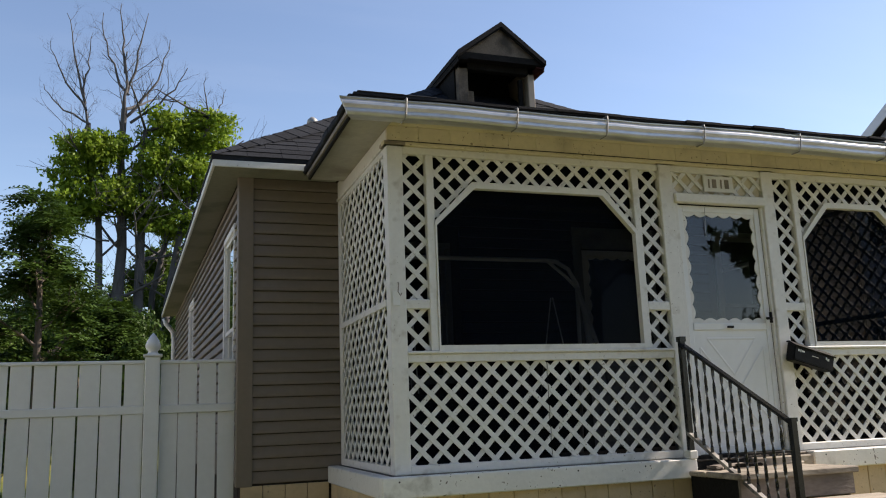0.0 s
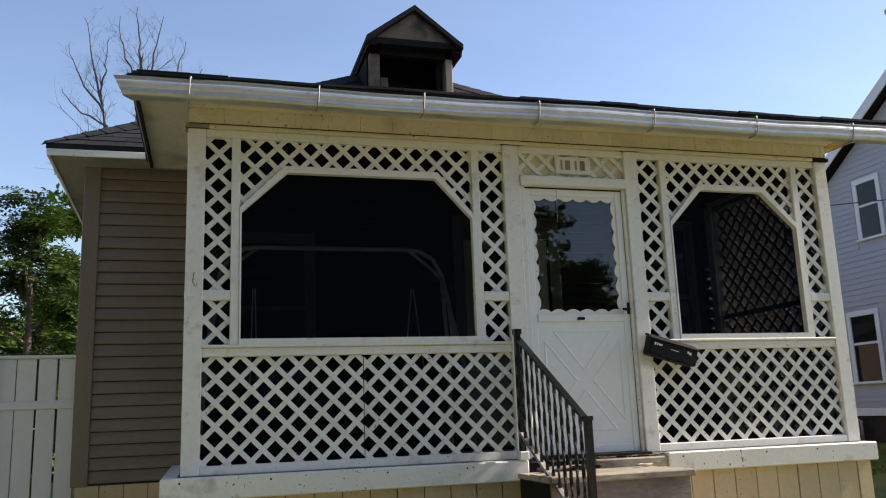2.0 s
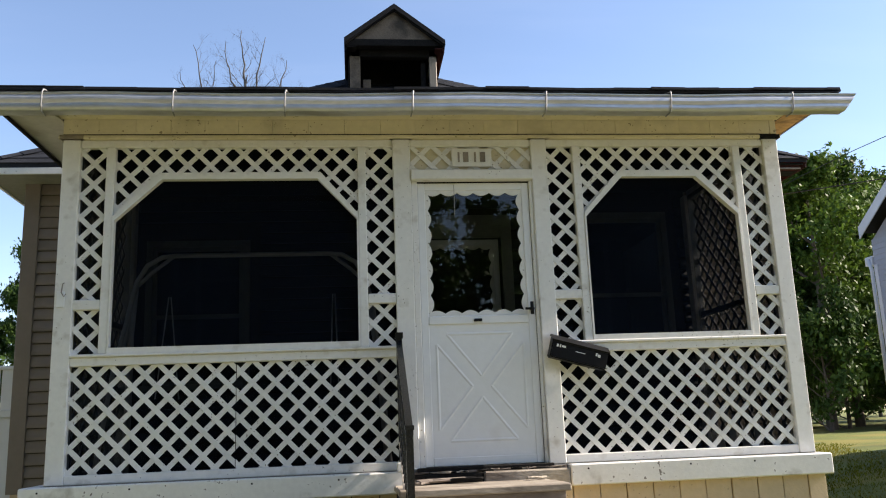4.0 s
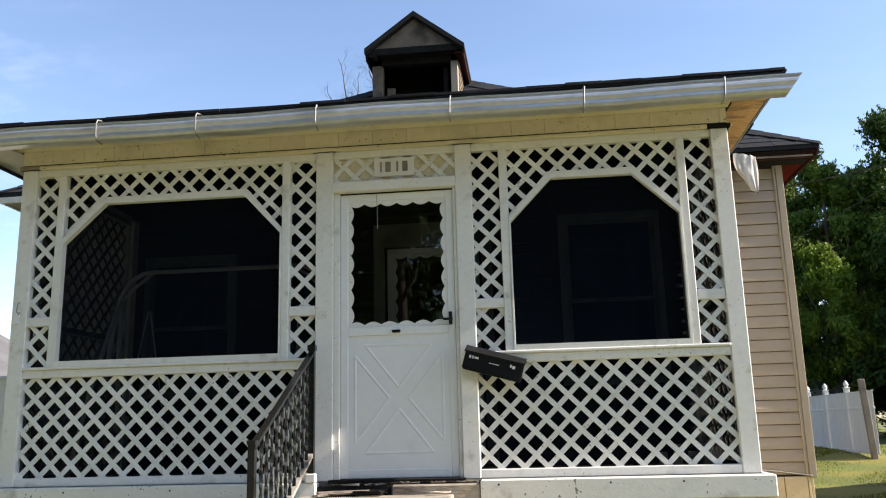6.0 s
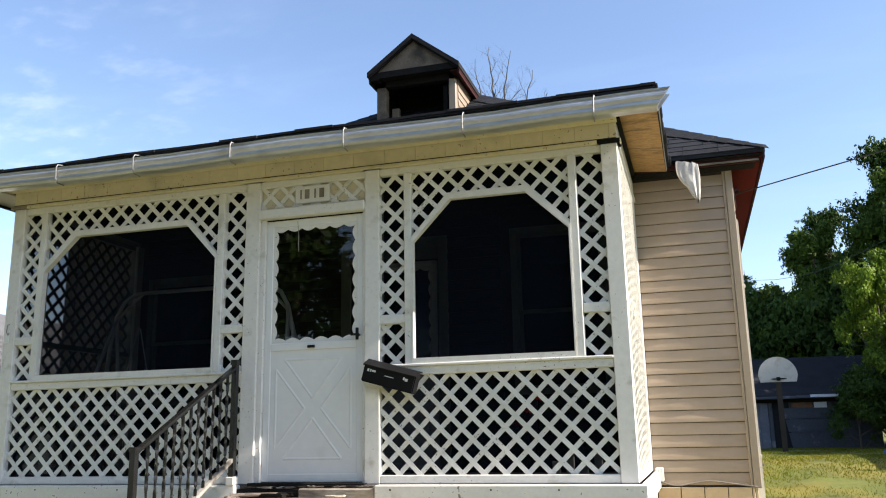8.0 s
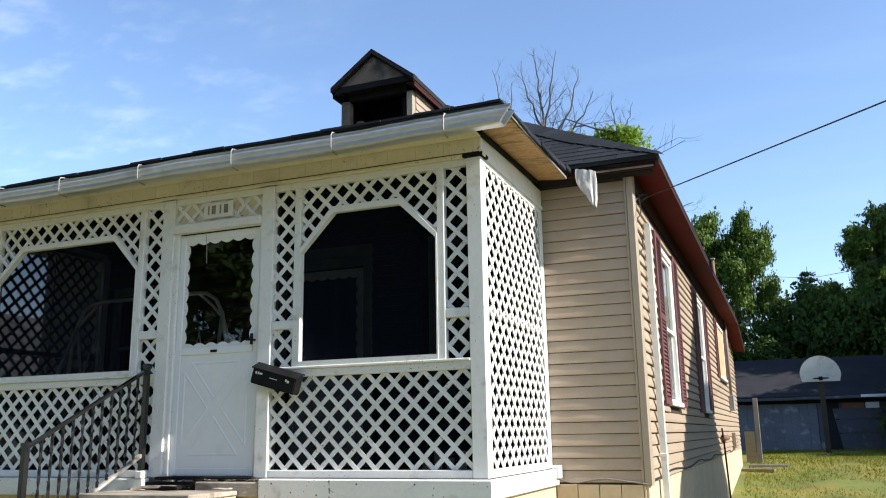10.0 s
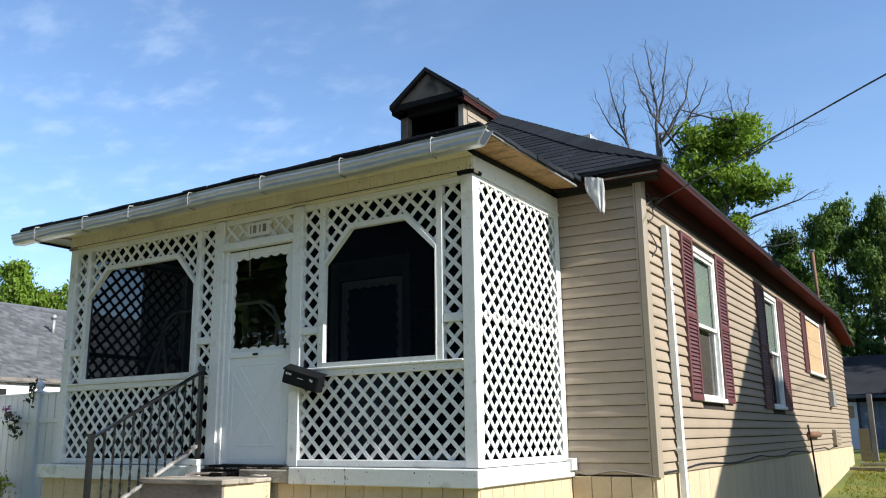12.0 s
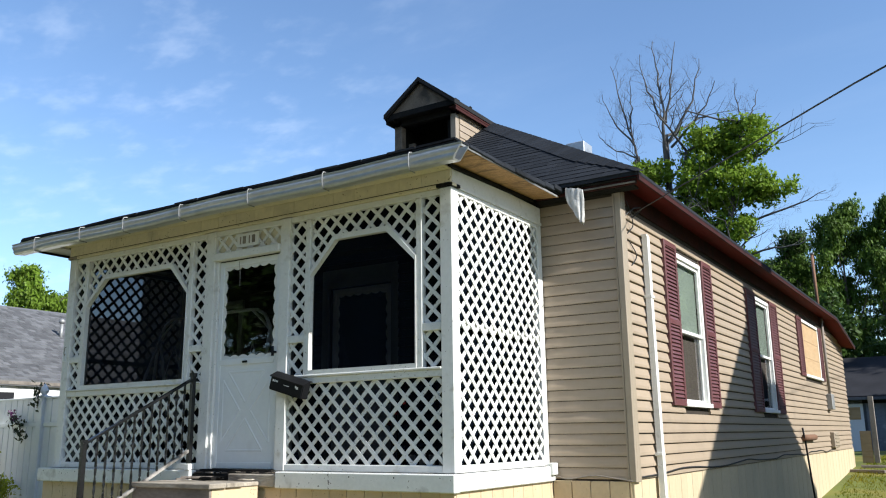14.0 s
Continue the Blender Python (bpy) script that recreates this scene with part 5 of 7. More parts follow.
cable("wall_cable", [(sx(HR, y) + 0.035, y, 0.985 + 0.02 * math.sin(y * 2.3) + 0.012 * math.sin(y * 5.1)) for y in [7.45 + 0.6 * i for i in range(21)]], 0.009, "black cable sagging along the top of the foundation")
cable("corner_cable", [(7.0, 7.26, 0.99), (7.15, 7.28, 0.95), (7.4, 7.285, 0.985), (7.6, 7.28, 0.965), (7.79, 7.28, 0.94)], 0.007, "brown cable looped low on the front siding", M_grey)
cable("drop_wire", [(7.83, 7.45, 3.62), (7.85, 7.55, 3.4), (7.80, 7.50, 3.28), (7.84, 7.62, 3.1), (7.80, 7.56, 2.98)], 0.006, "loose black service wire dangling at the corner")
cable("service_line", [(7.80, 7.62, 3.52), (8.06, 7.38, 3.52), (9.93, 5.05, 3.33), (11.3, 3.4, 3.24), (14.3, -0.4, 3.35), (20.5, -8.2, 4.6), (25.5, -14.4, 6.5)], 0.0055, "black overhead service line running to the street")
cable("service_coil", [(7.8, 7.42, 3.45), (7.86, 7.55, 3.56), (7.9, 7.68, 3.58), (7.81, 7.66, 3.50)], 0.008, "black service wire fixed below the eave")
pipe = thing("gas_pipe", (7.8, 16.2, 0.3), "rusty gas pipe stub with black riser on the wall", "pipe")
bm = bmesh.new()
xw = sx(HR, 16.2) + 0.06
tube(bm, [(xw, 15.75, 1.25), (xw, 16.85, 1.25)], 0.055, 10)
part("stub", bm, M_rust, pipe, "rusty horizontal pipe", True)
bm = bmesh.new()
tube(bm, [(xw, 15.70, 1.42), (xw + 0.01, 15.80, 1.15), (xw + 0.02, 16.1, 0.2)], 0.016, 8)
part("riser", bm, M_black, pipe, "", True)
meter = thing("electric_meter", (7.8, 19.2, 1.8), "grey electric meter box with conduit", "meter")
xw = sx(HR, 19.9)
part("box", bbox(xw + 0.02, xw + 0.13, 19.05, 19.38, 1.80, 2.12, 0.01), M_galv, meter)
bm = bmesh.new()
tube(bm, [(xw + 0.07, 19.22, 2.11), (xw + 0.07, 19.16, 3.74)], 0.03, 8)
part("conduit", bm, M_grey, meter, "brown weathered conduit", True)
vent_box = thing("wall_vent", (7.8, 19.3, 1.02), "small beige vent box on the siding", "vent")
part("box", bbox(xw + 0.02, xw + 0.11, 19.0, 19.6, 1.02, 1.34, 0.015), M_trim, vent_box)
for i in range(4):
    part("slat", bbox(xw + 0.11, xw + 0.125, 19.04, 19.56, 1.06 + i * 0.07, 1.08 + i * 0.07, 0.002), M_trim, vent_box)

bag = thing("plastic_bag", (7.45, 7.05, 3.33), "crumpled white plastic bag hanging from the eave", "bag")
bm = bmesh.new()
rings = []
for i in range(19):
    t = i / 18
    ring = []
    for k in range(36):
        a = 2 * math.pi * k / 36
        u = math.cos(a)
        half = 0.093 + 0.006 * math.sin(t * 5) - 0.052 * t ** 4
        x = 7.448 + 0.012 * t + 0.036 * t ** 3 + u * half
        fold = 0.010 * math.sin(u * 11 + t * 1.5) + 0.007 * math.sin(u * 23 - t * 2) + 0.016 * noise.noise(Vector((u * 2.2, a, t * 3.0)))
        z_top = 3.735 - 0.022 * (u + 1) + 0.010 * noise.noise(Vector((u * 5, 3, a)))
        z_low = 3.460 - 0.065 * (u + 1) + 0.018 * math.sin(u * 7 + 1)
        ring.append(bm.verts.new((x, 7.05 + (0.026 + 0.012 * t) * math.sin(a) + fold * (0.4 + 0.6 * t), z_top + (z_low - z_top) * t)))
    rings.append(ring)
for A, B in zip(rings, rings[1:]):
    for k in range(36):
        bm.faces.new((A[k], A[(k + 1) % 36], B[(k + 1) % 36], B[k]))
bm.faces.new(rings[-1])
part("film", bm, M_bag, bag, "", True)

flowers = thing("artificial_flowers", (6.18, 5.86, DECK), "faded red cloth flowers and white scraps on the porch floor", "flowers")
for k in range(3):
    bm = bmesh.new()
    x = 6.12 + 0.06 * k
    tube(bm, [(6.18, 5.86, DECK), (x, 5.85, 1.38), (x - 0.02 + 0.02 * k, 5.83, 1.5 + 0.09 * k)], 0.006, 5)
    part("stem", bm, M_iron, flowers)
    bm = bmesh.new()
    for q in range(9):
        a = q * 0.9
        m4 = Matrix.Translation((x - 0.02 + 0.02 * k, 5.83, 1.5 + 0.09 * k)) @ Matrix.Rotation(a, 4, "Z") @ Matrix.Rotation(0.5 + 0.12 * q, 4, "Y")
        bm.faces.new([bm.verts.new(m4 @ Vector(v)) for v in ((0, 0, 0), (0.03, -0.02, 0.01), (0.055, 0, 0.02), (0.03, 0.02, 0.01))])
    part("blossom", bm, M_red, flowers, "red cloth blossom")
for k in range(4):
    bm = bbox(6.34 + 0.1 * k, 6.40 + 0.1 * k, 5.80, 5.82, DECK + 0.002, DECK + 0.14 + 0.05 * (k % 2), 0.006, None)
    part("scrap", bm, M_white, flowers, "white paper scrap")

for x, y, z, h, r, lab in ((2.07, 11.0, 4.80, 0.86, 0.075, "galvanised mushroom-capped vent pipe on the roof"), (-7.9, 11.66, 3.62, 0.60, 0.07, "grey capped vent pipe on the cottage roof")):
    rv = thing("roof_vent", (x, y, z), lab, "vent")
    bm = bmesh.new()
    tube(bm, [(x, y, z), (x, y, z + h - 0.11)], r * 0.6, 12)
    part("pipe", bm, M_galv, rv, "", True)
    bm = bmesh.new()
    tube(bm, [(x, y, z + h - 0.12), (x, y, z + h - 0.09), (x, y, z + h - 0.04), (x, y, z + h)], [r * 0.7, r * 1.05, r * 0.95, r * 0.35], 14)
    part("cap", bm, M_galv, rv, "", True)
rv = thing("roof_chimney", (5.46, 12.0, 5.3), "short pale metal flue box on the roof", "vent")
part("box", bbox(5.30, 5.62, 11.85, 12.2, 5.3, 6.04, 0.01), M_alu, rv)

rear_spout = thing("downspout", (0.40, 17.5, 0.3), "white downspout elbow at the rear eave corner", "downspout")
bm = bmesh.new()
tube(bm, [(0.23, 17.45, 3.56), (0.26, 17.45, 3.46), (0.40, 17.45, 3.28), (0.42, 17.45, 3.1), (0.42, 17.45, 0.3)], 0.045, 8)
part("pipe", bm, M_white, rear_spout, "", True)
# ---- left fence ----
def fence_post(parent, x, y, z0, top, s=0.062):
    post = part("post", bbox(x - s, x + s, y - s, y + s, z0, top + 0.03, 0.008), M_fence, parent)
    part("collar", bbox(x - s - 0.016, x + s + 0.016, y - s - 0.016, y + s + 0.016, top + 0.03, top + 0.05, 0.005), M_fence, post)
    bm = bmesh.new()
    prof = [(0.062, 0.05), (0.045, 0.06), (0.038, 0.075), (0.060, 0.10), (0.066, 0.125), (0.052, 0.165), (0.028, 0.205), (0.004, 0.235)]
    tube(bm, [(x, y, top + h) for r, h in prof], [r for r, h in prof], 12)
    part("finial", bm, M_fence, post, "", True)


def fence_run(parent, axis, at, a, b, z0, top):
    """Rails and upright boards between two posts."""
    def bx(p, q, d, lo, hi, bev):
        return bbox(p, q, at - d, at + d, lo, hi, bev) if axis == "x" else bbox(at - d, at + d, p, q, lo, hi, bev)
    for lo, hi in ((top - 0.03, top), (top - 0.45, top - 0.38), (z0 + 0.30, z0 + 0.39)):
        part("rail", bx(a, b, 0.025, lo, hi, 0.006), M_fence, parent)
    n = max(1, round((b - a) / 0.165))
    w = (b - a) / n
    for i in range(n):
        for lo, hi in ((top - 0.38, top - 0.03), (z0 + 0.39, top - 0.45)):
            tilt = random.uniform(-0.007, 0.007)
            part("board", bx(a + i * w + 0.0065 + tilt, a + (i + 1) * w - 0.0065 + tilt * 0.3, 0.010 + random.uniform(-0.002, 0.002), lo, hi, 0.003), M_fence, parent)


FTOP = 2.02
fence = thing("fence", (-1.3, 7.44, 0), "white vinyl privacy fence with pointed post caps beside the house", "fence")
for p, q in ((0.085, 0.715), (-1.60, -0.035), (-3.30, -1.73)):
    fence_run(fence, "x", 7.44, p, q, 0.05, FTOP)
fence_post(fence, 0.025, 7.44, 0, FTOP)
fence_post(fence, -1.665, 7.44, 0, FTOP - 0.03)

# ---- house foundation boards on the long side ----
foundation = thing("foundation_skirt", (7.75, 15, 0), "cream grooved panel skirting along the house foundation", "skirting")
y = WY - 0.03
i = 0
while y < BACK:
    w = 0.20
    bm = bbox(HR - 0.01, HR + 0.012 + 0.002 * (i % 2), y + 0.003, y + w - 0.003, 0.0, 0.945, 0.003)
    part("panel", skewed(bm), M_found, foundation)
    y += w
    i += 1
x = PR + 0.03
while x < HR - 0.02:
    w = min(0.19, HR - 0.01 - x)
    part("panel", bbox(x + 0.003, x + w - 0.003, WY - 0.03, WY - 0.003, 0.0, 0.935, 0.003), M_skirt, foundation)
    x += w
x = HL
while x < 1.5:
    w = min(0.19, 1.52 - x)
    part("panel", bbox(x + 0.003, x + w - 0.003, WY - 0.03, WY - 0.003, 0.0, 0.935, 0.003), M_skirt, foundation)
    x += w

# ---- trees ----
def leaf_mesh(c, axis, nrm, s):
    """Small folded leaves as one mesh: centres, the way each points, the way its face turns, and its length."""
    n = len(c)
    axis = axis / (np.linalg.norm(axis, axis=1)[:, None] + 1e-9)
    nrm = nrm - axis * (nrm * axis).sum(1)[:, None]
    nrm /= np.linalg.norm(nrm, axis=1)[:, None] + 1e-9
    side = np.cross(nrm, axis)
    s = np.asarray(s)[:, None]
    pts = np.stack([c - axis * s * 0.5, c + side * s * 0.27 + nrm * s * 0.07, c + axis * s * 0.58, c - side * s * 0.27 + nrm * s * 0.07], 1).reshape(-1, 3)
    me = bpy.data.meshes.new("crown")
    me.vertices.add(4 * n)
    me.vertices.foreach_set("co", pts.ravel())
    me.loops.add(4 * n)
    me.polygons.add(n)
    me.loops.foreach_set("vertex_index", np.arange(4 * n))
    me.polygons.foreach_set("loop_start", np.arange(0, 4 * n, 4))
    me.update()
    me.validate()
    return me


def leaves(centres, size, rng, face=None):
    """Leaves round the centres; face: the ways that they tend to turn."""
    c = np.asarray(centres)
    n = len(c)
    f = rng.normal(size=(n, 3)) if face is None else face / (np.linalg.norm(face, axis=1)[:, None] + 1e-6) + rng.normal(0, 0.35, (n, 3)) + np.array([0, 0, 0.3])
    d = rng.normal(size=(n, 3)) - np.array([0, 0, 0.5])
    return leaf_mesh(c, d, f, size * rng.uniform(0.6, 1.35, n))


def clumps(centres, radii, n_leaf, rng):
    """Places and facings of leaves on the upper shells of many clumps, with sprays that stand out of them."""
    k = len(centres)
    w = radii ** 2
    pick = rng.choice(k, n_leaf, p=w / w.sum())
    d = rng.normal(size=(n_leaf, 3))
    d[:, 2] += 0.45
    d /= np.linalg.norm(d, axis=1)[:, None]
    lump = 1 + 0.30 * np.sin(d[:, 0] * 5 + pick) * np.sin(d[:, 1] * 5 + pick * 1.7)
    r = radii[pick] * lump * (0.45 + 0.55 * rng.random(n_leaf) ** 0.5)
    twig = rng.random(n_leaf) < 0.26
    ways = rng.normal(size=(k * 5, 3)) + np.array([0, 0, 0.35])
    ways /= np.linalg.norm(ways, axis=1)[:, None]
    wd = ways[pick * 5 + rng.integers(0, 5, n_leaf)]
    d[twig] = wd[twig]
    r[twig] = radii[pick[twig]] * rng.uniform(0.7, 1.75, twig.sum())
    c = centres[pick] + d * r[:, None] * np.array([1, 1, 0.62]) + rng.normal(0, 0.05, (n_leaf, 3))
    return c, d


def fronds(at, out, length, rng, pairs=6, leaflet=0.17):
    """Feathered leaves that arch outwards: one mesh of paired leaflets along each rib."""
    at, out = np.asarray(at), np.asarray(out)
    n = len(at)
    out = out / (np.linalg.norm(out, axis=1)[:, None] + 1e-9)
    L = length * rng.uniform(0.65, 1.25, n)
    side = np.cross(out, np.array([0, 0, 1.0]) + rng.normal(0, 0.25, (n, 3)))
    side /= np.linalg.norm(side, axis=1)[:, None] + 1e-9
    cs, ax, nm, sz = [], [], [], []
    for k in range(pairs):
        t = (k + 0.8) / pairs
        p = at + out * (L * t)[:, None] - np.array([0, 0, 1.0]) * (0.42 * L * t * t)[:, None]
        for g in (-1, 1):
            a = side * g * 0.95 + out * 0.5 - np.array([0, 0, 0.25]) + rng.normal(0, 0.12, (n, 3))
            a /= np.linalg.norm(a, axis=1)[:, None]
            cs.append(p + a * leaflet * 0.5)
            ax.append(a)
            nm.append(np.array([0, 0, 1.0]) + out * 0.55 + rng.normal(0, 0.2, (n, 3)))
            sz.append(leaflet * (1.1 - 0.35 * t) * rng.uniform(0.8, 1.2, n))
    return leaf_mesh(np.concatenate(cs), np.concatenate(ax), np.concatenate(nm), np.concatenate(sz))


def rosettes(centres, per, rng):
    """Starts and ways of the fronds that spring from each twig end."""
    at = np.repeat(np.asarray(centres), per, axis=0)
    n = len(at)
    a = rng.uniform(0, 2 * math.pi, n)
    out = np.stack([np.cos(a), np.sin(a), rng.uniform(-0.15, 0.75, n)], 1)
    return at + rng.normal(0, 0.08, (n, 3)), out


def grow(bm, start, way, length, r, depth, rng, tips, bend=0.25, split=(2, 4), droop=0.0):
    """A tapering limb that forks; tips collects where leaves may sit."""
    n = 5
    pts, p, d = [Vector(start)], Vector(start), Vector(way).normalized()
    for i in range(n):
        d = (d + Vector(rng.normal(0, bend * 0.4, 3)) + Vector((0, 0, 0.06 - droop))).normalized()
        p = p + d * length / n
        pts.append(p)
    tube(bm, pts, [r * (1 - 0.55 * i / n) for i in range(n + 1)], 6 if r > 0.05 else 4, caps=False)
    if depth <= 1:
        tips.extend(pts[2:])
    if depth == 0:
        return
    for k in range(rng.integers(split[0], split[1] + 1)):
        i = int(rng.integers(2, n + 1))
        side = Vector(rng.normal(0, 1, 3))
        side -= d * side.dot(d)
        nd = (d * rng.uniform(0.4, 0.9) + side.normalized() * rng.uniform(0.6, 1.0) + Vector((0, 0, 0.15))).normalized()
        grow(bm, pts[i], nd, length * rng.uniform(0.5, 0.75), r * 0.45 * (1.2 - 0.1 * i), depth - 1, rng, tips, bend, split, droop)


def broadleaf(name, height, spread, seed, leaf_mat, n_leaf, size, label, base=0.25, lumps=0.62, n_clump=190, feathered=False):
    """A tree at the origin: trunk, limbs and a crown of many small leaves in uneven clumps."""
    rng = np.random.default_rng(seed)
    ob = thing(name, (0, 0, 0), label, "tree")
    bm = bmesh.new()
    tips = []
    trunk = [Vector((0, 0, -0.3))]
    p = Vector((0, 0, 0))
    for i in range(7):
        p = p + Vector((rng.normal(0, 0.025 * height / 7), rng.normal(0, 0.025 * height / 7), height * 0.78 / 7))
        trunk.append(p.copy())
    r0 = height * 0.018
    tube(bm, trunk, [r0 * (1 - 0.11 * i) for i in range(len(trunk))], 9, caps=False)
    for i in range(13):
        t = base + (0.98 - base) * i / 12
        k = min(len(trunk) - 2, int(t * (len(trunk) - 1)))
        q = trunk[k].lerp(trunk[k + 1], t * (len(trunk) - 1) - k)
        a = i * 2.4 + rng.uniform(-0.5, 0.5)
        reach = spread * (0.55 + 0.45 * math.sin(math.pi * min(1, 0.25 + t * 0.8))) * rng.uniform(0.7, 1.1)
        grow(bm, q, (math.cos(a), math.sin(a), 0.25 + 0.9 * t), reach * 0.62, r0 * 0.42 * (1.1 - 0.6 * t), 2, rng, tips)
    part("trunk", bm, M_bark, ob, "", True)
    T = np.array([tuple(t) for t in tips])
    T = T[T[:, 2] > height * 0.07]
    if feathered:
        T = T[rng.choice(len(T), min(len(T), n_leaf // 96), replace=False)]
        at, out = rosettes(T, 8, rng)
        me = fronds(at, out + at * np.array([1, 1, 0]) * 0.15, size * 4.2, rng, 6, size)
    else:
        k = min(len(T), n_clump)
        cen = T[rng.choice(len(T), k, replace=False)]
        c, d = clumps(cen, lumps * rng.uniform(0.55, 1.35, k), n_leaf, rng)
        keep = c[:, 2] > height * 0.05
        me = leaves(c[keep], size, rng, (d + c * np.array([1, 1, 0]) * 0.5 / spread)[keep])
    link("crown", me, leaf_mat, ob)
    return ob


def conifer(name, height, spread, seed, n_leaf, label):
    rng = np.random.default_rng(seed)
    ob = thing(name, (0, 0, 0), label, "tree")
    bm = bmesh.new()
    tube(bm, [(0, 0, -0.3), (0.05, 0, height * 0.5), (0, 0.04, height)], [height * 0.014, height * 0.009, 0.02], 8, caps=False)
    cs = []
    z = height * 0.08
    while z < height * 0.98:
        f = 1 - z / height
        for k in range(6):
            a = rng.uniform(0, 2 * math.pi)
            L = spread * (0.15 + 0.85 * f) * rng.uniform(0.65, 1.1)
            pts = [Vector((math.cos(a) * L * t, math.sin(a) * L * t, z - 0.18 * L * t + 0.10 * L * t * t)) for t in (0, 0.5, 1)]
            tube(bm, pts, [0.03, 0.02, 0.008], 4, caps=False)
            m = max(6, int(n_leaf / 240 * (0.3 + L)))
            t = rng.uniform(0.12, 1.05, m)
            base_p = np.array([math.cos(a), math.sin(a), 0])[None] * (L * t)[:, None]
            base_p[:, 2] += z - 0.18 * L * t + 0.10 * L * t * t
            cs.append(base_p + rng.normal(0, 0.14, (m, 3)) * np.array([1, 1, 0.5]))
        z += height * 0.035
    part("trunk", bm, M_bark, ob, "", True)
    cs = np.concatenate(cs)
    link("crown", leaves(cs, 0.17, rng, cs * np.array([1, 1, 0])), M_needle, ob)
    return ob


def put(ob, x, y, s=1.0, turn=0.0, sz=None, label=""):
    """Another tree of the same kind, turned and scaled."""
    m = Matrix.LocRotScale((x, y, ground_z(x, y)), Euler((0, 0, turn)), (s, s, sz or s))
    c = copy_thing(ob, m)
    if label:
        c["label"] = label
    return c


oak = broadleaf("maple_tree", 13.0, 5.2, 11, M_leaf2, 29000, 0.21, "tall dark green maple behind the back fence")
ash = broadleaf("ash_tree", 12.0, 4.6, 23, M_leaf, 27000, 0.20, "leafy green tree at the back of the lots")
lime = broadleaf("young_maple", 7.5, 3.4, 37, M_leaf4, 24000, 0.15, "bright yellow-green young tree at the lawn edge", 0.12, 0.32, 300)
bush = broadleaf("shrub", 4.2, 3.2, 53, M_leaf2, 9500, 0.19, "dense dark shrub in the back hedge", 0.05, 0.45, 120)
fir = conifer("spruce_tree", 13.0, 3.4, 71, 17000, "dark spruce with drooping branches behind the garage")
for ob, x, y, s, sz in ((oak, 17.2, 42.0, 0.9, 1.12), (ash, 21.5, 43, 1, 1), (lime, 17.6, 35.0, 0.85, 1.12), (bush, 8.5, 40.5, 1, 1), (fir, 6.4, 56, 1, 1)):
    ob.matrix_basis = Matrix.LocRotScale((x, y, ground_z(x, y)), Euler((0, 0, 0.4)), (s, s, sz))
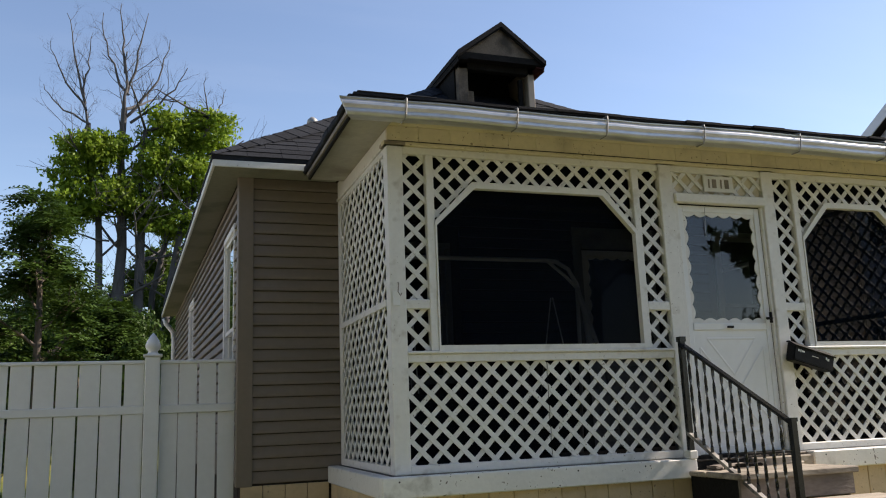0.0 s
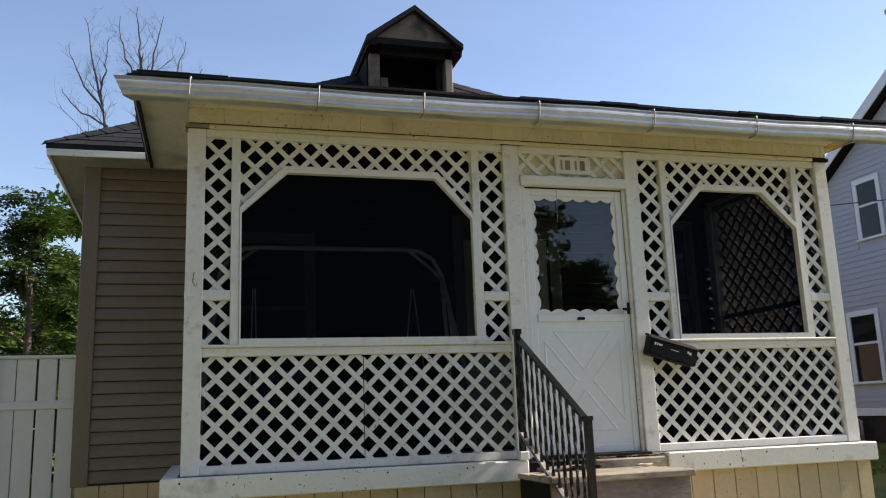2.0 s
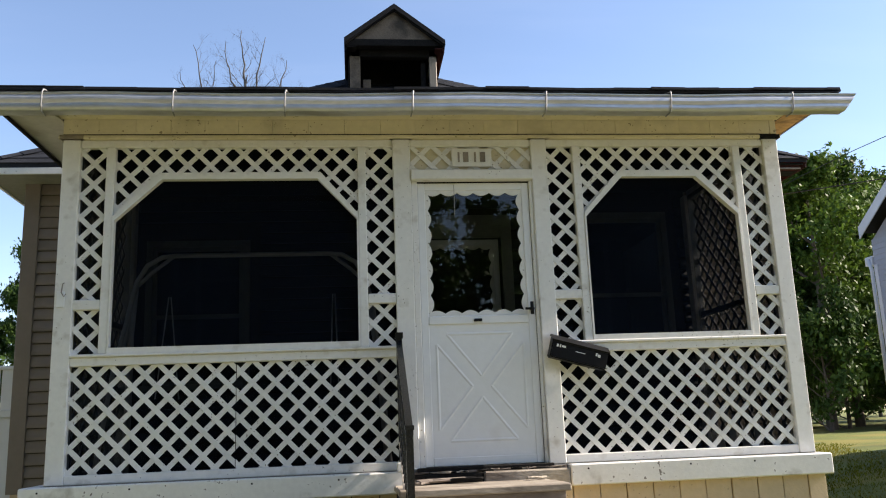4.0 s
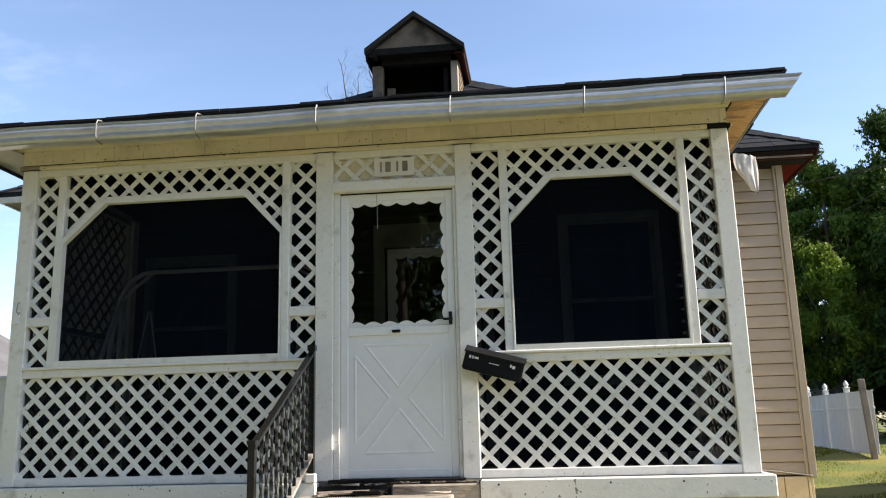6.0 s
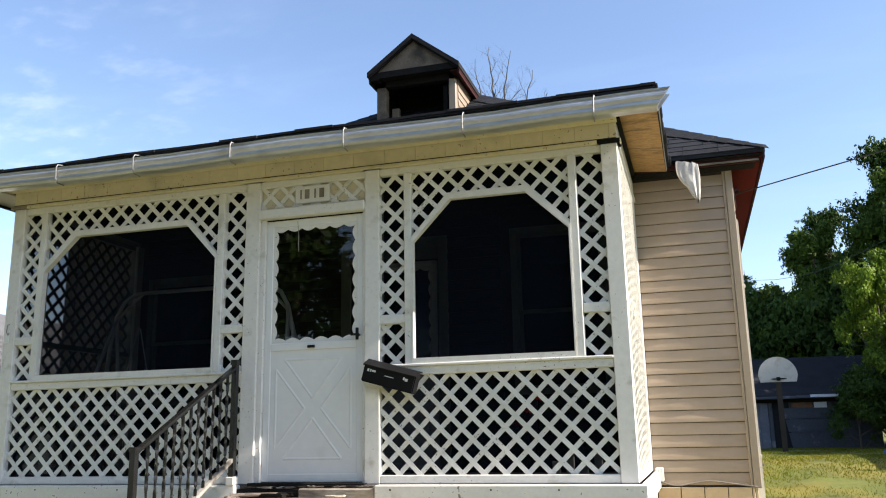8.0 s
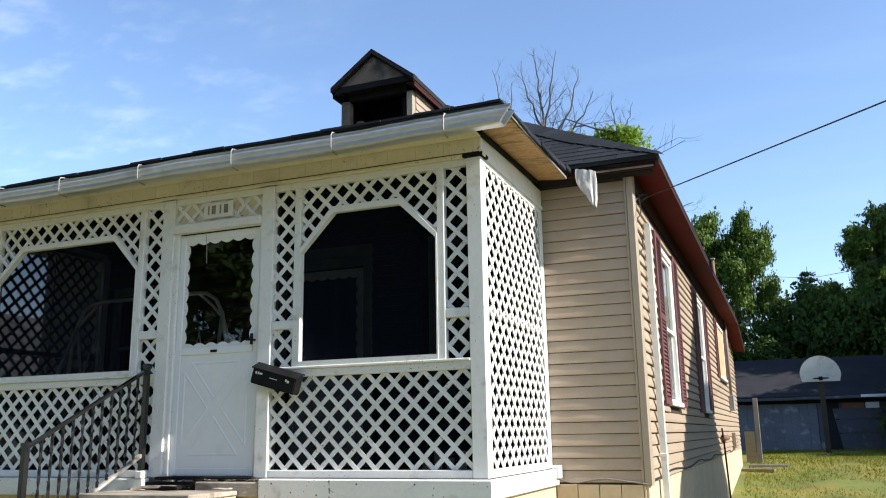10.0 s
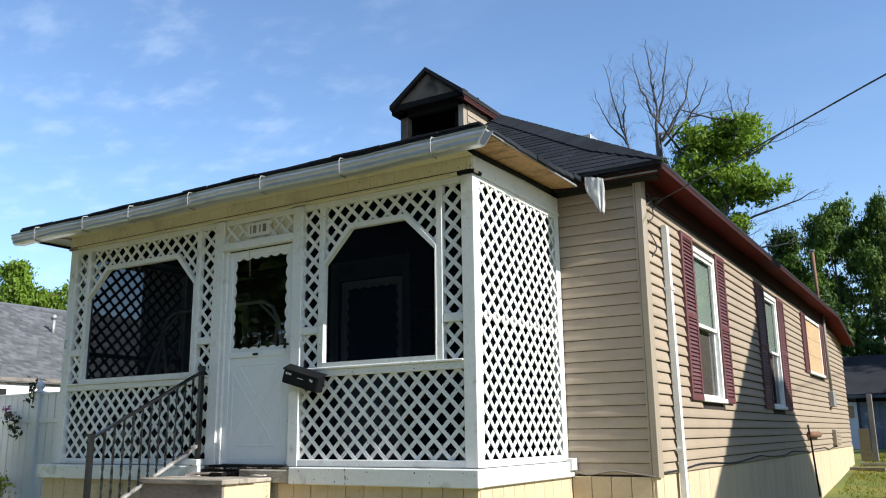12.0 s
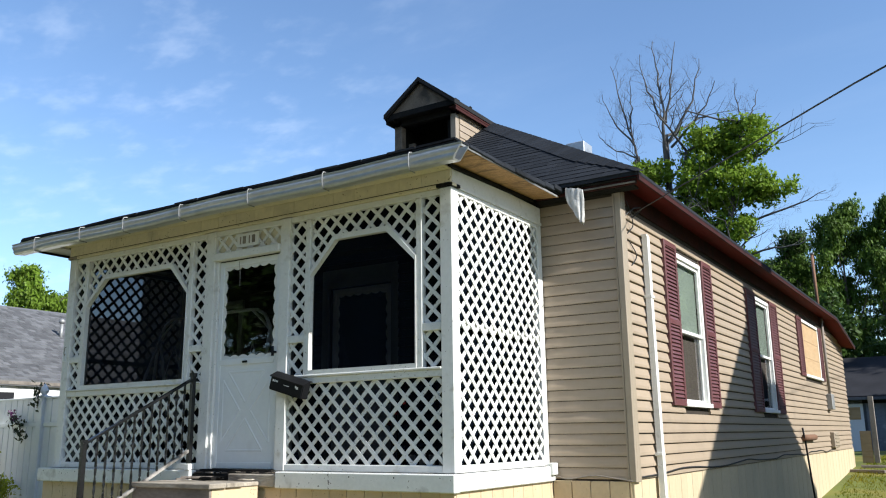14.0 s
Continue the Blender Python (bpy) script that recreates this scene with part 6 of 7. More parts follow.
# three low shrubs behind the white fence are added to darken its board gaps
for ob, x, y, s, turn, sz in (
        # the farthest trees on the right are out of view, added to shade the garage
        (oak, 21.6, 37, 1.0, 1.0, 1.0), (oak, 26.0, 40.5, 1.0, 3.0, 1.0), (oak, 23.0, 42.5, 0.9, 4.2, 0.95), (oak, 24.5, 33, 1.0, 2.2, 0.82), (ash, 11.2, 44.5, 0.6, 3.0, 0.72), (oak, 14.6, 46, 0.72, 4.0, 0.85), (ash, 5.4, 46, 0.62, 2.0, 1.12), (ash, 7.7, 46.5, 0.5, 0.6, 1.12), (ash, 16.4, 42, 0.8, 0.9, 1.0), (bush, 13.2, 42, 1.3, 0.4, 1.7), (bush, 15.6, 40, 1.3, 2.4, 1.8), (bush, 9.6, 43, 1.2, 1.4, 1.6), (fir, 10.9, 54, 0.7, 0.4, 0.80), (ash, 21.5, 30.0, 1.0, 0.6, 0.95),
        (lime, 15.4, 41.5, 0.9, 2.0, 1.0), (lime, 12.2, 41.0, 0.75, 1.2, 0.85), (lime, 14.0, 33.4, 0.80, 3.2, 0.92), (bush, 12.9, 33.3, 0.50, 0.9, 0.62), (bush, 14.3, 32.8, 0.60, 2.2, 0.62), (bush, 15.2, 34.5, 0.60, 4.1, 0.60), (bush, 23.5, 46, 1.5, 0.3, 1.3), (bush, 25.6, 47.5, 1.4, 2.9, 0.9), (bush, 22.0, 39.5, 1.1, 5.0, 0.7), (bush, 23.8, 40.5, 1.1, 1.1, 0.7), (bush, 20.8, 39.0, 1.0, 3.9, 0.6), (bush, 28, 46, 1.6, 1.3, 1.3), (bush, 32.5, 46, 1.6, 2.3, 1.3), (bush, 37, 45, 1.6, 3.3, 1.3), (bush, 42, 48, 1.8, 4.3, 1.4), (bush, 40, 58, 2.0, 5.3, 1.6), (bush, 47, 66, 2.2, 0.7, 1.7), (bush, 54, 74, 2.4, 1.7, 1.8), (bush, 11.0, 41.5, 1.2, 1.0, 1.4), (bush, 20.0, 27.5, 0.9, 1.9, 1.1),
        (ash, 3.2, 45, 0.6, 1.3, 0.86), (oak, 2.6, 48, 0.8, 2.9, 0.82), (ash, 1.6, 50, 0.9, 5.1, 0.95), (ash, 0.5, 46, 1.0, 0.2, 0.9), (bush, 5.0, 40, 1.3, 0.9, 1.4), (bush, 2.0, 41, 1.3, 2.2, 1.5),
        (oak, -6.8, 31, 0.7, 0.5, 0.40), (oak, -5.2, 44, 0.8, 2.5, 0.66), (oak, -4.6, 46, 0.8, 1.1, 0.6), (fir, -4.2, 34, 0.75, 0.3, 0.48), (ash, -6.0, 29, 0.52, 1.5, 0.42), (bush, -2.6, 30, 0.8, 2.5, 1.1), (bush, -0.2, 31, 0.8, 3.6, 1.0), (oak, -8.5, 33, 0.6, 0.1, 0.6), (fir, -2.2, 36, 0.6, 1.9, 0.5), (bush, -4.6, 31, 0.7, 0.6, 0.9), (ash, -5.5, 38, 0.8, 2.4, 0.5), (bush, 1.8, 34, 1.0, 4.4, 1.2),
        (ash, 26.0, 32, 0.55, 1.4, 0.84), (oak, 28.5, 36.5, 0.9, 2.4, 0.85), (oak, 31.0, 40.0, 0.9, 0.4, 0.9), (bush, 24, 27, 1.0, 2.4, 0.9), (bush, 26, 28, 1.1, 0.9, 1.0), (bush, -0.6, 10.6, 0.30, 0.4, 0.36), (bush, -2.3, 10.9, 0.36, 1.9, 0.38), (bush, -4.2, 11.0, 0.36, 3.1, 0.38), (lime, -16.8, 16.5, 0.9, 0.8, 0.93), (lime, -19.5, 13.0, 0.9, 2.8, 0.88),
        (bush, 20.4, 33, 1.2, 2.0, 1.1), (bush, 22.6, 35, 1.3, 2.9, 1.2), (bush, 25.5, 37, 1.3, 3.8, 1.2), (bush, 28.5, 36, 1.3, 4.7, 1.2), (bush, 31.5, 34, 1.3, 5.6, 1.2), (bush, 29.0, 30, 1.2, 0.7, 1.1), (bush, 34.5, 31, 1.4, 1.6, 1.2), (bush, 22.5, 30.5, 1.1, 2.3, 1.0), (bush, -9.2, 29, 0.9, 0.9, 0.9), (bush, -11.8, 31, 1.1, 2.1, 1.0), (bush, -14.5, 33, 1.2, 3.1, 1.1), (bush, -7.4, 36, 1.1, 4.0, 1.2)):
    put(ob, x, y, s, turn, sz)
elder = broadleaf("box_elder", 13.4, 3.9, 67, M_leaf, 44000, 0.18, "tall narrow-topped box elder behind the sheds", 0.15, 0.42, 480)
elder.matrix_basis = Matrix.LocRotScale((19.0, 38.5, ground_z(19.0, 38.5)), Euler((0, 0, 0.3)), (1.0, 1.0, 1.04))
put(elder, 13.2, 41.0, 0.7, 2.9, 0.80)
put(elder, 17.4, 41.5, 0.85, 4.4, 1.06)
put(elder, 21.4, 36.5, 0.8, 5.4, 0.95)
sumac = broadleaf("sumac_tree", 8.3, 2.3, 41, M_leaf2, 13000, 0.17, "feathery-leaved sumac tree behind the white fence", 0.2, feathered=True)
sumac.matrix_basis = Matrix.LocRotScale((-2.75, 24.0, ground_z(-2.75, 24.0)), Euler((0, 0, 0.3)), (1, 1, 1))
put(sumac, -4.9, 27.0, 1.0, 2.1, 0.62)
put(sumac, -1.5, 30.0, 0.9, 4.0, 0.72)
golden = broadleaf("golden_shrub", 1.9, 0.42, 19, M_gold, 12000, 0.06, "golden yellow-green shrub in front of the white fence", 0.08, 0.13, 240)
golden.matrix_basis = Matrix.LocRotScale((-2.45, 6.85, ground_z(-2.45, 6.85)), Euler((0, 0, 0.4)), (1, 1, 1))
# street trees opposite the house, and unseen nearer ones added to block sky light
street = broadleaf("street_tree", 13.0, 5.2, 97, M_leaf2, 6500, 0.42, "large dark street tree opposite the house", 0.25, 0.75)
street.matrix_basis = Matrix.LocRotScale((-24, -14, 0), Euler((0, 0, 0.9)), (1, 1, 1))
for ob, x, y, s, turn, sz, lab in ((street, -4.9, 2.2, 0.42, 2.9, 0.62, "unseen tree added to block sky light from the left wall"), (street, -4.6, -1.6, 0.44, 1.7, 0.66, "unseen tree added to block sky light from the left wall"), (street, -3.4, -6.0, 1.0, 2.2, 1.0, "unseen tree added front left to dim the house front"), (street, 2.0, -10.5, 1.0, 4.2, 0.95, "unseen tree added across the front to dim the house"), (street, -6.2, -4.6, 0.95, 0.2, 0.95, "unseen tree added front left to dim the house front"), (street, -11.5, -3.0, 0.9, 1.2, 0.9, "unseen tree added front left to dim the house front"), (street, 14.6, -15, 0.6, 0.4, 0.52, "leafy street tree opposite the house"), (street, 11.5, -16.5, 1.0, 2.6, 0.66, "large dark street tree opposite the house"), (street, -9, -21, 1.0, 0.7, 0.9, "large dark street tree opposite the house"), (street, -1.5, -25, 1.0, 2.1, 0.95, "leafy street tree opposite the house"), (street, 5.5, -20, 0.9, 3.3, 0.85, "large dark street tree opposite the house"), (street, 11, -27, 1.1, 4.3, 0.9, "leafy street tree opposite the house"), (street, 18, -24, 0.8, 5.3, 0.55, "large dark street tree opposite the house"), (street, 27, -18, 1.0, 1.3, 1.0, "leafy street tree opposite the house"), (street, -18, -18, 1.0, 0.3, 1.0, "leafy street tree opposite the house"),
                              (bush, -5, -18, 1.6, 0.5, 1.3, "broad hedge shrub across the street"), (bush, 1.5, -19, 1.6, 1.5, 1.2, "broad hedge shrub across the street"), (bush, 9, -18.5, 1.6, 2.5, 1.3, "broad hedge shrub across the street"), (bush, 14, -19, 1.6, 3.5, 1.2, "broad hedge shrub across the street")):
    put(ob, x, y, s, turn, sz, lab)

# the half-dead locust behind the house
rng = np.random.default_rng(5)
locust = thing("locust_tree", (-0.9, 40.5, 0.6), "tall half-dead locust with bare grey top branches above green leaves", "tree")
L0 = Vector((-0.9, 40.5, 0.4))
bm_live, tips, dead_tips = bmesh.new(), [], []
for (dx, dy), (tx, ty), h, r in (((-0.6, 0), (-0.7, 0.3), 16.0, 0.34), ((0.3, 0.2), (0.2, 0.2), 15.0, 0.30), ((-1.0, 0.3), (-2.2, 0.2), 15.2, 0.24), ((0.9, -0.2), (3.2, 0.0), 15.8, 0.24), ((0.2, 0.6), (1.9, 0.8), 12.5, 0.22)):
    pts = []
    for i in range(8):
        t = i / 7
        pts.append(L0 + Vector((dx + (tx - dx) * t ** 1.4 + rng.normal(0, 0.10), dy + (ty - dy) * t + rng.normal(0, 0.10), h * t)))
    tube(bm_live, pts, [r * (1 - 0.085 * i) for i in range(8)], 8, caps=False)
    for i in range(8):
        a = i * 2.4 + rng.uniform(-0.6, 0.6)
        k = int(rng.integers(3, 8))
        grow(bm_live, pts[k], (math.cos(a), math.sin(a) * 0.8, rng.uniform(0.1, 0.7)), rng.uniform(1.5, 3.0), r * 0.25, 2, rng, tips)
part("trunk", bm_live, M_dead, locust, "", True)


def dead_limb(a, b, r, twigs, reach, bow=0.3):
    """A bare limb from a to b, bowed outwards, with forking twigs that turn upwards."""
    bm = bmesh.new()
    A, B = Vector(a), Vector(b)
    out = Vector(((B - A).x, (B - A).y, 0))
    pts = []
    for i in range(9):
        t = i / 8
        pts.append(A.lerp(B, t) + out * bow * math.sin(math.pi * t) * 0.5 + Vector(rng.normal(0, 0.05, 3)))
    tube(bm, pts, [r * (1 - 0.1 * i) for i in range(9)], 6, caps=False)
    d = (B - A).normalized()
    for k in range(twigs):
        i = 1 + int(7 * (k + 0.5) / twigs)
        s = Vector(rng.normal(0, 1, 3))
        s -= d * s.dot(d)
        grow(bm, pts[i], d * 0.55 + s.normalized() * 0.75 + Vector((0, 0, 0.35)), reach * rng.uniform(0.55, 1.1) * (1.15 - 0.08 * i), r * 0.36 * (1.05 - 0.09 * i), 3, rng, dead_tips, 0.2, (3, 4))
    part("dead_limb", bm, M_dead, locust, "bare dead grey limb", True)


for a, b, r, n, reach in (
        ((-1.5, 40.5, 14.5), (-1.6, 40.3, 19.4), 0.14, 6, 1.7), ((-1.55, 40.4, 18.0), (-1.9, 40.5, 21.8), 0.075, 6, 1.3), ((-1.55, 40.4, 17.0), (-2.8, 40.8, 21.3), 0.07, 6, 1.3), ((-1.5, 40.5, 17.2), (-0.7, 40.2, 21.3), 0.075, 6, 1.3),
        ((-1.4, 40.5, 16.0), (0.5, 40.7, 20.2), 0.08, 6, 1.3), ((-1.3, 40.5, 15.6), (1.3, 40.1, 18.6), 0.07, 6, 1.2), ((-3.0, 40.6, 14.0), (-3.5, 40.7, 18.2), 0.10, 6, 1.4), ((-3.3, 40.6, 16.6), (-4.2, 40.4, 21.0), 0.065, 6, 1.2),
        ((-3.2, 40.6, 16.2), (-5.0, 40.8, 19.6), 0.06, 6, 1.2), ((-3.05, 40.5, 15.4), (-5.2, 40.3, 17.2), 0.05, 5, 1.0), ((-3.4, 40.6, 17.2), (-3.1, 40.3, 20.0), 0.05, 5, 1.0),
        ((2.3, 40.5, 15.6), (2.1, 40.4, 18.3), 0.06, 5, 0.9), ((2.4, 40.5, 16.0), (3.1, 40.6, 17.9), 0.045, 4, 0.8),
        ((2.4, 40.4, 11.2), (5.6, 40.2, 12.2), 0.06, 5, 1.2), ((2.2, 40.4, 9.6), (5.0, 40.1, 9.9), 0.055, 5, 1.1), ((1.6, 40.4, 7.6), (4.2, 40.2, 7.4), 0.05, 5, 1.1), ((-2.0, 40.4, 9.8), (-4.6, 40.2, 10.6), 0.05, 5, 1.1)):
    dead_limb(a, b, r, n, reach)
lobes, radii = [], []
for x, y, z, rx, rz, n in ((1.5, 0.2, 14.9, 1.5, 1.3, 46), (3.1, 0, 15.0, 1.5, 1.2, 44), (4.1, 0.2, 12.4, 1.2, 0.6, 18), (2.6, 0, 12.6, 1.6, 1.2, 44), (0.6, -0.3, 12.6, 1.1, 1.5, 38), (2.2, 0, 10.6, 1.4, 1.0, 30), (0.4, -0.2, 10.6, 1.1, 0.8, 22),
                           (-2.5, -0.3, 13.2, 1.4, 1.5, 48), (-1.4, -0.6, 13.8, 0.9, 0.9, 20), (-2.9, 0, 11.0, 1.4, 1.1, 34), (-1.0, -0.8, 11.4, 1.2, 1.0, 30), (-4.0, 0, 10.0, 1.1, 0.8, 20), (2.6, 0.3, 8.6, 1.0, 0.8, 16)):
    d = rng.normal(0, 1, (n, 3))
    d *= (rng.uniform(0.45, 1.0, n) / np.linalg.norm(d, axis=1))[:, None]
    lobes.append(d * np.array([rx, rx, rz]) + np.array([x, y, z]))
    radii.append(rng.uniform(0.28, 0.62, n))
lobes = np.concatenate(lobes)
c, d = clumps(lobes, np.concatenate(radii), 34000, rng)
me = leaves(c, 0.22, rng, d)
me.transform(Matrix.Translation(L0 - Vector((-0.9, 40.5, 0.6))))
link("crown", me, M_leaf3, locust, "clumps of fresh green leaves")

# ---- pale house next door, gable towards this house ----
nb = thing("neighbour_house", (19, 12, 0.5), "pale blue-white clapboard house with steep gable", "house")
NX, NY0, NY1, NA = 15.0, 8.45, 16.45, 12.14
NE, NT = 4.95, 7.74            # eave and top of its gable wall
bm = bmesh.new()
prism(bm, [(NY0, 1.05), (NY1, 1.05), (NY1, NE), (NA, NT), (NY0, NE)], "x", NX, NX + 9)
nbw = part("wall", bm, M_nbwall, nb)
z = 1.22
while z < 7.45:
    lo, hi = NY0, NY1
    if z > NE - 0.1:
        k = min(1.0, max(0.0, (z + 0.13 - NE) / (NT - NE)))
        lo, hi = NY0 + (NA - NY0) * k, NY1 + (NA - NY1) * k
    for p, q in [(lo, hi)]:
        spans2 = [(p, q)]
        for h0, h1, g0, g1 in ((13.62, 14.60, 1.66, 3.26), (13.12, 13.95, 4.60, 6.0)):
            if z + 0.12 > g0 and z < g1:
                spans2 = [s for a, b in spans2 for s in ((a, min(b, h0)), (max(a, h1), b)) if s[1] - s[0] > 0.05]
        for a, b in spans2:
            bm = bmesh.new()
            prism(bm, [(NX - 0.001, z), (NX - 0.02, z), (NX - 0.006, z + 0.125), (NX - 0.001, z + 0.125)], "y", a, b)
            part("clapboard", bm, M_nbwall, nbw)
    z += 0.117
part("base_band", bbox(NX - 0.03, NX - 0.002, NY0, NY1 + 0.02, 1.05, 1.21, 0.004), M_nbtrim, nb)
part("corner_board", bbox(NX - 0.03, NX - 0.002, NY1 - 0.10, NY1 + 0.02, 1.215, 4.42, 0.004), M_nbtrim, nb)
bm = bmesh.new()
box(bm, NX + 0.05, NX + 8.9, NY0 + 0.06, NY1 - 0.06, 0.2, 1.05)
# dark brown colour holds the shade below the clapboards
part("foundation", bm, M_sheath, nb, "foundation band darkened for the shade under the siding")
for s, ye, ze in ((1, 16.44, 5.25), (-1, 8.30, 5.10)):
    bm = bmesh.new()
    prism(bm, [(NA, 7.96), (ye, ze), (ye, ze - 0.13), (NA, 7.81)], "x", NX - 0.25, NX + 9.4)
    part("roof", bm, M_darkroof, nb)
    bm = bmesh.new()
    prism(bm, [(NA, 7.97), (ye + s * 0.02, ze + 0.01), (ye + s * 0.02, ze - 0.25), (NA, 7.72)], "x", NX - 0.275, NX - 0.252)
    part("rake_board", bm, M_nbtrim, nb)
M_brick = mat("weathered_brick", (0.24, 0.12, 0.085), 0.85, 0.25, 6.0, 40, 0.4, 60, rnd=0.15)
flue = part("chimney", bbox(15.21, 15.79, 11.96, 12.57, 7.2, 9.2, 0.01), M_brick, nb, "brick ridge chimney")
part("chimney_cap", bbox(15.17, 15.83, 11.92, 12.61, 9.2, 9.3, 0.01), M_concrete, flue)
part("eave_return", bbox(NX - 0.05, NX + 0.2, NY1 + 0.025, NY1 + 0.28, 4.42, 4.62, 0.01), M_nbtrim, nb)
bm = bmesh.new()
tube(bm, [(NX - 0.06, NY1 + 0.12, 4.55), (NX - 0.06, NY1 + 0.06, 4.3), (NX - 0.06, NY1 + 0.08, 0.9)], 0.04, 8)
part("downspout", bm, M_nbtrim, nb, "", True)
for y0, y1, z0, z1 in ((13.66, 14.56, 1.70, 3.22), (13.16, 13.91, 4.64, 5.96)):
    win = part("window", bbox(NX - 0.04, NX - 0.002, y0, y1, z1 - 0.11, z1, 0.004), M_nbtrim, nb)
    part("casing", bbox(NX - 0.04, NX - 0.002, y0, y0 + 0.11, z0 + 0.05, z1 - 0.11, 0.004), M_nbtrim, win)
    part("casing", bbox(NX - 0.04, NX - 0.002, y1 - 0.11, y1, z0 + 0.05, z1 - 0.11, 0.004), M_nbtrim, win)
    part("sill", bbox(NX - 0.07, NX - 0.002, y0 - 0.03, y1 + 0.03, z0, z0 + 0.05, 0.004), M_nbtrim, win)
    part("backing", bbox(NX - 0.008, NX - 0.004, y0 + 0.11, y1 - 0.11, z0 + 0.05, z1 - 0.11, 0), M_dark, win)
    zm = (z0 + z1) / 2 + 0.05
    part("meeting_rail", bbox(NX - 0.03, NX - 0.012, y0 + 0.11, y1 - 0.11, zm, zm + 0.05, 0.003), M_nbtrim, win)
    for lo, hi in ((z0 + 0.05, zm), (zm + 0.05, z1 - 0.11)):
        bm = bmesh.new()
        bm.faces.new([bm.verts.new(v) for v in ((NX - 0.015, y0 + 0.11, lo), (NX - 0.015, y1 - 0.11, lo), (NX - 0.015, y1 - 0.11, hi), (NX - 0.015, y0 + 0.11, hi))])
        part("pane", bm, M_farglass, win)
gas = thing("gas_meter", (14.8, 14.5, 0.55), "grey gas meter on pipes against the neighbour wall", "meter")
bm = bmesh.new()
tube(bm, [(14.82, 14.35, 0.5), (14.82, 14.35, 0.95), (14.82, 14.5, 1.0), (14.82, 14.68, 0.95), (14.82, 14.68, 0.55)], 0.03, 8)
part("pipe", bm, M_galv, gas, "", True)
part("meter_body", bbox(14.7, 14.92, 14.38, 14.66, 0.66, 0.95, 0.04), M_galv, gas)
cable("gable_line", [(14.84, 13.75, 6.85), (14.3, 15.6, 6.74), (11.2, 29, 6.3), (7.0, 47.4, 9.8)], 0.008, "thin black wire running from the gable to the pole")

# ---- low white house behind the fence ----
lh = thing("white_cottage", (-9.5, 10, 0), "white cottage with grey shingle roof behind the fence", "house")
bm = bmesh.new()
box(bm, -13.2, -5.63, 2.0, 20.0, 0.0, 2.50)
part("wall", bm, M_white, lh)
for x0, x1, y0, y1, z0, z1 in ((-5.63, -5.60, 8.98, 9.28, 1.75, 2.30),):
    win = part("window", bbox(x0, x1, y0 - 0.06, y1 + 0.06, z0 - 0.06, z1 + 0.06, 0.004), M_white, lh)
    part("pane", bbox(x1, x1 + 0.004, y0, y1, z0, z1, 0), M_dark, win)
bm = bmesh.new()
prism(bm, [(-5.55, 2.55), (-9.5, 4.62), (-13.5, 2.55), (-13.5, 2.43), (-9.5, 4.50), (-5.55, 2.43)], "y", 1.6, 20.4)
lroof = part("roof", bm, M_nbroof, lh)
part("fascia", bbox(-5.56, -5.54, 1.6, 20.4, 2.45, 2.52, 0.004), M_grey, lh)
sl = math.hypot(3.95, 2.07)
courses = bmesh.new()
for r in range(31):
    t0 = r * 0.14 / sl
    x, z = -5.55 - 3.95 * t0, 2.55 + 2.07 * t0
    for k in range(60):
        y = 6.0 + k * 0.155 + (0.075 if r % 2 else 0) + random.uniform(-0.02, 0.02)
        dz = random.uniform(0.008, 0.018)
        vs = [courses.verts.new(v) for v in ((x, y, z + dz), (x, y + 0.15, z + dz), (x - 0.135, y + 0.15, z + 0.074), (x - 0.135, y, z + 0.074), (x, y, z), (x, y + 0.15, z))]
        courses.faces.new((vs[0], vs[1], vs[2], vs[3]))
        courses.faces.new((vs[4], vs[5], vs[1], vs[0]))
tagged(part("shingles", courses, M_nbroof, lroof), kind="stuff")

# ---- garage, hoop and back fence ----
gar = thing("garage", (10.0, 37, 0.6), "old blue-grey garage with dark shingle roof and peeling doors", "garage")
GX0, GX1, GY = 5.5, 13.9, 34.6
M_peel = mat("peeling_blue_paint", (0.12, 0.135, 0.17), 0.75, 0.2, 1.2, 20, 0.3, 40, stain=(0.40, 0.42, 0.45), amount=0.75, ss=2.6, edge=0.58, rnd=0.06)
bm = bmesh.new()
box(bm, GX0, GX1, GY + 0.03, GY + 6, 0.3, 2.62)
part("wall", bm, M_garage, gar)
bm = bmesh.new()
prism(bm, [(GY - 0.45, 2.60), (GY + 3.0, 4.26), (GY + 6.4, 2.60), (GY + 6.4, 2.50), (GY + 3.0, 4.16), (GY - 0.45, 2.50)], "x", GX0 - 0.3, GX1 + 0.3)
part("roof", bm, M_darkroof, gar)
for x0, x1, dz, m in ((GX0 - 0.3, 9.3, -0.02, M_garage), (9.31, 11.0, 0.0, M_garage), (11.01, GX1 + 0.3, 0.012, M_garage)):
    part("fascia", bbox(x0, x1, GY - 0.48, GY - 0.452, 2.47 + dz, 2.57 + dz, 0.004), m, gar)
for i in range(10):
    x = 6.9 + i * 0.31
    part("door_board", bbox(x, x + 0.302, GY - 0.02, GY + 0.025, 0.45, 2.33, 0.004), M_peel, gar, "peeling pale blue door board")
part("door_rail", bbox(6.9, 10.0, GY - 0.035, GY - 0.021, 1.50, 1.60, 0.004), M_peel, gar)
part("door_lintel", bbox(6.8, GX1, GY - 0.05, GY + 0.028, 2.34, 2.46, 0.006), M_char, gar, "dark door lintel")
part("door_post", bbox(10.01, 10.15, GY - 0.05, GY + 0.028, 0.45, 2.34, 0.006), M_garage, gar)
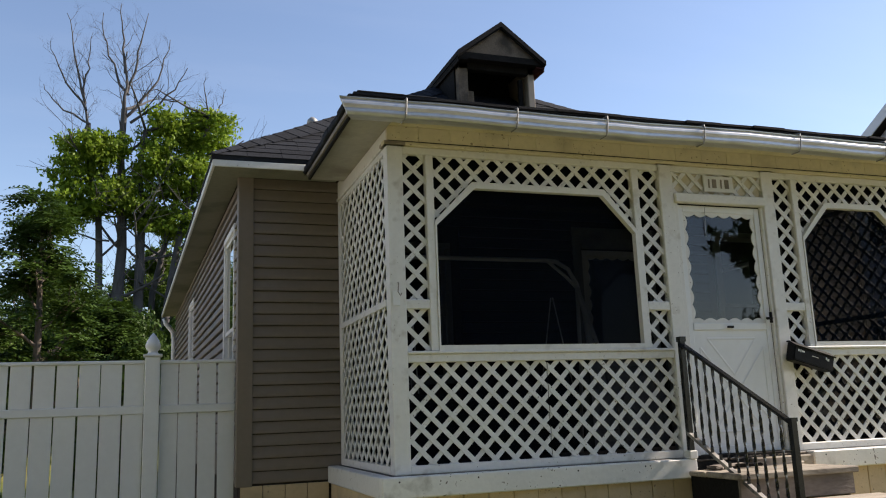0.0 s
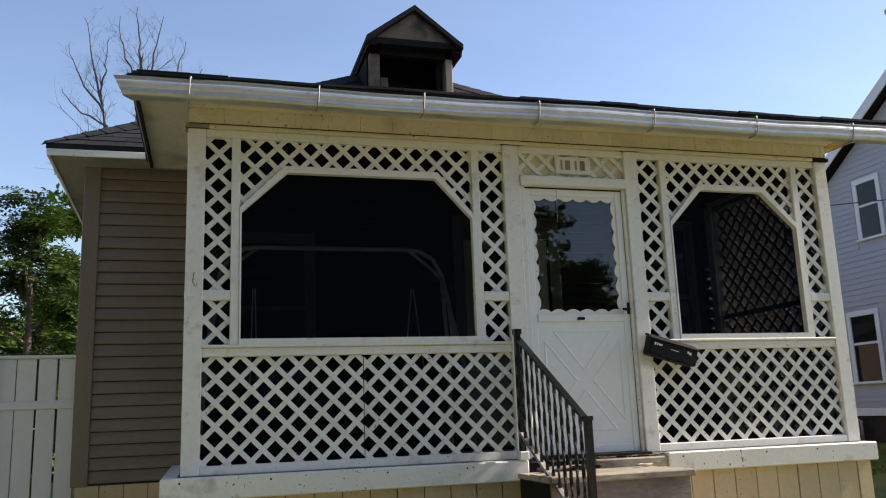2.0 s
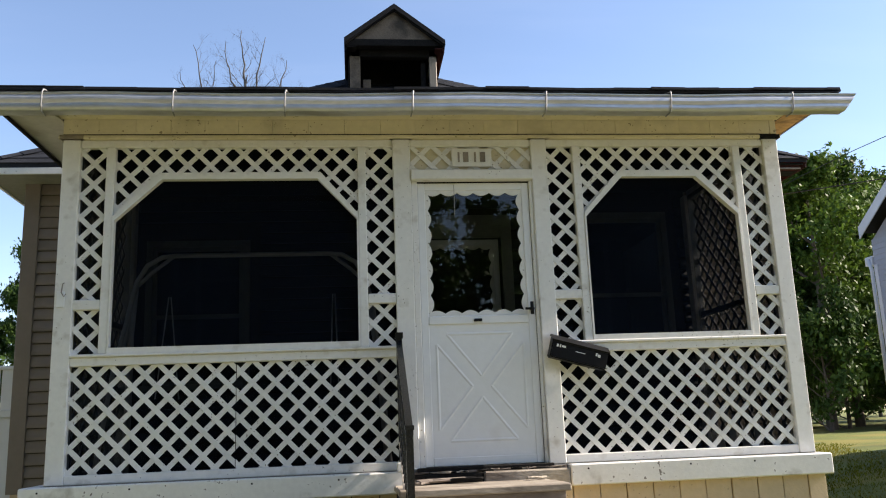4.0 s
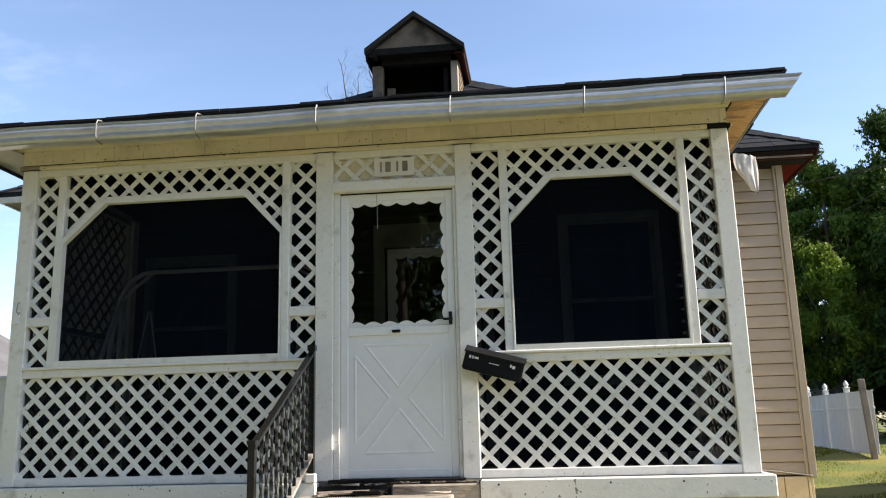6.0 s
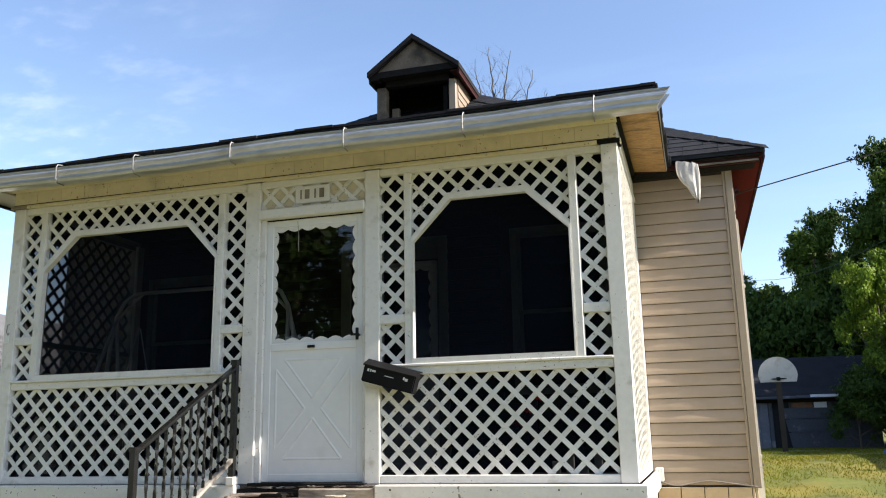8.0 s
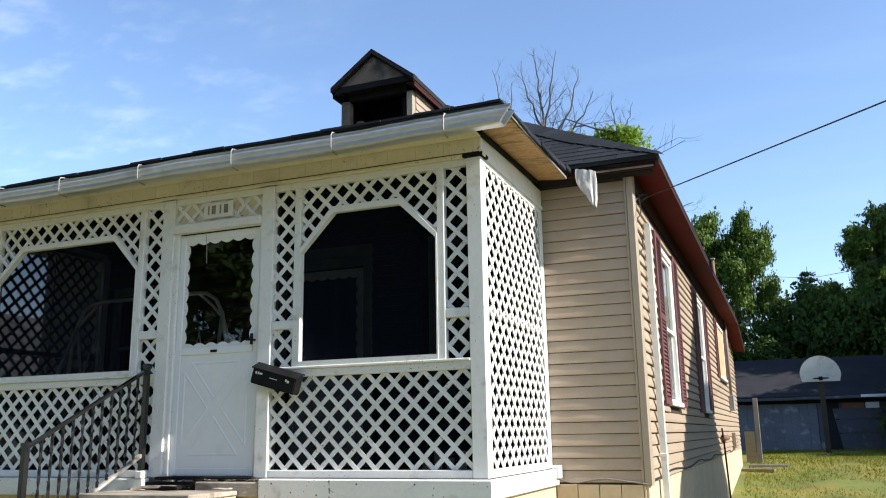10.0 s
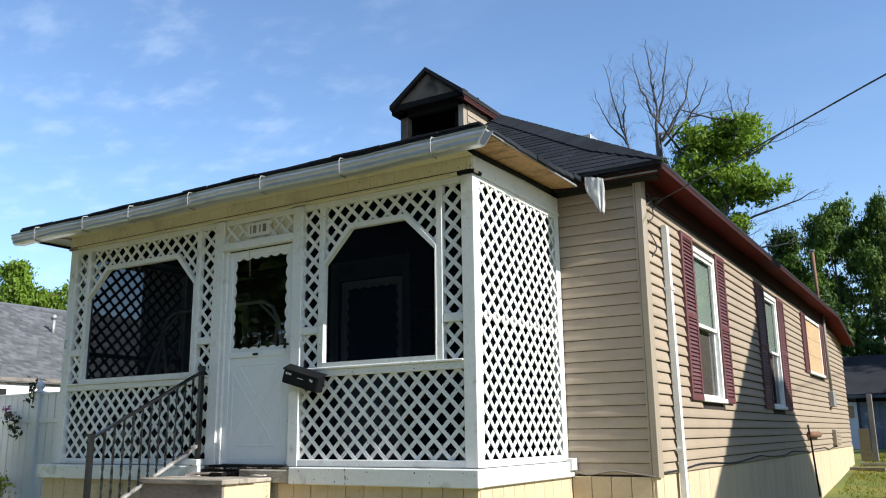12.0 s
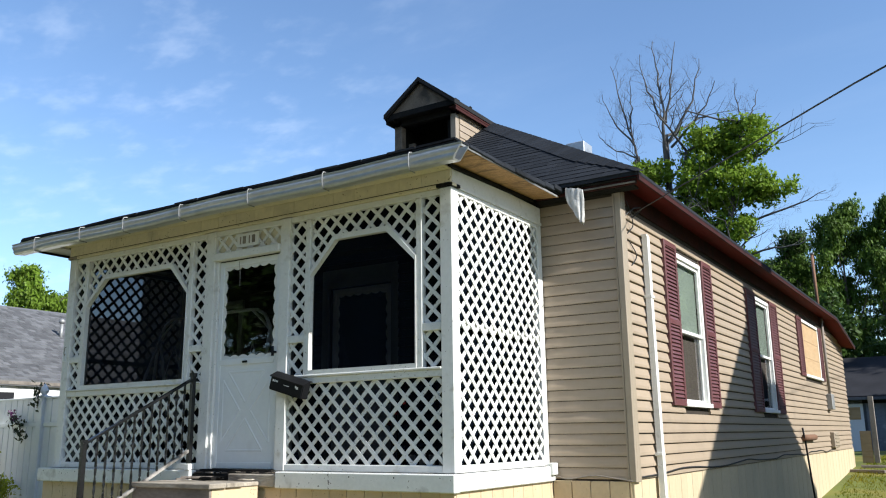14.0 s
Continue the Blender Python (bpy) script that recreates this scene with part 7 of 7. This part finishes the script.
# black panel drawn in place of the unlit opening
part("door_gap", bbox(10.16, 10.75, GY - 0.004, GY + 0.028, 0.45, 2.34, 0.0), M_dark, gar, "black panel for the open gap beside a sagging door")
sag = bmesh.new()
for z0, z1 in ((0.47, 1.20), (1.23, 1.70), (1.73, 2.12)):
    prism(sag, [(10.78 - 0.16 * (z0 - 0.5), z0), (13.6, z0 + 0.02), (13.6, z1 + 0.02), (10.78 - 0.16 * (z1 - 0.5), z1)], "y", GY - 0.02, GY + 0.02)
part("garage_door", sag, M_garage, gar, "sagging blue-grey garage door")
part("broken_panel", bbox(10.85, 11.6, GY - 0.03, GY + 0.02, 2.13, 2.33, 0.004), M_rust, gar, "bare brown broken door panel")
part("loose_board", bbox(11.65, 12.1, GY - 0.04, GY + 0.01, 2.12, 2.33, 0.004), M_nbtrim, gar, "loose pale board")
part("loose_board", bbox(11.5, 12.5, GY - 0.51, GY - 0.485, 2.50, 2.60, 0.004), M_nbtrim, gar, "loose pale board")
part("door", bbox(6.05, 6.8, GY - 0.02, GY + 0.025, 0.5, 2.33, 0.01), M_nbtrim, gar, "pale side door with boarded pane")
part("board", bbox(6.15, 6.7, GY - 0.035, GY - 0.021, 1.75, 2.20, 0.004), M_plywood, gar, "brown board over the door pane")
for i in range(15):
    z = 0.5 + i * 0.14
    part("clapboard", bbox(GX0, 6.0, GY + 0.008, GY + 0.029, z, z + 0.134, 0.003), M_garage, gar)

shed = thing("shed", (16.7, 38, 0.6), "shaded grey gabled shed behind the white back fence", "shed")
bm = bmesh.new()
prism(bm, [(15.2, 0.4), (18.4, 0.4), (18.4, 2.62), (16.7, 3.66), (15.2, 2.72)], "y", 36.0, 40.0)
part("wall", bm, M_nbwall, shed)
for x0, z0, x1, z1 in ((14.95, 2.60, 16.7, 3.72), (16.7, 3.72, 18.65, 2.52)):
    bm = bmesh.new()
    prism(bm, [(x0, z0), (x1, z1), (x1, z1 + 0.09), (x0, z0 + 0.09)], "y", 35.8, 40.2)
    part("roof", bm, M_darkroof, shed)
part("vent", bbox(16.45, 16.75, 35.97, 35.998, 2.9, 3.2, 0.006), M_dark, shed, "dark gable vent")

# white board colour dulled to carry the shade it stands in
M_board = mat("shaded_board_paint", (0.50, 0.48, 0.44), 0.6, 0.1, 3.0, 30, 0.1, 40, stain=(0.30, 0.27, 0.22), amount=0.6, ss=3.5, edge=0.55)
hoop = thing("basketball_hoop", (10.08, 30, 0.6), "white fan-shaped basketball backboard on a dark pole", "hoop")
bm = bmesh.new()
pts = [(10.07 + 0.62 * math.cos(a), 2.90 + 0.22 + 0.62 * max(0, math.sin(a))) for a in [math.pi * i / 16 for i in range(17)]] + [(10.07 - 0.57, 2.90), (10.07 + 0.57, 2.90)]
prism(bm, pts, "y", 29.95, 29.98)
part("backboard", bm, M_board, hoop, "white fan-shaped board greyed for shade")
bm = bmesh.new()
tube(bm, [(10.07 + 0.23 * math.cos(a), 29.70 + 0.23 * math.sin(a), 2.99) for a in [2 * math.pi * i / 20 for i in range(21)]], 0.014, 6)
part("rim", bm, M_black, hoop, "dark metal rim", True)
part("bracket", bbox(10.01, 10.13, 29.9, 29.95, 2.94, 3.06, 0.005), M_black, hoop)
bm = bmesh.new()
box(bm, 9.99, 10.15, 30.0, 30.14, 0.4, 3.5)
part("pole", bm, M_sheath, hoop, "dark weathered timber pole")

back_fence = thing("fence", (13.5, 25, 0.5), "white vinyl back fence with rounded post caps on the lawn", "fence")
for p, q in ((21.1, 22.74), (22.86, 24.39), (24.51, 25.94), (26.06, 28.44)):
    fence_run(back_fence, "y", 13.5, p, q, 0.24, 2.06)
for x, y in ((13.5, 22.8), (13.5, 24.45), (13.5, 26.0), (13.5, 28.5), (14.0, 32.5)):
    fence_post(back_fence, x, y, 0.5, 2.14)
gp = thing("gate_post", (13.35, 21.0, 0.5), "leaning weathered grey wooden gate post", "post")
bm = bbox(13.26, 13.40, 20.95, 21.05, 0.35, 2.32, 0.01)
for v in bm.verts:
    v.co.x -= 0.05 * (v.co.z - 0.5)
part("plank", bm, M_grey, gp)
stake = thing("wooden_post", (8.2, 23.5, 0.5), "bare wooden post with plank at the yard corner", "post")
part("post", bbox(8.13, 8.25, 23.4, 23.5, 0.3, 2.2, 0.006), M_grey, stake)
part("plank", bbox(7.86, 8.11, 23.42, 23.46, 0.4, 1.35, 0.006), M_plywood, stake, "raw wood plank")
for x, y, rz, l in ((8.4, 22.2, 0.1, 0.9), (8.2, 21.2, -0.4, 0.8)):
    ob = thing("timber_scrap", (x, y, ground_z(x, y)), "grey timber scrap lying on the lawn", "board", "lawn scraps")
    bm = bbox(-l / 2, l / 2, -0.06, 0.06, -0.01, 0.05, 0.006)
    bmesh.ops.transform(bm, matrix=Matrix.Translation((x, y, ground_z(x, y) + 0.01)) @ Matrix.Rotation(rz, 4, "Z"), verts=bm.verts)
    part("board", bm, M_grey, ob)
tarp = thing("blue_tarp", (12.6, 27.3, 0.6), "crumpled blue tarp heap on the lawn", "tarp")
bm = bmesh.new()
bmesh.ops.create_grid(bm, x_segments=22, y_segments=16, size=0.5)
for v in bm.verts:
    x, y = v.co.x, v.co.y
    h = max(0, 0.55 * (1 - (x * 1.9) ** 2 - (y * 1.9) ** 2)) + 0.12 * noise.noise(Vector((x * 7, y * 7, 2)))
    v.co = Vector((12.85 + x * 0.75, 27.3 + y * 0.9, 0.60 + 0.62 * max(0.0, h)))
part("sheet", bm, M_tarp, tarp)
pole = thing("utility_pole", (7.0, 47.4, 0.6), "weathered wooden utility pole among the trees", "pole")
bm = bmesh.new()
tube(bm, [(7.1, 47.4, 0.3), (7.02, 47.4, 10.6)], [0.17, 0.13], 10)
part("pole", bm, M_grey, pole, "", True)
mast = thing("vent_mast", (7.65, 20.3, 3.7), "rusty brown mast pipe at the rear eave", "pipe")
bm = bmesh.new()
tube(bm, [(7.67, 20.3, 3.7), (7.65, 20.3, 5.36)], 0.035, 8)
part("pipe", bm, M_rust, mast, "", True)
part("cap", bbox(7.60, 7.70, 20.25, 20.35, 5.36, 5.40, 0.01), M_galv, mast)

# vine with dark leaves and purple flowers over the fence
M_vine = mat("vine_leaf", (0.035, 0.045, 0.022), 0.5, 0.4, 2.0, 10, 0, translucent=0.2)
M_petal = mat("purple_petal", (0.16, 0.03, 0.12), 0.5, 0.2, 4.0, 20, 0)
vine = thing("climbing_vine", (-2.2, 7.36, 1.5), "dark-leaved climbing vine with purple flowers on the fence", "vine")
rng = np.random.default_rng(9)
bm = bmesh.new()
stem = [Vector((-1.80, 7.45, 2.20)), Vector((-1.72, 7.38, 2.05)), Vector((-1.70, 7.36, 1.85)), Vector((-2.36, 7.37, 1.74)), Vector((-2.14, 7.36, 1.63)), Vector((-2.04, 7.35, 1.42))]
for run in (stem[:3], stem[3:]):
    bm = bmesh.new()
    tube(bm, run, 0.006, 5)
    part("stem", bm, M_bark, vine, "", True)
c = []
for a, b, n in ((0, 1, 40), (1, 2, 35), (3, 4, 30), (4, 5, 60)):
    for i in range(n):
        p = stem[a].lerp(stem[b], rng.random())
        c.append(tuple(p - ORG[vine] + Vector(rng.normal(0, 0.05, 3))))
link("foliage", leaves(c, 0.075, rng), M_vine, vine)
c = [tuple(Vector(p) - ORG[vine] + Vector(rng.normal(0, 0.03, 3))) for p in ((-2.32, 7.33, 1.76), (-2.25, 7.33, 1.71), (-2.3, 7.33, 1.80)) for _ in range(9)]
link("flower", leaves(c, 0.06, rng), M_petal, vine)

# ---- grass on the lawn ----
rng = np.random.default_rng(21)
n = 40000
gx, gy = rng.uniform(7.95, 15.0, n), 11 + 24 * rng.random(n) ** 1.2
keep = np.array([noise.noise(Vector((x * 0.5, y * 0.5, 7))) > -0.25 for x, y in zip(gx, gy)])
gx, gy = gx[keep], gy[keep]
n = len(gx)
gz = np.array([ground_z(x, y) for x, y in zip(gx, gy)]) - 0.01
ang, hgt, lean = rng.uniform(0, 2 * math.pi, n), rng.uniform(0.025, 0.07, n), rng.normal(0, 0.03, (n, 2))
wx, wy = 0.012 * np.cos(ang), 0.012 * np.sin(ang)
pts = np.stack([np.stack([gx - wx, gy - wy, gz], 1), np.stack([gx + wx, gy + wy, gz], 1), np.stack([gx + lean[:, 0], gy + lean[:, 1], gz + hgt], 1)], 1).reshape(-1, 3)
me = bpy.data.meshes.new("grass")
me.vertices.add(3 * n)
me.vertices.foreach_set("co", pts.ravel())
me.loops.add(3 * n)
me.polygons.add(n)
me.loops.foreach_set("vertex_index", np.arange(3 * n))
me.polygons.foreach_set("loop_start", np.arange(0, 3 * n, 3))
me.update()
M_blade = mat("grass_blade", (0.13, 0.15, 0.010), 0.8, 0.4, 0.8, 8.0, 0, spec=0.1, stain=(0.22, 0.18, 0.018), amount=0.8, ss=0.7, edge=0.48, translucent=0.3)
tagged(link("grass", me, M_blade), "short green and straw-yellow grass blades on the lawn", "grass", "", "stuff")

# ---- shingles of the front hip, hip caps ----
roof_ob = next(o for o in house.children if o.name.startswith("roof"))
A0, B0, C0 = Vector(EFL), Vector(EFR), Vector(RF)
nrm = (B0 - A0).cross(C0 - A0).normalized()
up = nrm.cross((B0 - A0).normalized())
slope_len = (C0 - A0).dot(up)
ROW = 0.14
field = bmesh.new()
for r in range(int(slope_len / ROW)):
    s = r * ROW
    k = s / slope_len
    a, b = A0.lerp(C0, k), B0.lerp(C0, k)
    k2 = min(1.0, (s + ROW) / slope_len)
    ua, ub = (A0.lerp(C0, k2) - a).dot((b - a).normalized()), (B0.lerp(C0, k2) - a).dot((b - a).normalized())
    width = (b - a).length
    e = (b - a).normalized()
    off = (0.0, 0.11, 0.05, 0.16)[r % 4]
    u = -off
    while u < width - 0.02:
        u0, u1 = max(0.0, u), min(width, u + 0.298)
        u += 0.303
        if u1 - u0 < 0.05:
            continue
        near = (a.x + u0 > 6.2 or a.x + u1 < 1.9) and r < 30
        t = random.uniform(0.007, 0.013)
        v = []
        for w, q, h in ((u0, -0.005, t), (u1, -0.005, t), (u1, ROW, 0.004), (u0, ROW, 0.004), (u0, -0.005, 0.001), (u1, -0.005, 0.001), (u1, ROW, 0.001), (u0, ROW, 0.001)):
            v.append(a + e * (min(max(w, ua), ub) if q > 0 else w) + up * q + nrm * h)
        faces = [(0, 1, 2, 3), (4, 5, 1, 0), (5, 6, 2, 1), (7, 4, 0, 3)]
        if near:
            solid("shingle", v, faces, M_shingle, roof_ob)
        else:
            vs = [field.verts.new(p) for p in v]
            for f in faces:
                field.faces.new([vs[i] for i in f])
tagged(part("shingle_field", field, M_shingle, roof_ob), kind="stuff")
for foot, s in ((EFR, 1), (EFL, -1)):
    P, Q = Vector(foot), Vector(RF)
    d = (Q - P).normalized()
    n = int((Q - P).length / 0.19)
    side = Vector((-d.y, d.x, 0)).normalized()
    k = 0.50
    for i in range(n):
        w = 0.21 * min(1.0, 0.25 + i * 0.12)
        p = P + d * (i * 0.19 - 0.01) + Vector((0, 0, 0.012))
        q = p + d * 0.26
        v = [p + side * w - Vector((0, 0, w * k - 0.014)), p + Vector((0, 0, 0.016)), p - side * w - Vector((0, 0, w * k - 0.014)), q + side * w - Vector((0, 0, w * k - 0.006)), q + Vector((0, 0, 0.008)), q - side * w - Vector((0, 0, w * k - 0.006))]
        solid("hip_cap", v, [(0, 1, 4, 3), (1, 2, 5, 4), (0, 2, 1)], M_shingle, roof_ob)
